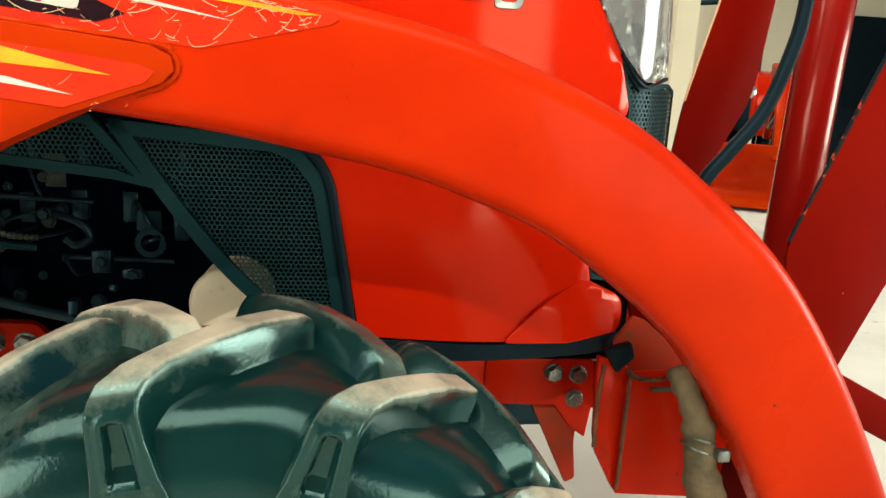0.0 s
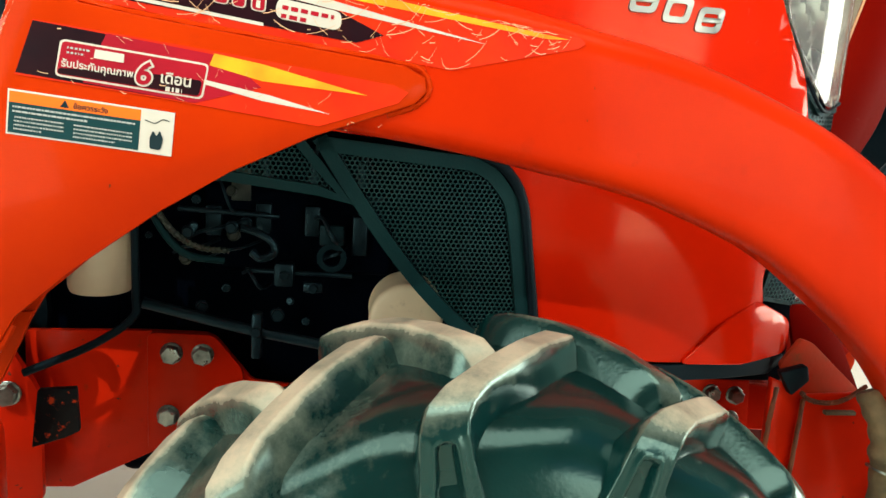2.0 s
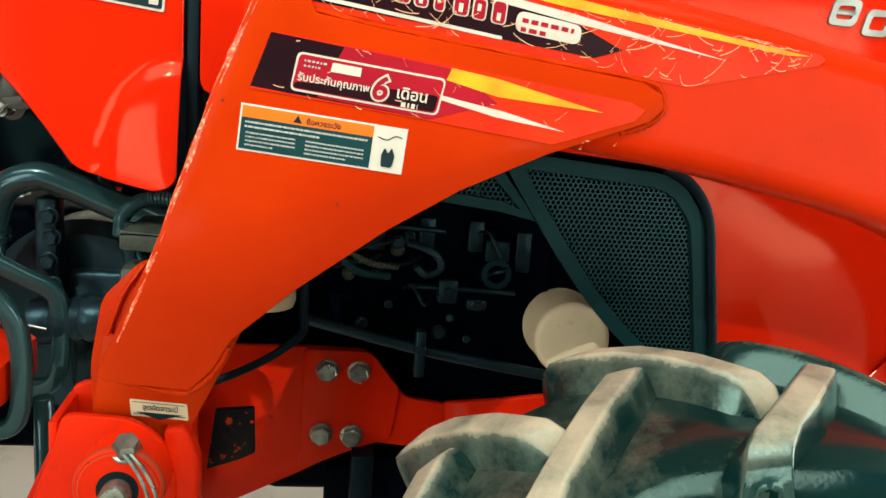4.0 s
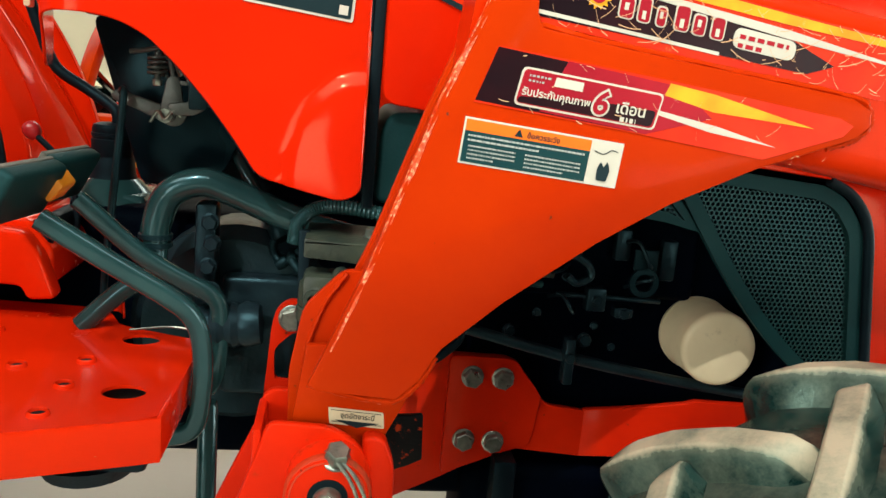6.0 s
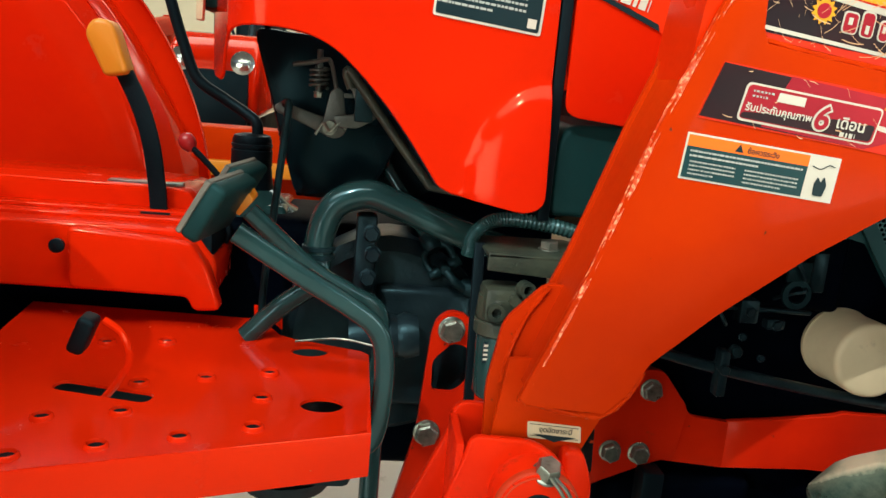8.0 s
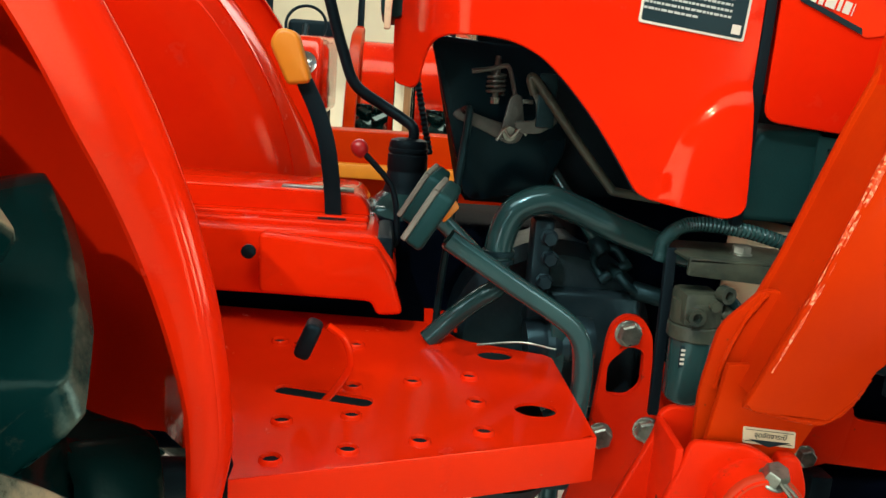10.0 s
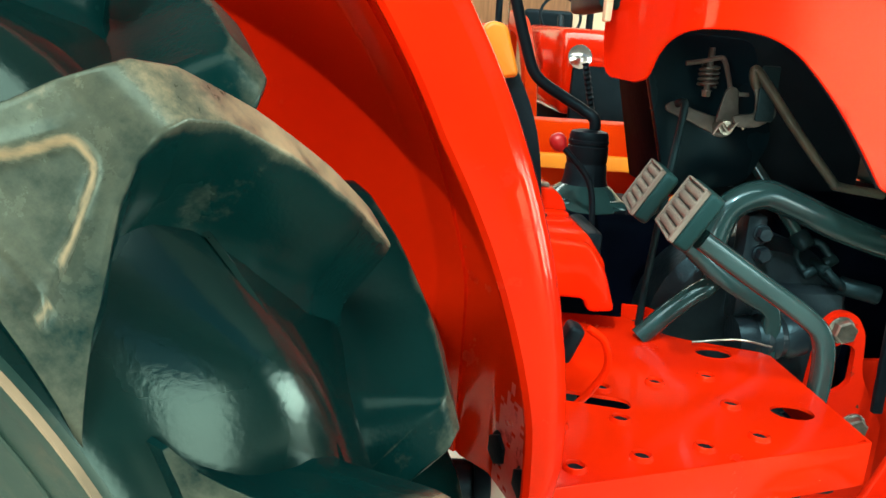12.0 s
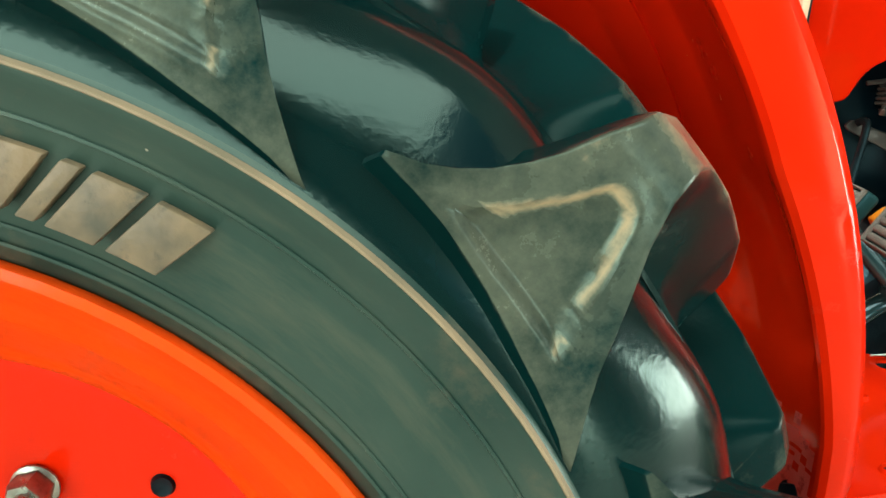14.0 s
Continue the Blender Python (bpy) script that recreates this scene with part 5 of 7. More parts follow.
part("bolt", hexbolt((-0.735, 0.985, 0.893), 0.011, 0.010, (0, 0, 1)), ZINC, tractor, "dull bolt on the bracket")
path = spline([(-0.838, 1.0, 0.875), (-0.832, 1.0, 0.905), (-0.80, 1.0, 0.926), (-0.73, 1.0, 0.922), (-0.64, 1.01, 0.90)], 40)
part("corrugated_hose", sweep(spline([path[0], path[40], path[80], path[120], path[160]], 90), circle(0.0098, 12), True, (0, 1, 0), lambda t: 1 + 0.07 * math.sin(t * 330)), STEEL_GREY, tractor, "ribbed grey hose")
part("upright_strip", plate([(-0.832, 0.895), (-0.818, 0.895), (-0.812, 0.66), (-0.826, 0.66)], 0.99, 1.0, 0.002), BLACK, tractor, "black upright strip")
# fuel filter
head = box(-0.822, -0.770, 0.93, 0.985, 0.805, 0.850, 0.008)
join(head, lathe([(0, 0), (0.011, 0), (0.011, 0.012), (0.006, 0.012), (0.006, 0.004), (0, 0.004)], (-0.808, 0.931, 0.822), (0, -1, 0), 18))
join(head, lathe([(0, 0), (0.007, 0), (0.007, 0.012), (0, 0.012)], (-0.786, 0.931, 0.838), (0, -1, 0), 14))
join(head, rod((-0.77, 0.94, 0.828), (-0.742, 0.94, 0.812), 0.009))
join(head, lathe([(0, 0), (0.030, 0), (0.032, 0.004), (0.030, 0.03), (0, 0.034)], (-0.796, 0.957, 0.806), (0, 0, 1), 24))
join(head, lathe([(0.004, 0), (0.011, 0), (0.011, 0.014), (0.006, 0.014), (0.006, 0.002)], (-0.775, 0.935, 0.852), (0.3, -1, 0), 16))
ff = part("fuel_filter", head, OLIVE, tractor, "fuel filter with cast head and grey bowl")
part("filter_ring", lathe([(0.031, 0), (0.033, 0.002), (0.033, 0.018), (0.031, 0.02)], (-0.796, 0.957, 0.786), (0, 0, 1), 26), OLIVE, ff)
part("bowl", lathe([(0, 0), (0.022, 0), (0.028, 0.008), (0.0285, 0.09), (0, 0.09)], (-0.796, 0.957, 0.70), (0, 0, 1), 28), STEEL_GREY, ff, "grey filter bowl")
part("tag", plate([(-0.818, 0.752), (-0.806, 0.752), (-0.806, 0.780), (-0.818, 0.780)], 0.934, 0.936, 0), INK, ff, "dark tag with pale print")
part("print", bars(-0.817, 0.778, 0.010, 0.024, 4, 0.9335, 0, 4, 0.5, 0.002, False), WHITE, ff)
part("elbow", tube([(-0.775, 0.95, 0.84), (-0.755, 0.945, 0.838), (-0.742, 0.945, 0.815), (-0.742, 0.945, 0.79)], 0.008, 9), CASTING, ff)

# pedals
for k, (y, px, pz) in enumerate(((0.918, -1.147, 0.936), (1.062, -1.150, 0.936))):
    dx, dz = (0.0, 0.0) if k == 0 else (-0.004, -0.022)
    arm = sweep(spline([(px + 0.022, y, pz - 0.032), (-1.045 + dx * 0.6, y + 0.004, 0.854 + dz), (-0.985 + dx * 0.5, y + 0.01, 0.817 + dz), (-0.955 + dx * 0.4, y + 0.014, 0.792 + dz * 0.6), (-0.942 + dx * 0.3, y + 0.017, 0.758), (-0.940 + dx * 0.3, y + 0.02, 0.70), (-0.95 + dx * 0.3, y + 0.02, 0.64), (-0.99, y + 0.02, 0.625)], 8),
                rounded([(-0.0125, -0.010), (0.0125, -0.010), (0.0125, 0.010), (-0.0125, 0.010)], 0.007, 3))
    pedal = part("pedal", arm, STEEL_GREY, tractor, "grey steel pedal arm with ribbed rubber pad")
    q = Matrix.Translation((px, y, pz)) @ Matrix.Rotation(radians(-10), 4, "Z") @ Matrix.Rotation(radians(-60), 4, "Y") @ Matrix.Diagonal((1.15, 1.32, 1.0, 1))
    pad = box(-0.031, 0.031, -0.044, 0.044, -0.016, 0.006, 0.006, 3)
    bmesh.ops.transform(pad, matrix=q, verts=pad.verts)
    part("pad", pad, GREY, pedal, "dusty grey ribbed rubber pad")
    for i in range(5):
        u = -0.0208 + 0.0104 * i
        rb = box(u - 0.0044, u + 0.0044, -0.037, 0.037, 0.004, 0.0105, 0.0032, 3)
        bmesh.ops.transform(rb, matrix=q, verts=rb.verts)
        part("rib", rb, PADRUB, pedal)
    for u0, u1, v0, v1 in ((-0.030, 0.030, -0.043, -0.039), (-0.030, 0.030, 0.039, 0.043), (-0.030, -0.027, -0.043, 0.043), (0.027, 0.030, -0.043, 0.043)):
        rb = box(u0, u1, v0, v1, 0.004, 0.0115, 0.0015, 1)
        bmesh.ops.transform(rb, matrix=q, verts=rb.verts)
        part("rim", rb, PADRUB, pedal)
part("pedal_lock", plate(rounded([(-1.142, 0.934), (-1.122, 0.952), (-1.110, 0.936), (-1.128, 0.915)], 0.004), 0.955, 1.005, 0.003), YELLOW, tractor, "yellow pedal lock")
part("down_pipe", rod((-0.945, 1.02, 0.64), (-0.945, 1.02, 0.16), 0.014), STEEL_GREY, tractor, "grey upright pipe under the platform")

# platform


def pierced(outline, holes, z0, z1):
    """A flat sheet in x, y with real holes through it."""
    bm = bmesh.new()
    edges = []
    for loop in [outline] + holes:
        vs = [bm.verts.new((x, y, z1)) for x, y in loop]
        edges += [bm.edges.new((vs[i - 1], vs[i])) for i in range(len(vs))]
    bmesh.ops.triangle_fill(bm, use_beauty=True, use_dissolve=False, edges=edges)
    ext = bmesh.ops.extrude_face_region(bm, geom=bm.faces[:])
    for v in ext["geom"]:
        if isinstance(v, bmesh.types.BMVert):
            v.co.z = z0
    return bm


PZ = 0.72
edge_near = [(-1.330, 0.672), (-1.318, 0.676), (-0.980, 0.783)]
deck = edge_near + [(-0.962, 0.795), (-0.958, 1.034), (-0.968, 1.046), (-1.062, 1.084), (-1.085, 1.10), (-1.105, 1.14), (-1.13, 1.17), (-1.46, 1.20), (-1.44, 0.92), (-1.395, 0.83), (-1.355, 0.775), (-1.330, 0.70)]
holes = [[(-1.038 + 0.025 * math.cos(a * math.pi / 10), 1.036 + 0.020 * math.sin(a * math.pi / 10)) for a in range(20)],
         [(-1.013 + 0.025 * math.cos(a * math.pi / 10), 0.856 + 0.020 * math.sin(a * math.pi / 10)) for a in range(20)],
         rounded([(-1.320, 0.874), (-1.205, 0.842), (-1.200, 0.870), (-1.314, 0.902)], 0.013, 4)]
BOSS = [(-1.082, 0.946), (-1.082, 0.866), (-1.082, 0.788), (-1.155, 0.921), (-1.152, 0.760), (-1.227, 0.897), (-1.225, 0.816), (-1.225, 0.735), (-1.298, 0.796), (-1.297, 0.709),
        (-1.229, 1.045), (-1.303, 1.031), (-1.333, 1.045)]
holes += [[(x + 0.008 * math.cos(a * math.pi / 6), y + 0.008 * math.sin(a * math.pi / 6)) for a in range(12)] for x, y in BOSS]
platform = part("foot_platform", pierced(deck, holes, PZ - 0.004, PZ), RED, tractor, "glossy red foot platform with oblong holes and raised grips")
for x, y in BOSS:
    part("grip_boss", lathe([(0.0125, -0.001), (0.0115, 0.003), (0.0095, 0.005), (0.0086, 0.0035), (0.0080, -0.006)], (x, y, PZ), (0, 0, 1), 20), RED, platform)
    # black plug put in each grip to stand for the shade of its hole
    part("grip_plug", lathe([(0.0081, -0.005), (0.0081, 0.0010), (0.006, 0.0), (0, 0.0)], (x, y, PZ), (0, 0, 1), 16), BLACK, platform, "black plug painting the shade inside a grip")
part("flange", sweep([Vector((x, y, PZ - 0.026)) for x, y in edge_near + [(-0.958, 0.7905)]], rounded([(-0.002, -0.026), (0.002, -0.026), (0.002, 0.026), (-0.002, 0.026)], 0.0015, 2), True, (0, 0, 1)), RED, platform, "red folded edge")
part("flange", box(-0.962, -0.957, 0.79, 1.034, PZ - 0.05, PZ, 0.001), RED, platform, "red folded edge")
part("tab", sweep(spline([(-1.13, 1.175, PZ + 0.008), (-1.10, 1.16, PZ + 0.01), (-1.085, 1.125, PZ + 0.012)], 6), [(-0.0015, -0.012), (0.0015, -0.012), (0.0015, 0.012), (-0.0015, 0.012)], True, (0, 0, 1)), RED, platform, "red upright tab")
part("platform_beam", box(-1.12, -0.975, 0.80, 1.02, 0.645, 0.668, 0.01), BLACK, tractor, "black rubber mount below the platform")
part("platform_beam", lathe([(0, 0), (0.06, 0), (0.05, -0.02), (0.012, -0.025), (0.012, -0.035), (0, -0.035)], (-1.05, 0.85, 0.648), (0, 0, 1), 24), BLACK, tractor, "black rubber mount with bolt")
part("platform_stay", box(-1.6, -1.2, 1.10, 1.16, 0.60, 0.66, 0.01), BLACK, tractor, "black beam below the platform")
part("side_lever", tube([(-1.268, 0.875, 0.70), (-1.245, 0.872, 0.730), (-1.231, 0.870, 0.760), (-1.238, 0.868, 0.790), (-1.258, 0.868, 0.806)], 0.0045, 9), RED, tractor, "thin red lever rising from the slot")
lv = box(-0.0095, 0.0095, -0.016, 0.016, -0.023, 0.021, 0.006, 3)
lv.transform(Matrix.LocRotScale((-1.279, 0.869, 0.790), Euler((0, radians(22), 0)), (1, 1, 1)))
part("lever_pad", lv, BLACK, tractor, "worn black rubber lever end")

# fenders
FC = (-2.11, 0.735)

def fender_profile(a):
    """Radius and depth of the fender's sheet at an angle: inner face, two press lines, step wall, flat rim with a rolled edge."""
    c, deg = math.cos(a), math.degrees(a)
    low = min(1.0, max(0.0, (24 - deg) / 15))
    ra = min(0.692, 0.678 / c)
    rb = min(0.720, 0.709 / c)
    rw = min(0.733 + 0.017 * low, 0.740 / c)
    rc = 0.724 + 0.026 * min(1.0, max(0.0, (24 - deg) / 19))
    ro = 0.785 - 0.0024 * max(0.0, 2 - deg)
    return [(0.38, 0.870), (0.60, 0.864), (ra - 0.004, 0.853), (ra, 0.850), (ra + 0.003, 0.845), (rb - 0.004, 0.814), (rb - 0.001, 0.817), (rb + 0.003, 0.807), (rw - 0.004, 0.777), (rw, 0.770), (rw + 0.002, 0.763),
            (rw + 0.001 + 0.009 * low, 0.735), (rw + 0.020 * low, 0.700), (rc + 0.004 + 0.009 * low, 0.660), (rc, 0.643), (rc + 0.001, 0.638), (rc + 0.006, 0.633), (0.5 * (rc + ro), 0.631), (ro - 0.012, 0.632), (ro - 0.006, 0.636), (ro - 0.002, 0.643), (ro, 0.652), (ro - 0.002, 0.662)]


def fender(flip, a0, a1, name, label):
    bm = bmesh.new()
    n = 96
    rings = []
    for i in range(n + 1):
        a = radians(a0 + (a1 - a0) * i / n)
        prof = fender_profile(a)
        front = [bm.verts.new((FC[0] + r * math.cos(a), 2.56 - y if flip else y, FC[1] + r * math.sin(a))) for r, y in prof]
        back = [bm.verts.new((FC[0] + (r + 0.003) * math.cos(a), (2.56 - y if flip else y) + (-0.003 if flip else 0.003), FC[1] + (r + 0.003) * math.sin(a))) for r, y in prof]
        rings.append(front + back[::-1])
    m = len(rings[0])
    for a, b in zip(rings, rings[1:]):
        for j in range(m):
            bm.faces.new((a[j], a[(j + 1) % m], b[(j + 1) % m], b[j]))
    bm.faces.new(rings[0][::-1])
    bm.faces.new(rings[-1])
    # the skirt ends in a slanting edge above the floor, while the flat rim runs on
    low = [f for f in bm.faces if abs(f.calc_center_median().y - 1.28) < 0.638]
    geom = list({v for f in low for v in f.verts}) + list({e for f in low for e in f.edges}) + low
    bmesh.ops.bisect_plane(bm, geom=geom, plane_co=(-1.42, 0, 0.676), plane_no=(0, 0, -1), clear_outer=True)
    return part(name, bm, RED, tractor, label, 30)


def fender_patch(a0, a1, seed):
    """A ragged patch lying on the fender's step wall, between two angles."""
    rng = random.Random(seed)
    bm = bmesh.new()
    rows, cols = 30, 12
    grid = []
    for i in range(rows + 1):
        a = radians(a0 + (a1 - a0) * i / rows)
        prof = fender_profile(a)
        line = []
        for j in range(cols + 1):
            u = 3 * j / cols
            k = min(2, int(u))
            (ra, ya), (rb, yb) = prof[10 + k], prof[11 + k]
            r, y = ra + (rb - ra) * (u - k) - 0.0006, ya + (yb - ya) * (u - k) - 0.0003
            line.append(bm.verts.new((FC[0] + r * math.cos(a), y, FC[1] + r * math.sin(a))))
        grid.append(line)
    for i in range(rows):
        for j in range(cols):
            edge = abs(2 * (j + 0.5) / cols - 1)
            reach = 0.93 - 0.55 * edge ** 3 + 0.10 * math.sin(j * 2.1)
            if i / rows < reach and rng.random() > 0.02 + 0.62 * max(0, i / rows - 0.45):
                bm.faces.new((grid[i][j], grid[i][j + 1], grid[i + 1][j + 1], grid[i + 1][j]))
    bmesh.ops.delete(bm, geom=[v for v in bm.verts if not v.link_faces], context="VERTS")
    return bm


fender(False, -15, 130, "rear_fender", "glossy red rear fender with flat flared rim")
fender(True, -15, 130, "rear_fender", "glossy red far rear fender")
part("worn_patch", fender_patch(-4.4, 4.6, 5), FADED, tractor, "pinkish patch of paint worn thin")
part("fender_bolt", hexbolt((-1.3625, 0.751, 0.716), 0.0145, 0.006, (-0.93, -0.37, 0)), BLACK, tractor, "black bolt low on the fender")
part("fender_bolt", hexbolt((-1.3450, 0.694, 0.711), 0.0145, 0.006, (-0.93, -0.37, 0)), BLACK, tractor, "black bolt low on the fender")
part("step_tube", rod((-1.62, 0.88, 0.602), (-1.36, 0.88, 0.602), 0.026), BLACK, tractor, "black tube below the fender")
part("step_tube", rod((-1.62, 0.93, 0.555), (-1.36, 0.93, 0.555), 0.014), BLACK, tractor, "thin black tube below the fender")
part("tube_collar", lathe([(0, 0), (0.030, 0), (0.032, 0.003), (0.032, 0.018), (0.030, 0.020), (0, 0.020)], (-1.374, 0.88, 0.602), (1, 0, 0), 22), BLACK, tractor, "black collar on the tube")
part("tube_cap", lathe([(0, 0), (0.028, 0), (0.030, 0.004), (0.030, 0.110), (0.026, 0.115), (0, 0.115)], (-1.354, 0.88, 0.602), (1, 0, 0), 22), WHITE, tractor, "white plastic tube end")
part("cap_band", lathe([(0.0301, 0), (0.0306, 0.001), (0.0306, 0.006), (0.0301, 0.007)], (-1.333, 0.88, 0.602), (1, 0, 0), 22), TEAL_BLUE, tractor, "teal band round the tube end")
part("rear_axle", lathe([(0, 0), (0.12, 0), (0.12, 0.4), (0.17, 0.45), (0.17, 0.6), (0, 0.6)], (-2.05, 0.70, 0.62), (0, 1, 0), 30), CASTING, tractor, "grey rear axle housing")
# console and levers
part("console", plate(rounded([(-1.95, 0.772), (-1.180, 0.765), (-1.178, 0.815), (-1.205, 0.853), (-1.215, 0.862), (-1.95, 0.866)], [0, 0.01, 0.01, 0.01, 0.006, 0], 4), 1.115, 1.37, 0.006, 3), RED, tractor, "red lever console beside the seat")
part("console_top", plate(rounded([(-1.95, 0.855), (-1.222, 0.850), (-1.224, 0.880), (-1.240, 0.903), (-1.30, 0.906), (-1.95, 0.912)], [0, 0.004, 0.01, 0.012, 0.02, 0], 4), 1.212, 1.37, 0.008, 3), RED, tractor, "raised red top of the console")
part("console_plate", plate(rounded([(-1.372, 0.862), (-1.21, 0.85), (-1.186, 0.815), (-1.166, 0.755), (-1.205, 0.752), (-1.212, 0.772), (-1.37, 0.776)], 0.010, 3), 1.085, 1.118, 0.006, 3), RED, tractor, "raised red console cover")
for z, y in ((0.869, 1.150), (0.874, 1.182)):
    part("console_ledge", plate(rounded([(-1.80, z - 0.012), (-1.226, z - 0.012), (-1.224, z), (-1.80, z + 0.002)], 0.004, 3), y, y + 0.036, 0.004, 3), RED, tractor, "red stepped ledge of the console")
# no slot is cut: a black strip paints its shade
part("slot_shade", box(-1.300, -1.258, 1.178, 1.1815, 0.862, 0.872, 0.0005), BLACK, tractor, "black strip for the shade in the lever's slot")
part("lever_gate", box(-1.36, -1.25, 1.225, 1.245, 0.9045, 0.9095, 0.001), ZINC, tractor, "pale slotted lever gate")
part("rubber_plug", lathe([(0, 0), (0.010, 0), (0.010, 0.006), (0.006, 0.008), (0, 0.008)], (-1.385, 1.09, 0.835), (0, -1, 0), 18), BLACK, tractor, "black rubber plug")
part("lever", sweep(spline([(-1.277, 1.196, 0.862), (-1.281, 1.196, 0.91), (-1.290, 1.197, 0.97), (-1.306, 1.199, 1.022), (-1.328, 1.20, 1.068)], 6), rounded([(-0.0125, -0.004), (0.0125, -0.004), (0.0125, 0.004), (-0.0125, 0.004)], 0.002, 2)), BLACK, tractor, "flat black lever")
part("lever_grip", plate(rounded([(-1.351, 1.061), (-1.317, 1.067), (-1.340, 1.138), (-1.366, 1.142), (-1.379, 1.120)], [0.008, 0.010, 0.012, 0.012, 0.012], 4), 1.178, 1.222, 0.010, 3), YELLOW, tractor, "amber plastic lever grip")
part("small_lever", tube([(-1.240, 1.22, 0.970), (-1.215, 1.22, 0.946), (-1.193, 1.22, 0.920), (-1.183, 1.22, 0.885), (-1.180, 1.22, 0.833), (-1.190, 1.225, 0.825)], 0.0048, 10), BLACK, tractor, "thin bent black lever")
part("knob", lathe([(0, 0), (0.007, 0), (0.012, 0.008), (0.013, 0.016), (0.011, 0.023), (0.006, 0.027), (0, 0.028)], (-1.237, 1.223, 0.962), (-0.5, 0, 0.86), 18), KNOB, tractor, "dark red round knob")
part("shift_lever", tube([(-1.345, 1.38, 1.32), (-1.306, 1.38, 1.185), (-1.285, 1.38, 1.12), (-1.262, 1.38, 1.066), (-1.215, 1.38, 1.035), (-1.178, 1.37, 1.014), (-1.160, 1.36, 1.000), (-1.158, 1.36, 0.975)], 0.0095, 12), BLACK, tractor, "bent black shift lever")
part("lever_boot", lathe([(0, 0), (0.046, 0), (0.040, 0.012), (0.036, 0.030), (0.0345, 0.050), (0.0335, 0.052), (0.0335, 0.056), (0.0345, 0.058), (0.0340, 0.082), (0.0325, 0.083), (0.0325, 0.086), (0.034, 0.087), (0.034, 0.092), (0.0325, 0.093), (0.0325, 0.096), (0.033, 0.098), (0.030, 0.106), (0.02, 0.109), (0, 0.109)], (-1.166, 1.36, 0.874), (0, 0, 1), 28), BLACK, tractor, "black rubber lever boot")
part("boot_skirt", lathe([(0.040, 0.012), (0.050, 0.004), (0.066, -0.012), (0.085, -0.022), (0.088, -0.030), (0, -0.03)], (-1.166, 1.36, 0.880), (0, 0, 1), 30), STEEL_GREY, tractor, "shiny grey skirt below the boot")
part("boot_base", box(-1.22, -1.10, 1.30, 1.46, 0.83, 0.872, 0.01, 3), STEEL_GREY, tractor, "grey gear lever base")
part("side_bracket", box(-1.21, -1.185, 1.12, 1.26, 0.77, 0.86, 0.008), BLACK, tractor)
FLIP = Matrix.Translation((0, 2.56, 0)) @ Matrix.Diagonal((1, -1, 1, 1))
for src, nm in ((rear_wheel, "rear_wheel"), (front_wheel, "front_wheel")):
    far = new(nm, src.data)
    far.parent = tractor
    far.matrix_basis = FLIP
    tagged(far, "orange steel wheel rim of the far side")
    for o in list(src.children):
        if o.name.split(".")[0] in ("tyre", "lug"):
            c = new(o.name.split(".")[0], o.data)
            c.parent = far
            c.matrix_basis = o.matrix_basis
settle(tractor)

# ---- loader ----
loader = thing("front_loader", (-0.5, 0.82, FLOOR), "orange front loader arm with mast, bolted to the tractor", "loader")
BY = 0.782
boom_path = spline([(-0.66, BY + 0.05, 1.172), (-0.45, BY + 0.05, 1.148), (-0.187, BY + 0.05, 1.115), (-0.05, BY + 0.05, 1.091), (0.042, BY + 0.05, 1.073), (0.128, BY + 0.05, 1.048), (0.258, BY + 0.05, 0.995), (0.364, BY + 0.05, 0.926),
                    (0.486, BY + 0.05, 0.822), (0.581, BY + 0.05, 0.694), (0.664, BY + 0.05, 0.548), (0.74, BY + 0.05, 0.39), (0.80, BY + 0.05, 0.24)], 10)
section = rounded([(-0.089, -0.05), (0.089, -0.05), (0.089, 0.05), (-0.089, 0.05)], 0.032, 6)
boom = part("boom", sweep(boom_path, section), BOOM, loader, "broad orange curved boom tube", 45)
MY = 0.774
mast_out = [(-0.600, 1.26), (-0.612, 1.255), (-0.645, 1.187), (-0.692, 1.067), (-0.743, 0.916), (-0.803, 0.772), (-0.795, 0.764), (-0.708, 0.757), (-0.684, 0.780), (-0.664, 0.816), (-0.599, 0.874), (-0.506, 0.944), (-0.430, 0.992),
            (-0.341, 1.036), (-0.262, 1.066), (-0.232, 1.078), (-0.219, 1.092), (-0.222, 1.108), (-0.245, 1.119), (-0.52, 1.150), (-0.590, 1.160), (-0.596, 1.175)]
mast = part("mast_plate", plate(mast_out, MY, MY + 0.010, 0.002), ORANGE, loader, "flat orange mast side plate, worn at the edges")
part("mast_plate", plate([(x, z) for x, z in mast_out[:16]] + [(-0.23, 1.10), (-0.59, 1.16)], 0.868, 0.878, 0.002), ORANGE, loader, "inner orange mast plate")
rear_edge = [(-0.606, 1.255), (-0.645, 1.180), (-0.692, 1.062), (-0.743, 0.912), (-0.797, 0.775)]
part("rear_plate", sweep([Vector((x + 0.008, 0.826, z)) for x, z in rear_edge], [(-0.004, -0.046), (0.004, -0.046), (0.004, 0.046), (-0.004, 0.046)], True, (0, 1, 0)), ORANGE, loader, "orange rear closing plate of the mast")
part("weld_bead", bead([(x + 0.002, MY + 0.004, z) for x, z in rear_edge], 0.0044, 2), WELD, mast, "rough painted weld bead")
part("weld_bead", bead([(-0.803, MY + 0.006, 0.770), (-0.750, MY + 0.006, 0.757), (-0.710, MY + 0.006, 0.754), (-0.684, MY + 0.006, 0.776), (-0.668, MY + 0.007, 0.806)], 0.0040, 3), ORANGE, mast, "rough painted weld bead")
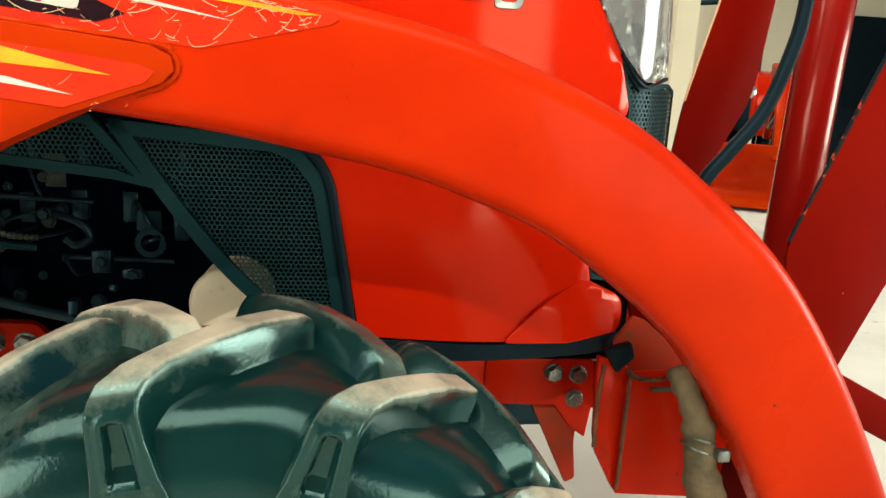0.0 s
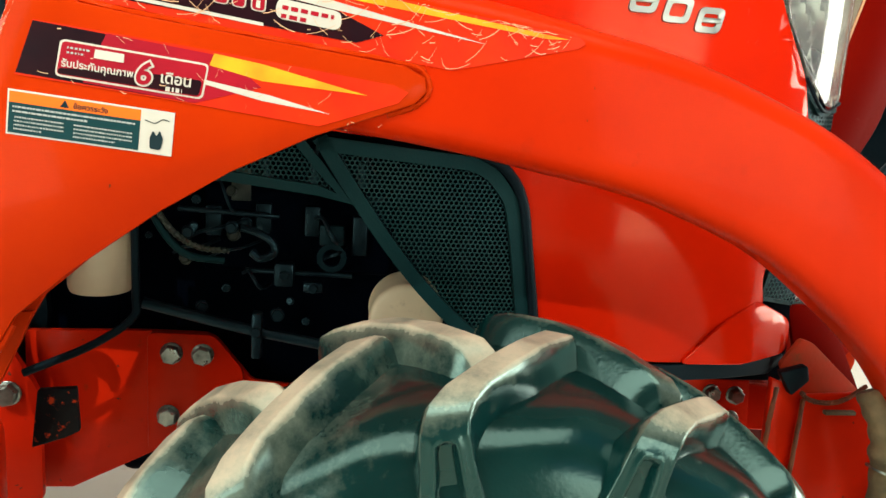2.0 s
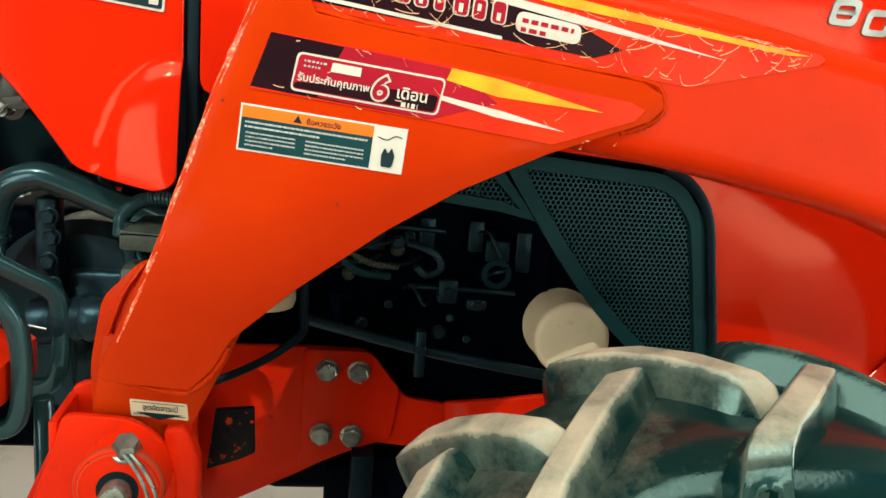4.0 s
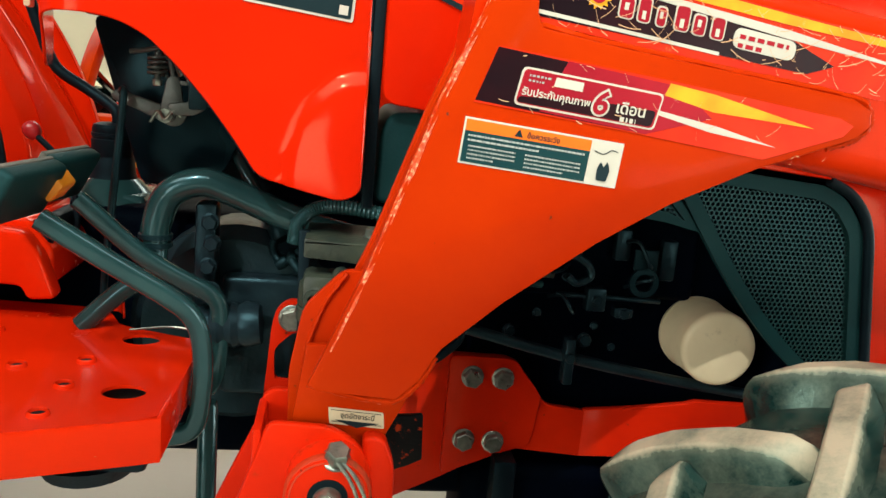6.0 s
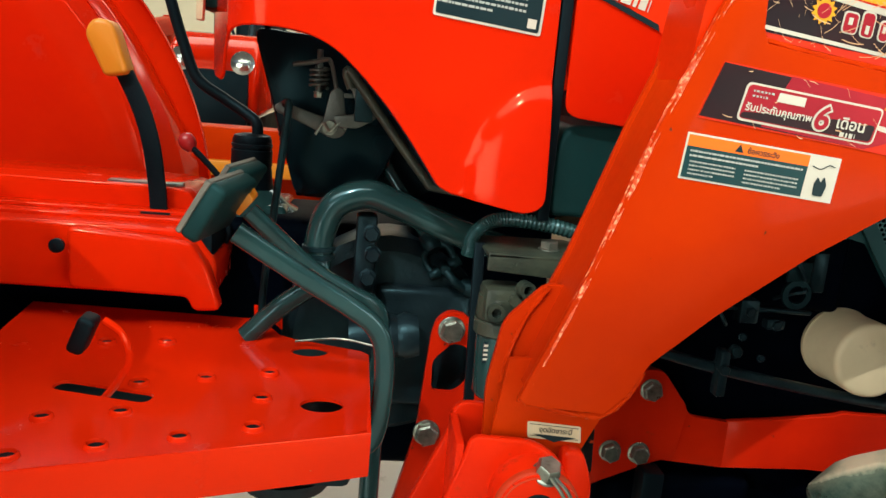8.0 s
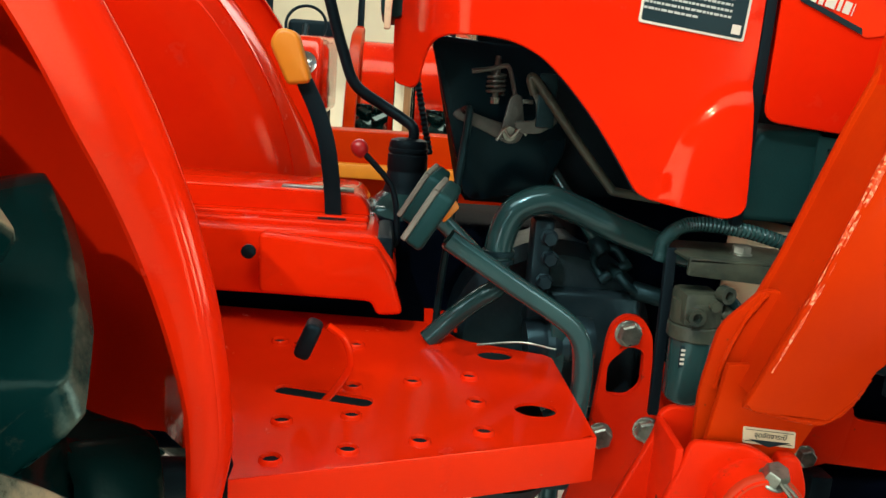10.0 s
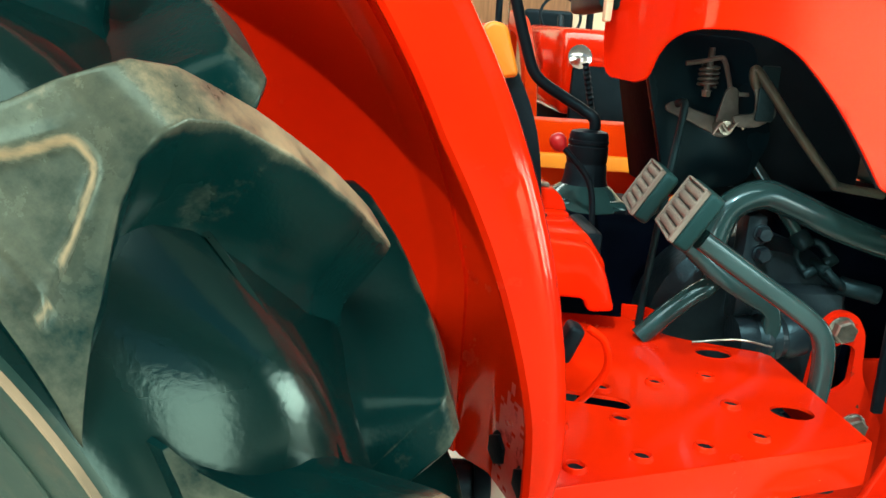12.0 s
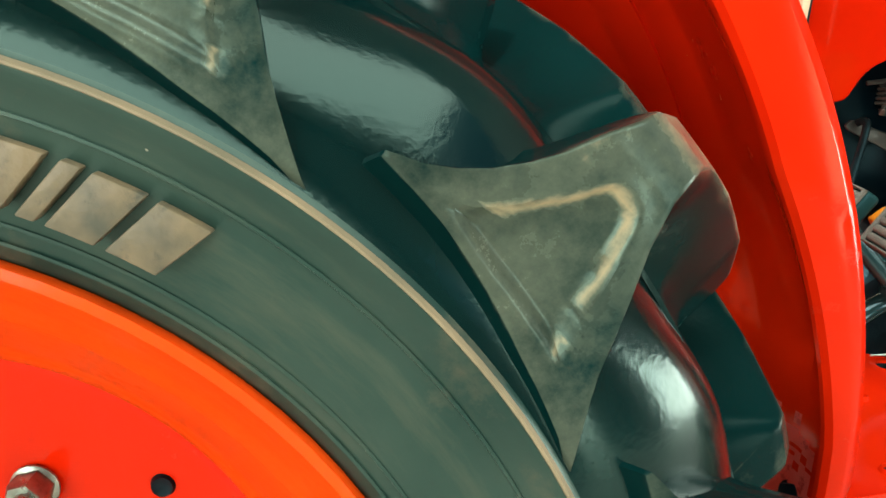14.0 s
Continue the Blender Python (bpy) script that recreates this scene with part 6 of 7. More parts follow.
part("weld_bead", bead([(-0.262, MY + 0.009, 1.064), (-0.232, MY + 0.008, 1.076), (-0.217, MY + 0.008, 1.092), (-0.221, MY + 0.008, 1.110), (-0.245, MY + 0.008, 1.121), (-0.37, MY + 0.008, 1.135), (-0.52, MY + 0.008, 1.152), (-0.592, MY + 0.008, 1.163)], 0.0040, 4), ORANGE, mast, "rough darkened weld seam")
part("weld_bead", bead([(-0.768, 0.836, 0.880), (-0.790, 0.836, 0.845), (-0.806, 0.836, 0.800), (-0.812, 0.836, 0.765)], 0.0030, 12), ORANGE, mast, "rough painted weld bead")
lower = rounded([(-0.808, 0.80), (-0.822, 0.70), (-0.80, 0.60), (-0.755, 0.60), (-0.728, 0.662), (-0.672, 0.780), (-0.66, 0.81)], [0, 0.01, 0.01, 0.01, 0.01, 0.01, 0])
part("mast_foot", plate(lower, 0.818, 0.828, 0.002), ORANGE, loader, "orange lower mast plate")
part("mast_foot", plate(rounded([(-0.770, 0.885), (-0.815, 0.838), (-0.828, 0.76), (-0.825, 0.66), (-0.74, 0.66), (-0.73, 0.88)], 0.014), 0.838, 0.848, 0.002), ORANGE, loader, "orange stiffener plate behind the mast")
# pivot bracket
cheek = rounded([(-0.853, 0.690), (-0.846, 0.716), (-0.772, 0.712), (-0.740, 0.690), (-0.724, 0.645), (-0.722, 0.55), (-0.74, 0.40), (-0.95, 0.40), (-0.89, 0.58)], [0.01, 0.012, 0.03, 0.03, 0.03, 0.02, 0, 0, 0.05])
bracket = thing("pivot_bracket", (-0.83, 0.86, 0.40), "scuffed orange loader pivot bracket bolted to the frame", "bracket")
part("cheek", plate(cheek, 0.796, 0.808, 0.004, 3), BRACKET, bracket, "orange outer cheek plate, paint worn off the edges")
part("cheek", plate(rounded([(-0.862, 0.690), (-0.858, 0.718), (-0.845, 0.726), (-0.792, 0.722), (-0.786, 0.69), (-0.74, 0.40), (-0.98, 0.40), (-0.915, 0.57)], [0.01, 0.012, 0.012, 0.01, 0.01, 0, 0, 0.05]), 0.868, 0.880, 0.004, 3), BRACKET, bracket, "orange inner cheek plate")
part("rear_web", plate([(0.80, 0.705), (0.875, 0.712), (0.875, 0.40), (0.80, 0.40)], -0.862, -0.852, 0.003, 2, "x"), BRACKET, bracket)
part("pin_boss", lathe([(0.018, 0.0), (0.044, 0.0), (0.047, 0.004), (0.047, 0.05), (0.018, 0.05)], (-0.775, 0.750, 0.652), (0, 1, 0), 32), BRACKET, bracket, "orange pin boss with worn rim")
part("worn_rim", lathe([(0.0400, -0.0006), (0.0455, 0.0012), (0.0478, 0.0045), (0.0478, 0.010), (0.047, 0.0105)], (-0.775, 0.750, 0.652), (0, 1, 0), 32), STAINED, bracket, "worn rim of the boss")
# flat black disc painting the shade of the bore
part("bore_shade", lathe([(0.0, 0.0), (0.022, 0.0), (0.022, -0.0008), (0.0, -0.0008)], (-0.775, 0.7498, 0.652), (0, 1, 0), 24), BLACK, bracket, "black disc for the shade of the bore round the pin")
part("pivot_pin", lathe([(0, 0), (0.013, 0), (0.016, 0.004), (0.016, 0.1), (0, 0.1)], (-0.775, 0.730, 0.650), (0, 1, 0), 22), ZINC, bracket, "pale steel pivot pin")
part("lock_bolt", hexbolt((-0.768, 0.760, 0.692), 0.0125, 0.016, (0.1, -0.45, 0.88)), ZINC, bracket, "zinc lock bolt")
part("lock_wire", tube([(-0.764, 0.748, 0.698), (-0.745, 0.742, 0.678), (-0.733, 0.742, 0.645), (-0.742, 0.744, 0.615)], 0.0022, 7), ZINC, bracket, "steel lock wire")
part("lock_wire", tube([(-0.768, 0.745, 0.698), (-0.751, 0.740, 0.676), (-0.741, 0.740, 0.645), (-0.748, 0.742, 0.618)], 0.0022, 7), ZINC, bracket, "steel lock wire")
part("boss_gusset", plate(rounded([(-0.74, 0.70), (-0.715, 0.70), (-0.70, 0.66), (-0.70, 0.55), (-0.73, 0.55)], 0.012), 0.80, 0.83, 0.006, 3), BRACKET, bracket)
part("scuffed_plate", plate(rounded([(-0.705, 0.660), (-0.655, 0.664), (-0.652, 0.600), (-0.672, 0.590), (-0.715, 0.575)], 0.003), 0.945, 0.955, 0.002), RUST, bracket, "black plate scratched down to red primer")
settle(bracket)
# subframe along the tractor
sub = thing("loader_subframe", (-0.2, 1.12, 0.45), "red bolted loader subframe plate along the chassis", "frame")
main = rounded([(-0.785, 0.686), (-0.60, 0.690), (-0.50, 0.688), (-0.438, 0.610), (-0.372, 0.602), (-0.372, 0.523), (-0.50, 0.535), (-0.60, 0.48), (-0.72, 0.42), (-0.785, 0.42)], [0, 0.02, 0.02, 0.01, 0, 0, 0.01, 0.01, 0, 0])
part("side_plate", plate(main, 1.122, 1.134, 0.002), BRACKET, sub, "flat red frame plate")
part("bolt_pad", plate(rounded([(-0.600, 0.690), (-0.498, 0.688), (-0.45, 0.628), (-0.46, 0.545), (-0.50, 0.532), (-0.60, 0.49)], 0.012), 1.112, 1.124, 0.002), BRACKET, sub, "red bolting pad")
arm = [(-0.376, 0.604), (-0.300, 0.620), (-0.209, 0.643), (0.0, 0.636), (0.24, 0.634), (0.46, 0.62), (0.46, 0.535), (0.24, 0.548), (-0.10, 0.552), (-0.255, 0.541), (-0.376, 0.523)]
part("front_arm", panel(arm, lambda x, z: 1.122 + (-0.042 * (x + 0.376) / 0.148 if x < -0.228 else -0.042 if x < 0.05 else -0.042 + 0.036 * min(1, (x - 0.05) / 0.2)), 0.012, 0.0494, 0.002), BRACKET, sub, "bent red forward arm of the frame")
part("front_pad", plate(rounded([(0.225, 0.552), (0.225, 0.634), (0.414, 0.634), (0.421, 0.552), (0.412, 0.486), (0.385, 0.504), (0.352, 0.550)], 0.004), 1.106, 1.118, 0.002), BRACKET, sub, "dull red bolting pad")
for x, z in ((-0.563, 0.657), (-0.515, 0.656), (-0.568, 0.552), (-0.521, 0.550)):
    part("bolt", hexbolt((x, 1.112, z), 0.0138, 0.013, turn=random.uniform(0, 1)), ZINC, sub, "zinc-plated hexagon bolt")
for x, z in ((0.345, 0.609), (0.389, 0.606), (0.386, 0.561)):
    part("bolt", hexbolt((x, 1.106, z), 0.0125, 0.012, turn=random.uniform(0, 1)), ZINC, sub, "zinc-plated hexagon bolt")
rear_mount = rounded([(-0.868, 0.740), (-0.862, 0.762), (-0.845, 0.775), (-0.820, 0.772), (-0.802, 0.745), (-0.795, 0.68), (-0.75, 0.60), (-0.75, 0.42), (-0.92, 0.42), (-0.880, 0.58)], 0.012, 3)
mount = pierced(rear_mount, [rounded([(-0.864, 0.700), (-0.836, 0.728), (-0.812, 0.722), (-0.810, 0.668), (-0.828, 0.650), (-0.862, 0.652)], 0.010, 3)], 1.078, 1.090)
bmesh.ops.transform(mount, matrix=Matrix(((1, 0, 0, 0), (0, 0, 1, 0), (0, 1, 0, 0), (0, 0, 0, 1))), verts=mount.verts)
part("mount_plate", mount, BRACKET, sub, "red rear mounting plate with rounded top and an opening")
part("bolt", hexbolt((-0.795, 1.077, 0.600), 0.0155, 0.014), ZINC, sub, "zinc-plated hexagon bolt")
part("bolt", hexbolt((-0.840, 1.077, 0.748), 0.0155, 0.014), ZINC, sub, "zinc-plated hexagon bolt")
part("bolt", hexbolt((-0.864, 1.077, 0.588), 0.0155, 0.014), ZINC, sub, "zinc-plated hexagon bolt")
settle(sub)
# front bracket behind the boom
fbk = thing("front_bracket", (0.47, 0.98, 0.40), "red welded loader front bracket, rusty at the seams", "bracket")
part("face_plate", plate([(0.428, 0.662), (0.62, 0.672), (0.60, 0.44), (0.424, 0.452)], 0.970, 0.980, 0.003), BRACKET, fbk, "broad red front plate of the bracket")
part("side_strip", plate(rounded([(0.378, 0.684), (0.432, 0.664), (0.430, 0.445), (0.420, 0.460), (0.388, 0.520), (0.382, 0.55)], 0.005), 0.982, 0.994, 0.003), BRACKET, fbk, "red side strip of the bracket")
part("dirty_gusset", plate(rounded([(0.418, 0.690), (0.448, 0.735), (0.470, 0.728), (0.575, 0.640), (0.452, 0.630)], 0.006), 1.030, 1.040, 0.003), STAINED, fbk, "red gusset stained with rust and oil")
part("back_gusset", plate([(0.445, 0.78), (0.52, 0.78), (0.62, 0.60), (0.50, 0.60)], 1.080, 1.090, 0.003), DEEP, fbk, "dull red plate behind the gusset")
part("curved_rim", bead(spline([(0.420, 0.966, 0.668), (0.436, 0.965, 0.656), (0.468, 0.965, 0.6515), (0.497, 0.966, 0.658), (0.530, 0.967, 0.680)], 6), 0.0038, 4), RUSTY, fbk, "rusty cut edge of the bracket plate")
part("tan_strip", box(0.462, 0.515, 0.958, 0.968, 0.633, 0.640, 0.002), TAN, fbk, "dirty tan strip")
part("rubber_block", plate(rounded([(0.380, 0.700), (0.424, 0.712), (0.431, 0.688), (0.404, 0.662)], 0.004), 0.965, 0.981, 0.003), BLACK, fbk, "black rubber block")
part("weld_bead", bead([(0.428, 0.970, 0.655), (0.427, 0.970, 0.59), (0.425, 0.970, 0.46)], 0.0036, 6), RUSTY, fbk, "rusty weld")
part("weld_bead", bead([(0.388, 0.982, 0.670), (0.383, 0.982, 0.60), (0.385, 0.982, 0.53)], 0.0040, 7), RUSTY, fbk, "rusty weld")
part("lower_stay", plate(rounded([(0.312, 0.548), (0.335, 0.580), (0.402, 0.560), (0.398, 0.47), (0.406, 0.40), (0.388, 0.39)], 0.006), 1.118, 1.130, 0.003), STAINED, fbk, "red lower stay, oily at the top")
part("axle_bracket", box(0.225, 0.380, 1.125, 1.20, 0.500, 0.565, 0.006), FITTING, fbk, "dark axle bracket behind the stay")
settle(fbk)
sleeve = tagged(new("hose_sleeve", mesh_of(sweep(spline([(0.452, 0.86, 0.715), (0.462, 0.848, 0.688), (0.478, 0.845, 0.650), (0.490, 0.845, 0.612), (0.499, 0.845, 0.556), (0.515, 0.845, 0.512), (0.535, 0.85, 0.44)], 10), circle(0.025, 18), True, (0, 1, 0),
                                                lambda t: 0.68 + 0.52 * t + 0.07 * math.sin(t * 19) + 0.05 * math.sin(t * 47) - 0.12 * math.exp(-((t - 0.36) / 0.05) ** 2)), "hose_sleeve", TAN)),
                "dirty tan fabric sleeve round a hydraulic hose", "hose")
for dz in (0.0, 0.017):
    ringw = lathe([(0.0235, -0.0014), (0.0255, -0.0014), (0.0255, 0.0014), (0.0235, 0.0014), (0.0235, -0.0014)], (0.488, 0.845, 0.597 + dz), (0.30, 0.10, 1), 28)
    part("clamp_wire", ringw, ZINC, sleeve, "steel clamp wire")
part("clamp_screw", box(0.505, 0.524, 0.812, 0.826, 0.588, 0.606, 0.003), ZINC, sleeve, "zinc clamp block")

# decals on mast and boom
def decal(pts, y, mat, parent, name="stripe", label=""):
    return part(name, plate(pts, y, y + 0.0008, 0), mat, parent, label)


d1 = decal([(-0.607, 1.240), (-0.609, 1.168), (-0.400, 1.140), (-0.191, 1.118), (-0.048, 1.152), (-0.040, 1.158), (-0.047, 1.164), (-0.30, 1.196)], BY - 0.0010, SCARLET, boom, "decal", "scratched red and gold arrow decal with maroon field")
decal([(-0.606, 1.222), (-0.607, 1.173), (-0.30, 1.140), (-0.27, 1.150), (-0.32, 1.172)], BY - 0.0018, NAVY, boom, "field", "maroon field")
decal([(-0.606, 1.238), (-0.606, 1.226), (-0.33, 1.188), (-0.085, 1.160), (-0.06, 1.161), (-0.30, 1.194)], BY - 0.0019, GOLD, boom)
decal([(-0.606, 1.226), (-0.606, 1.222), (-0.33, 1.174), (-0.155, 1.149), (-0.33, 1.183)], BY - 0.0020, WHITE, boom)
decal([(-0.608, 1.180), (-0.608, 1.176), (-0.40, 1.150), (-0.40, 1.1535)], BY - 0.0021, WHITE, boom)
sunw = bmesh.new()
sv = [sunw.verts.new((-0.535 + (0.014 if k % 2 else 0.010) * math.cos(k * math.pi / 12), BY - 0.0026, 1.197 + (0.014 if k % 2 else 0.010) * math.sin(k * math.pi / 12))) for k in range(24)]
sunw.faces.new(sv)
part("emblem", sunw, GOLD, boom, "plain gold sun-shaped emblem")
part("emblem_centre", plate([(-0.535 + a, 1.197 + b) for a, b in circle(0.0075, 16)], BY - 0.0034, BY - 0.0028, 0), CRIMSON, boom)
for k in range(6):
    x, z, wd, ht = -0.514 + k * 0.0200, 1.178 - 0.0024 * k, (0.017, 0.015, 0.012, 0.017, 0.015, 0.016)[k], (0.022, 0.026, 0.021, 0.027, 0.022, 0.024)[k]
    decal(rounded([(x, z), (x + wd, z - 0.0018), (x + wd + 0.0015, z + ht - 0.0018), (x + 0.0015, z + ht)], 0.005), BY - 0.0026, WHITE, boom, "word_block", "plain white-edged block of the brand mark")
    decal(rounded([(x + 0.0015, z + 0.001), (x + wd - 0.0015, z - 0.0005), (x + wd - 0.0002, z + ht - 0.0035), (x + 0.003, z + ht - 0.002)], 0.004), BY - 0.0032, CRIMSON, boom, "word_block")
    gap = 0.0 if k % 2 else 0.5
    decal([(x + wd * 0.36, z + ht * (0.12 + gap * 0.5)), (x + wd * 0.62, z + ht * (0.10 + gap * 0.5)), (x + wd * 0.66, z + ht * (0.42 + gap * 0.5)), (x + wd * 0.40, z + ht * (0.44 + gap * 0.5))], BY - 0.0038, WHITE, boom, "word_block")
decal(rounded([(-0.388, 1.160), (-0.318, 1.151), (-0.316, 1.171), (-0.386, 1.181)], 0.009), BY - 0.0026, WHITE, boom, "pill", "pale rounded tag with small print")
part("print", bars(-0.380, 1.176, 0.056, 0.018, 2, BY - 0.0030, 7, 5, 0.5, 0.003), CRIMSON, boom)
d2 = decal([(-0.633, 1.139), (-0.653, 1.082), (-0.50, 1.066), (-0.337, 1.047), (-0.250, 1.078), (-0.240, 1.090), (-0.256, 1.097), (-0.45, 1.120)], MY - 0.0010, SCARLET, mast, "decal", "maroon, red and gold warranty decal")
decal([(-0.633, 1.138), (-0.652, 1.084), (-0.47, 1.064), (-0.40, 1.085), (-0.44, 1.115)], MY - 0.0014, NAVY, mast, "field", "maroon field")
decal([(-0.56, 1.130), (-0.585, 1.078), (-0.47, 1.064), (-0.40, 1.085), (-0.44, 1.115)], MY - 0.0017, CRIMSON, mast, "field", "crimson field")
decal([(-0.455, 1.105), (-0.45, 1.1175), (-0.40, 1.110), (-0.285, 1.084), (-0.40, 1.092)], MY - 0.0018, GOLD, mast)
decal([(-0.462, 1.0850), (-0.461, 1.0895), (-0.39, 1.077), (-0.325, 1.061), (-0.40, 1.071)], MY - 0.0019, WHITE, mast)
decal(rounded([(-0.613, 1.083), (-0.462, 1.068), (-0.455, 1.106), (-0.606, 1.1215)], 0.006), MY - 0.0022, WHITE, mast, "tag", "white-framed crimson warranty tag")
decal(rounded([(-0.611, 1.085), (-0.464, 1.070), (-0.457, 1.104), (-0.604, 1.1193)], 0.005), MY - 0.0026, CRIMSON, mast, "tag_field")
decal(rounded([(-0.610, 1.0858), (-0.466, 1.0715), (-0.462, 1.088), (-0.500, 1.0915), (-0.608, 1.0915)], 0.004), MY - 0.0029, NAVY, mast, "tag_field")
part("print", bars(-0.599, 1.1155, 0.024, 0.010, 2, MY - 0.0034, 5.5, 21, 0.40, 0.0015), PALE, mast)
decal([(-0.573, 1.104), (-0.543, 1.101), (-0.542, 1.110), (-0.571, 1.113)], MY - 0.0033, WHITE, mast, "word_block")
lettering("word", "รับประกันคุณภาพ", 0.0105, -0.606, MY - 0.0034, 1.0935, WHITE, mast, 5.5)
lettering("number", "6", 0.033, -0.5325, MY - 0.0034, 1.0815, WHITE, mast, 5.5, 0.0002, 0.085, 0.15)
lettering("number", "6", 0.033, -0.5325, MY - 0.0042, 1.0815, CRIMSON, mast, 5.5, 0.0002, 0.022, 0.15)
lettering("word", "เดือน", 0.0160, -0.5065, MY - 0.0034, 1.0835, WHITE, mast, 5.5)
part("print", bars(-0.500, 1.080, 0.03, 0.006, 1, MY - 0.0034, 5.5, 8, 0.8, 0.002), WHITE, mast)
c5, s5 = math.cos(radians(5.1)), math.sin(radians(5.1))


def on_label(u, v):
    """A place on the warning label, from its upper left corner along and down."""
    return -0.660 + u * c5 - v * s5, 1.067 - u * s5 - v * c5


def label_rect(u0, v0, u1, v1, y, mat, name, label=""):
    return decal([on_label(u0, v1), on_label(u1, v1), on_label(u1, v0), on_label(u0, v0)], y, mat, mast, name, label)


label_rect(0, 0, 0.170, 0.0475, MY - 0.0010, WHITE, "warning_label", "warning label with orange header, dark field and pictogram")
label_rect(0.002, 0.002, 0.135, 0.0135, MY - 0.0016, AMBER, "header", "orange header")
label_rect(0.002, 0.0135, 0.135, 0.0455, MY - 0.0016, TEAL, "field", "dark field with rows of small print")
for u, v, wd, ht, rows, seed in ((0.006, 0.0155, 0.124, 0.0095, 2, 31), (0.008, 0.0265, 0.050, 0.0165, 4, 32), (0.068, 0.0265, 0.060, 0.0165, 4, 33)):
    x, z = on_label(u, v)
    part("print", bars(x, z, wd, ht, rows, MY - 0.0022, 5.1, seed, 0.42, 0.0007, True, (0.012, 0.05)), PALE, mast)
decal([on_label(0.053, 0.0115), on_label(0.062, 0.0115), on_label(0.0575, 0.0035)], MY - 0.0022, INK, mast, "warning_triangle")
lettering("word", "ข้อควรระวัง", 0.0078, *[(p[0], MY - 0.0022, p[1]) for p in [on_label(0.066, 0.0112)]][0], INK, mast, 5.1)
part("pictogram", plate(rounded([on_label(0.147, 0.042), on_label(0.158, 0.042), on_label(0.160, 0.030), on_label(0.156, 0.021), on_label(0.153, 0.028), on_label(0.149, 0.022), on_label(0.146, 0.030)], 0.002), MY - 0.0022, MY - 0.0015, 0), INK, mast, "dark pictogram")
part("pictogram", tube([(p[0], MY - 0.0016, p[1]) for p in (on_label(0.140, 0.012), on_label(0.150, 0.014), on_label(0.158, 0.009), on_label(0.165, 0.010))], 0.0005, 5), INK, mast)
foot_label = [(-0.780, 0.7275), (-0.717, 0.7225), (-0.715, 0.7025), (-0.778, 0.7075)]
fl = decal(rounded([(a - 0.0, b) for a, b in foot_label[::-1]], 0.002), 0.8172, LABEL, loader, "grease_label", "cream grease point label with black arrow")
for (xa, za), (xb, zb) in (((-0.777, 0.7245), (-0.7195, 0.7200)), ((-0.7755, 0.7105), (-0.7185, 0.7060))):
    part("border_line", rod((xa, 0.8170, za), (xb, 0.8170, zb), 0.0004, 5), INK, fl, "thin dark border line")
lettering("word", "จุดอัดจาระบี", 0.0084, -0.766, 0.8166, 0.7155, INK, fl, 4.5)
decal([(-0.772, 0.7125), (-0.722, 0.7085), (-0.747, 0.703)], 0.8164, INK, fl, "arrow", "black downward arrow")
far = new("boom", boom.data)
far.parent = loader
far.matrix_basis = FLIP
tagged(far, "broad orange curved boom tube of the far side")
far = new("mast_plate", mast.data)
far.parent = loader
far.matrix_basis = FLIP
d1_top, d1_low = (lambda x: 1.240 - (x + 0.607) * 0.143 if x < -0.30 else 1.196 - (x + 0.30) * 0.125), (lambda x: 1.168 - (x + 0.609) * 0.120 if x < -0.191 else 1.118 + (x + 0.191) * 0.238)
tagged(part("scratch", scratches(-0.60, -0.06, d1_top, d1_low, BY - 0.0045, 150, 3, 0.035), SCRATCH, boom, "fine bare scratches"), kind="stuff")
tagged(part("scratch", scratches(-0.63, -0.26, lambda x: 1.137 - (x + 0.633) * 0.100, lambda x: 1.080 - (x + 0.653) * 0.105, MY - 0.0048, 26, 8, 0.02), SCRATCH, mast, "fine bare scratches"), kind="stuff")
settle(loader)

# ---- front guard ahead of the bonnet ----
guard = thing("front_guard", (0.85, 1.3, FLOOR), "dull red front guard with flat uprights and a round bar", "guard")
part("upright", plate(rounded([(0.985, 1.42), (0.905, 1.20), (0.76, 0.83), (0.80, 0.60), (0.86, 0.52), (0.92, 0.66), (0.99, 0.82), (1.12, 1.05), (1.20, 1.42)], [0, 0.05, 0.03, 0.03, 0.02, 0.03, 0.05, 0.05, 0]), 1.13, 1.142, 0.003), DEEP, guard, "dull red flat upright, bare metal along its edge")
part("edge_wear", tube([(0.985, 1.134, 1.42), (0.905, 1.134, 1.20), (0.765, 1.134, 0.845)], 0.004, 7), RUST, guard)
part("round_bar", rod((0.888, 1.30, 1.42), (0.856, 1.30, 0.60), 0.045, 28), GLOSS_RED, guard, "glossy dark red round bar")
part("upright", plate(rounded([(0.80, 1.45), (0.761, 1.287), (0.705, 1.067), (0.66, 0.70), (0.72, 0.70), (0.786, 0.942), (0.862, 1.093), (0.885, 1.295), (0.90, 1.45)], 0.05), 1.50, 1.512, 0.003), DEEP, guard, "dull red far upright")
part("edge_wear", tube([(0.797, 1.503, 1.43), (0.761, 1.503, 1.287), (0.728, 1.503, 1.16), (0.707, 1.503, 1.075)], 0.003, 7), SCRATCH, guard, "bare metal along the edge")
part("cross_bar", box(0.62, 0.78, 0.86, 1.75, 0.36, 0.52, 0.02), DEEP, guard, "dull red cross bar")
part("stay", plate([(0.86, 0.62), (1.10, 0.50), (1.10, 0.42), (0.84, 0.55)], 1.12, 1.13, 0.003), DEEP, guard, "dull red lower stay")
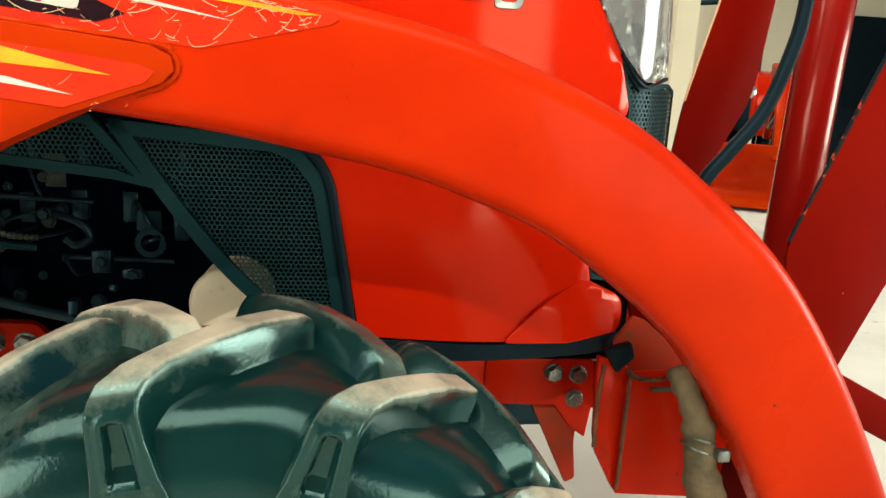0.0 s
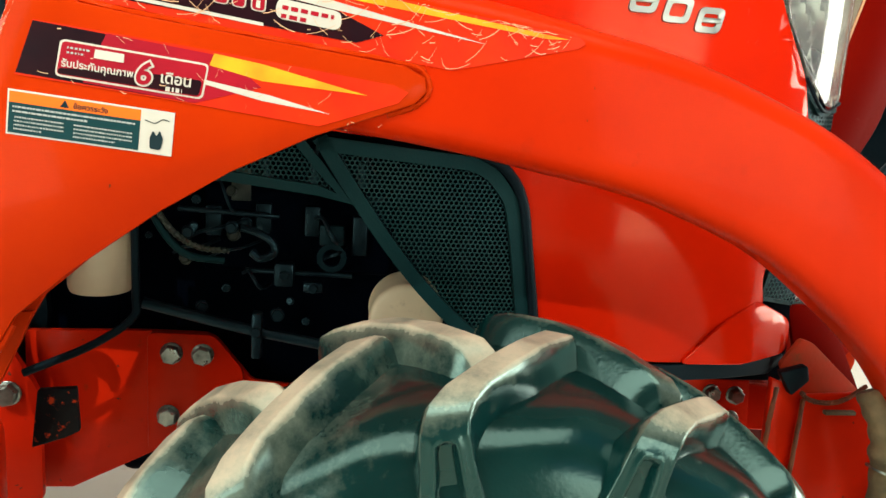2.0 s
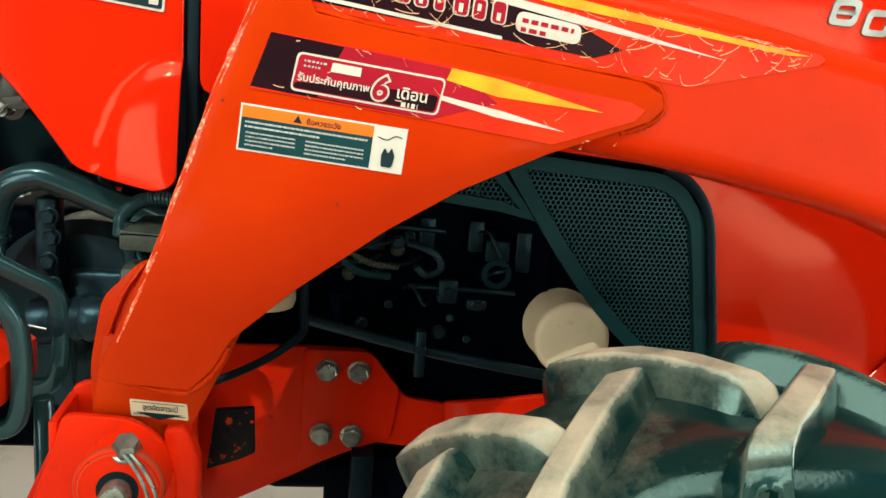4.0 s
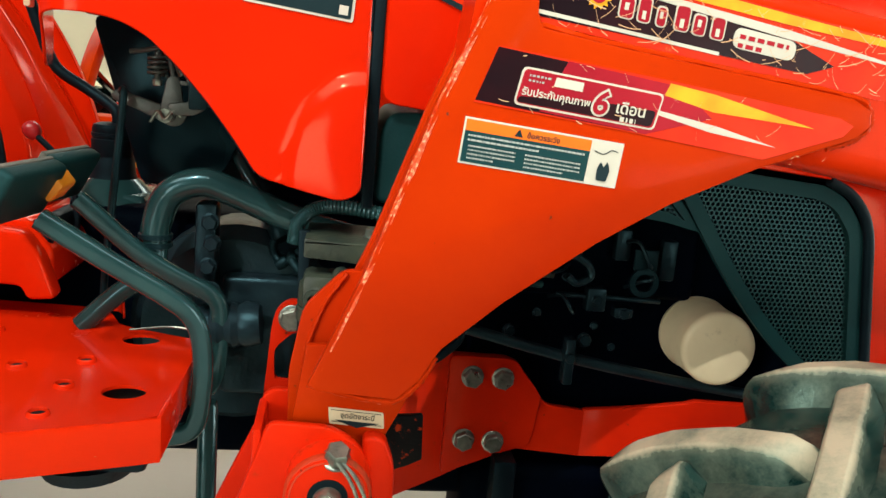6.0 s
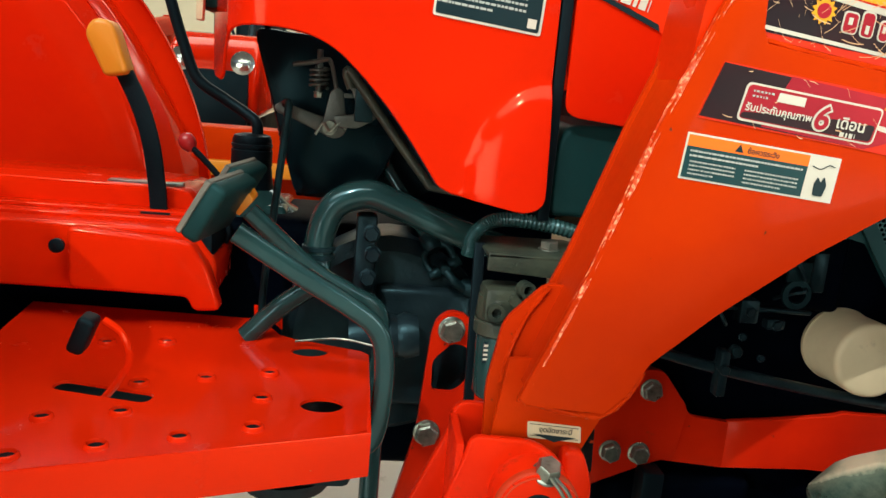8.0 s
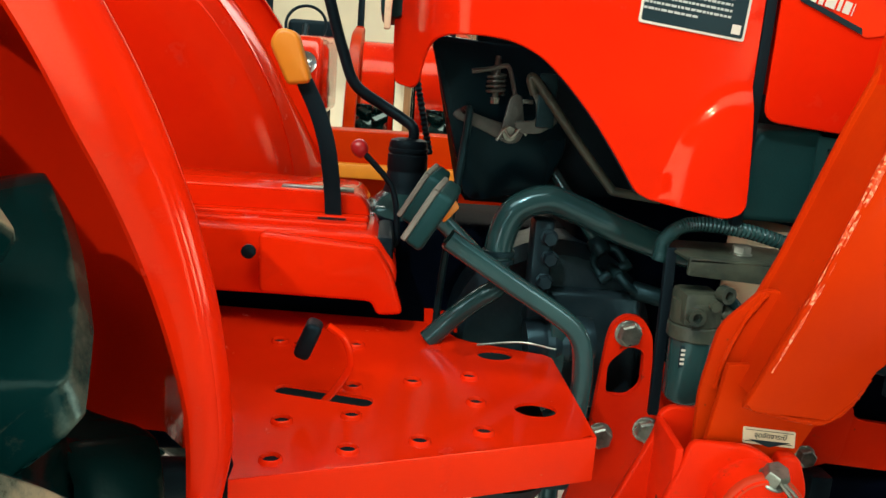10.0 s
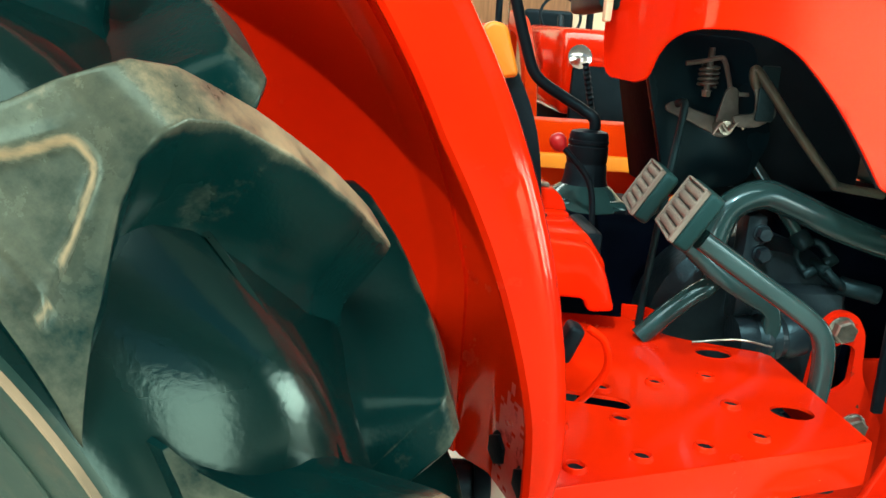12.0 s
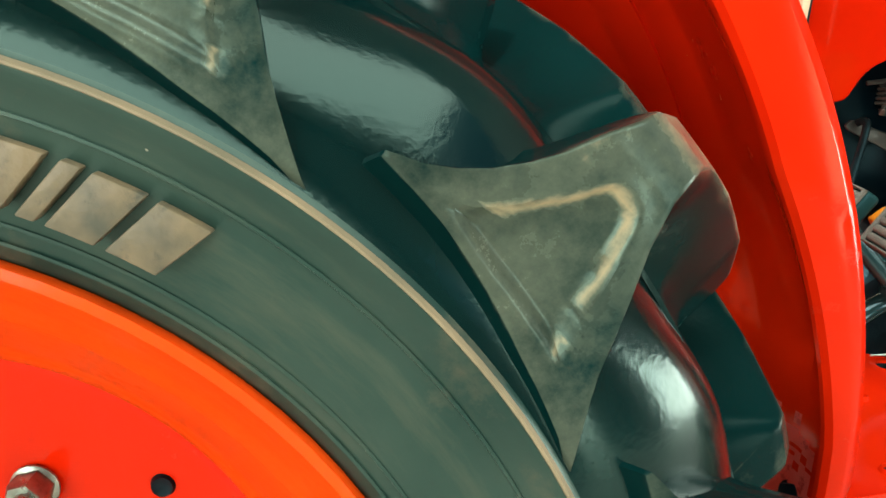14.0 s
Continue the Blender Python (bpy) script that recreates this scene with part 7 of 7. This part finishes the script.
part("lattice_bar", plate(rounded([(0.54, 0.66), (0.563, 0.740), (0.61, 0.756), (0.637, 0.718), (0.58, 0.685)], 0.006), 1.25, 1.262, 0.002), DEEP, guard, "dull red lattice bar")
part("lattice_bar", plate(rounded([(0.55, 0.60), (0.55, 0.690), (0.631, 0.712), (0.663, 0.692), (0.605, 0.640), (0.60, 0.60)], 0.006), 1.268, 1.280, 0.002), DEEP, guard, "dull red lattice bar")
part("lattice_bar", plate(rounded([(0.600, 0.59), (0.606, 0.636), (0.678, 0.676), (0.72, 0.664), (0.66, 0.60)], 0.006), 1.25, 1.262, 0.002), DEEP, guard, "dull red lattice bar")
part("lug_plate", plate(rounded([(0.60, 0.52), (0.64, 0.612), (0.70, 0.661), (0.745, 0.618), (0.72, 0.54)], 0.02), 1.285, 1.30, 0.003), ORANGE, guard, "bright orange eye plate")
settle(guard)
hose = tagged(new("hydraulic_hose", mesh_of(tube([(0.775, 1.21, 1.45), (0.772, 1.2, 1.26), (0.756, 1.2, 1.165), (0.72, 1.2, 1.066), (0.665, 1.2, 0.993), (0.62, 1.2, 0.93), (0.58, 1.2, 0.80), (0.56, 1.2, 0.60)], 0.013, 12), "hydraulic_hose", BLACK)),
              "black rubber hydraulic hose hanging by the guard", "hose")

# ---- behind the tractor ----
for k, (x0, x1) in enumerate(((-0.98, -0.06), (-0.04, 0.88))):
    dr = tagged(new("door_%d" % (k + 1), mesh_of(box(x0, x1, 11.93, 12.0, FLOOR, 2.9, 0.01), "door", WOOD)), "brown wooden door leaf in the back wall", "door", kind="structure")
    for z0, z1 in ((0.2, 1.2), (1.4, 2.7)):
        part("door_panel", box(x0 + 0.12, x1 - 0.12, 11.915, 11.935, z0, z1, 0.01), WOOD, dr)


def far_tractor(x, y, turn, label, bucket=True):
    """A parked tractor, told by its bonnet, lamps, fenders, wheels, loader arms and bucket. It faces its own -y."""
    t = thing("tractor", (0, 0, 0), label, "tractor", "parked tractors")
    part("hood", plate(rounded([(-0.9, 0.75), (0.9, 0.75), (0.95, 1.15), (0.75, 1.32), (-0.9, 1.38)], 0.1), -0.30, 0.30, 0.05, 3), RED, t, "red bonnet")
    part("nose_grille", box(0.90, 0.965, -0.24, 0.24, 0.72, 1.08, 0.02), BLACK, t, "black nose grille")
    for s in (-1, 1):
        part("headlight", lathe([(0, 0), (0.07, 0), (0.08, 0.03), (0.05, 0.05), (0, 0.055)], (0.93, s * 0.2, 1.13), (1, 0, 0.2), 18), CHROME, t, "round chrome headlight")
        part("fender", sweep([Vector((-1.5 + 0.72 * math.cos(a), s * 0.62, 0.66 + 0.72 * math.sin(a))) for a in [radians(-5 + 8 * k) for k in range(20)]], rounded([(-0.01, -0.2), (0.01, -0.2), (0.01, 0.2), (-0.01, 0.2)], 0.006, 2)), RED, t, "red rear fender")
        for wx, wr, wz, ww in ((-1.5, 0.64, 0.64, 0.17), (0.45, 0.43, 0.43, 0.12)):
            w = part("wheel", lathe([(0.0, -0.02), (wr * 0.5, -0.03), (wr * 0.56, -ww * 0.9), (wr * 0.58, -ww), (wr * 0.8, -ww), (wr * 0.92, -ww * 0.75), (wr * 0.93, ww * 0.75), (wr * 0.8, ww), (wr * 0.5, ww), (0, 0.03)], (wx, s * 0.66, wz), (0, 1, 0), 40), [RUBBER], t, "black tractor tyre")
            for k in range(16):
                for e in (-1, 1):
                    a = 2 * math.pi * (k + (0.5 if e > 0 else 0)) / 16
                    b = box(-0.03, 0.03, -ww * 0.5, ww * 0.5, -0.03, 0.03, 0.008, 1)
                    m = Matrix.Translation((wx + wr * 0.955 * math.cos(a), s * 0.66 + e * ww * 0.5, wz + wr * 0.955 * math.sin(a))) @ Matrix.Rotation(math.pi / 2 - a, 4, "Y") @ Matrix.Rotation(e * 0.7, 4, "Z")
                    bmesh.ops.transform(b, matrix=m, verts=b.verts)
                    part("lug", b, RUBBER, w)
        if bucket:
            part("mast", plate([(-0.25, 0.6), (-0.05, 0.6), (-0.02, 1.45), (-0.16, 1.45)], s * 0.52 - 0.03, s * 0.52 + 0.03, 0.008), ORANGE, t, "orange loader mast")
            part("boom", sweep(spline([(-0.1, s * 0.52, 1.38), (0.5, s * 0.52, 1.28), (0.95, s * 0.52, 0.95), (1.25, s * 0.52, 0.45)], 8), rounded([(-0.07, -0.04), (0.07, -0.04), (0.07, 0.04), (-0.07, 0.04)], 0.02, 2)), ORANGE, t, "orange loader boom")
            part("ram", rod((0.1, s * 0.52, 0.75), (0.8, s * 0.52, 0.98), 0.03, 14), CHROME, t)
    part("chassis", box(-1.7, 0.8, -0.2, 0.2, 0.4, 0.78, 0.03), ENGINE, t, "dark chassis")
    part("axle", box(0.35, 0.55, -0.6, 0.6, 0.36, 0.5, 0.03), ENGINE, t)
    part("seat", box(-1.65, -1.2, -0.24, 0.24, 1.0, 1.14, 0.05, 3), BLACK, t, "black seat")
    part("backrest", box(-1.72, -1.58, -0.24, 0.24, 1.12, 1.55, 0.05, 3), BLACK, t, "black seat back")
    part("steering_wheel", tube([(-0.98 + 0.07 * math.cos(a), 0.18 * math.sin(a), 1.47 - 0.17 * math.cos(a)) for a in [2 * math.pi * k / 16 for k in range(17)]], 0.014, 8, 2), BLACK, t, "black steering wheel")
    part("steering_column", rod((-0.8, 0, 1.2), (-0.98, 0, 1.47), 0.03), BLACK, t)
    part("roll_bar", tube([(-1.85, -0.45, 0.8), (-1.85, -0.45, 2.1), (-1.85, -0.38, 2.25), (-1.85, 0.38, 2.25), (-1.85, 0.45, 2.1), (-1.85, 0.45, 0.8)], 0.035, 10, 3), BLACK, t, "black roll bar")
    if bucket:
        out = [(1.30, 0.62), (1.22, 0.40), (1.24, 0.18), (1.36, 0.06), (1.75, 0.04), (1.75, 0.055), (1.37, 0.08), (1.26, 0.19), (1.24, 0.40), (1.32, 0.61)]
        bk = part("bucket", plate(out, -0.85, 0.85, 0.003), ORANGE, t, "orange loader bucket")
        for s in (-0.85, 0.835):
            part("bucket_side", plate([(1.31, 0.62), (1.22, 0.40), (1.24, 0.18), (1.36, 0.05), (1.75, 0.05), (1.70, 0.2)], s, s + 0.015, 0.003), ORANGE, bk)
    t.matrix_world = pose(x, y, FLOOR, 0, 0, turn)
    return t


far_tractor(-0.15, 6.3, -90, "red tractor with a loader, parked on the far side")
far_tractor(-1.98, 6.5, -90, "red tractor parked near the back wall")
far_tractor(4.4, 8.6, -115, "red tractor with a loader, parked by the wall")
bk = thing("loader_bucket", (-1.2, 2.95, FLOOR), "orange loader bucket with a yellow cutting edge, standing on the floor", "bucket")
out = [(2.70, 0.0), (3.25, 0.0), (3.33, 0.08), (3.35, 0.70), (3.22, 0.875), (3.20, 0.875), (3.32, 0.69), (3.30, 0.10), (3.24, 0.03), (2.70, 0.02)]
part("shell", plate(out, -2.6, -0.2, 0.004, 2, "x"), ORANGE, bk, "orange bent shell")
part("rim_beam", box(-2.6, -0.2, 3.10, 3.24, 0.76, 0.893, 0.01), ORANGE, bk, "faded orange upper beam")
part("edge_plank", box(-2.6, -0.2, 3.06, 3.12, 0.712, 0.768, 0.006), YELLOW, bk, "yellow plank along the beam")
part("side_sheet", plate([(2.70, 0.0), (3.25, 0.0), (3.34, 0.08), (3.35, 0.70), (3.22, 0.88)], -2.62, -2.6, 0.003, 2, "x"), ORANGE, bk)
part("side_sheet", plate([(2.70, 0.0), (3.25, 0.0), (3.34, 0.08), (3.35, 0.70), (3.22, 0.88)], -0.2, -0.18, 0.003, 2, "x"), ORANGE, bk)
for o in bk.children:
    o.location.z += FLOOR
settle(bk)
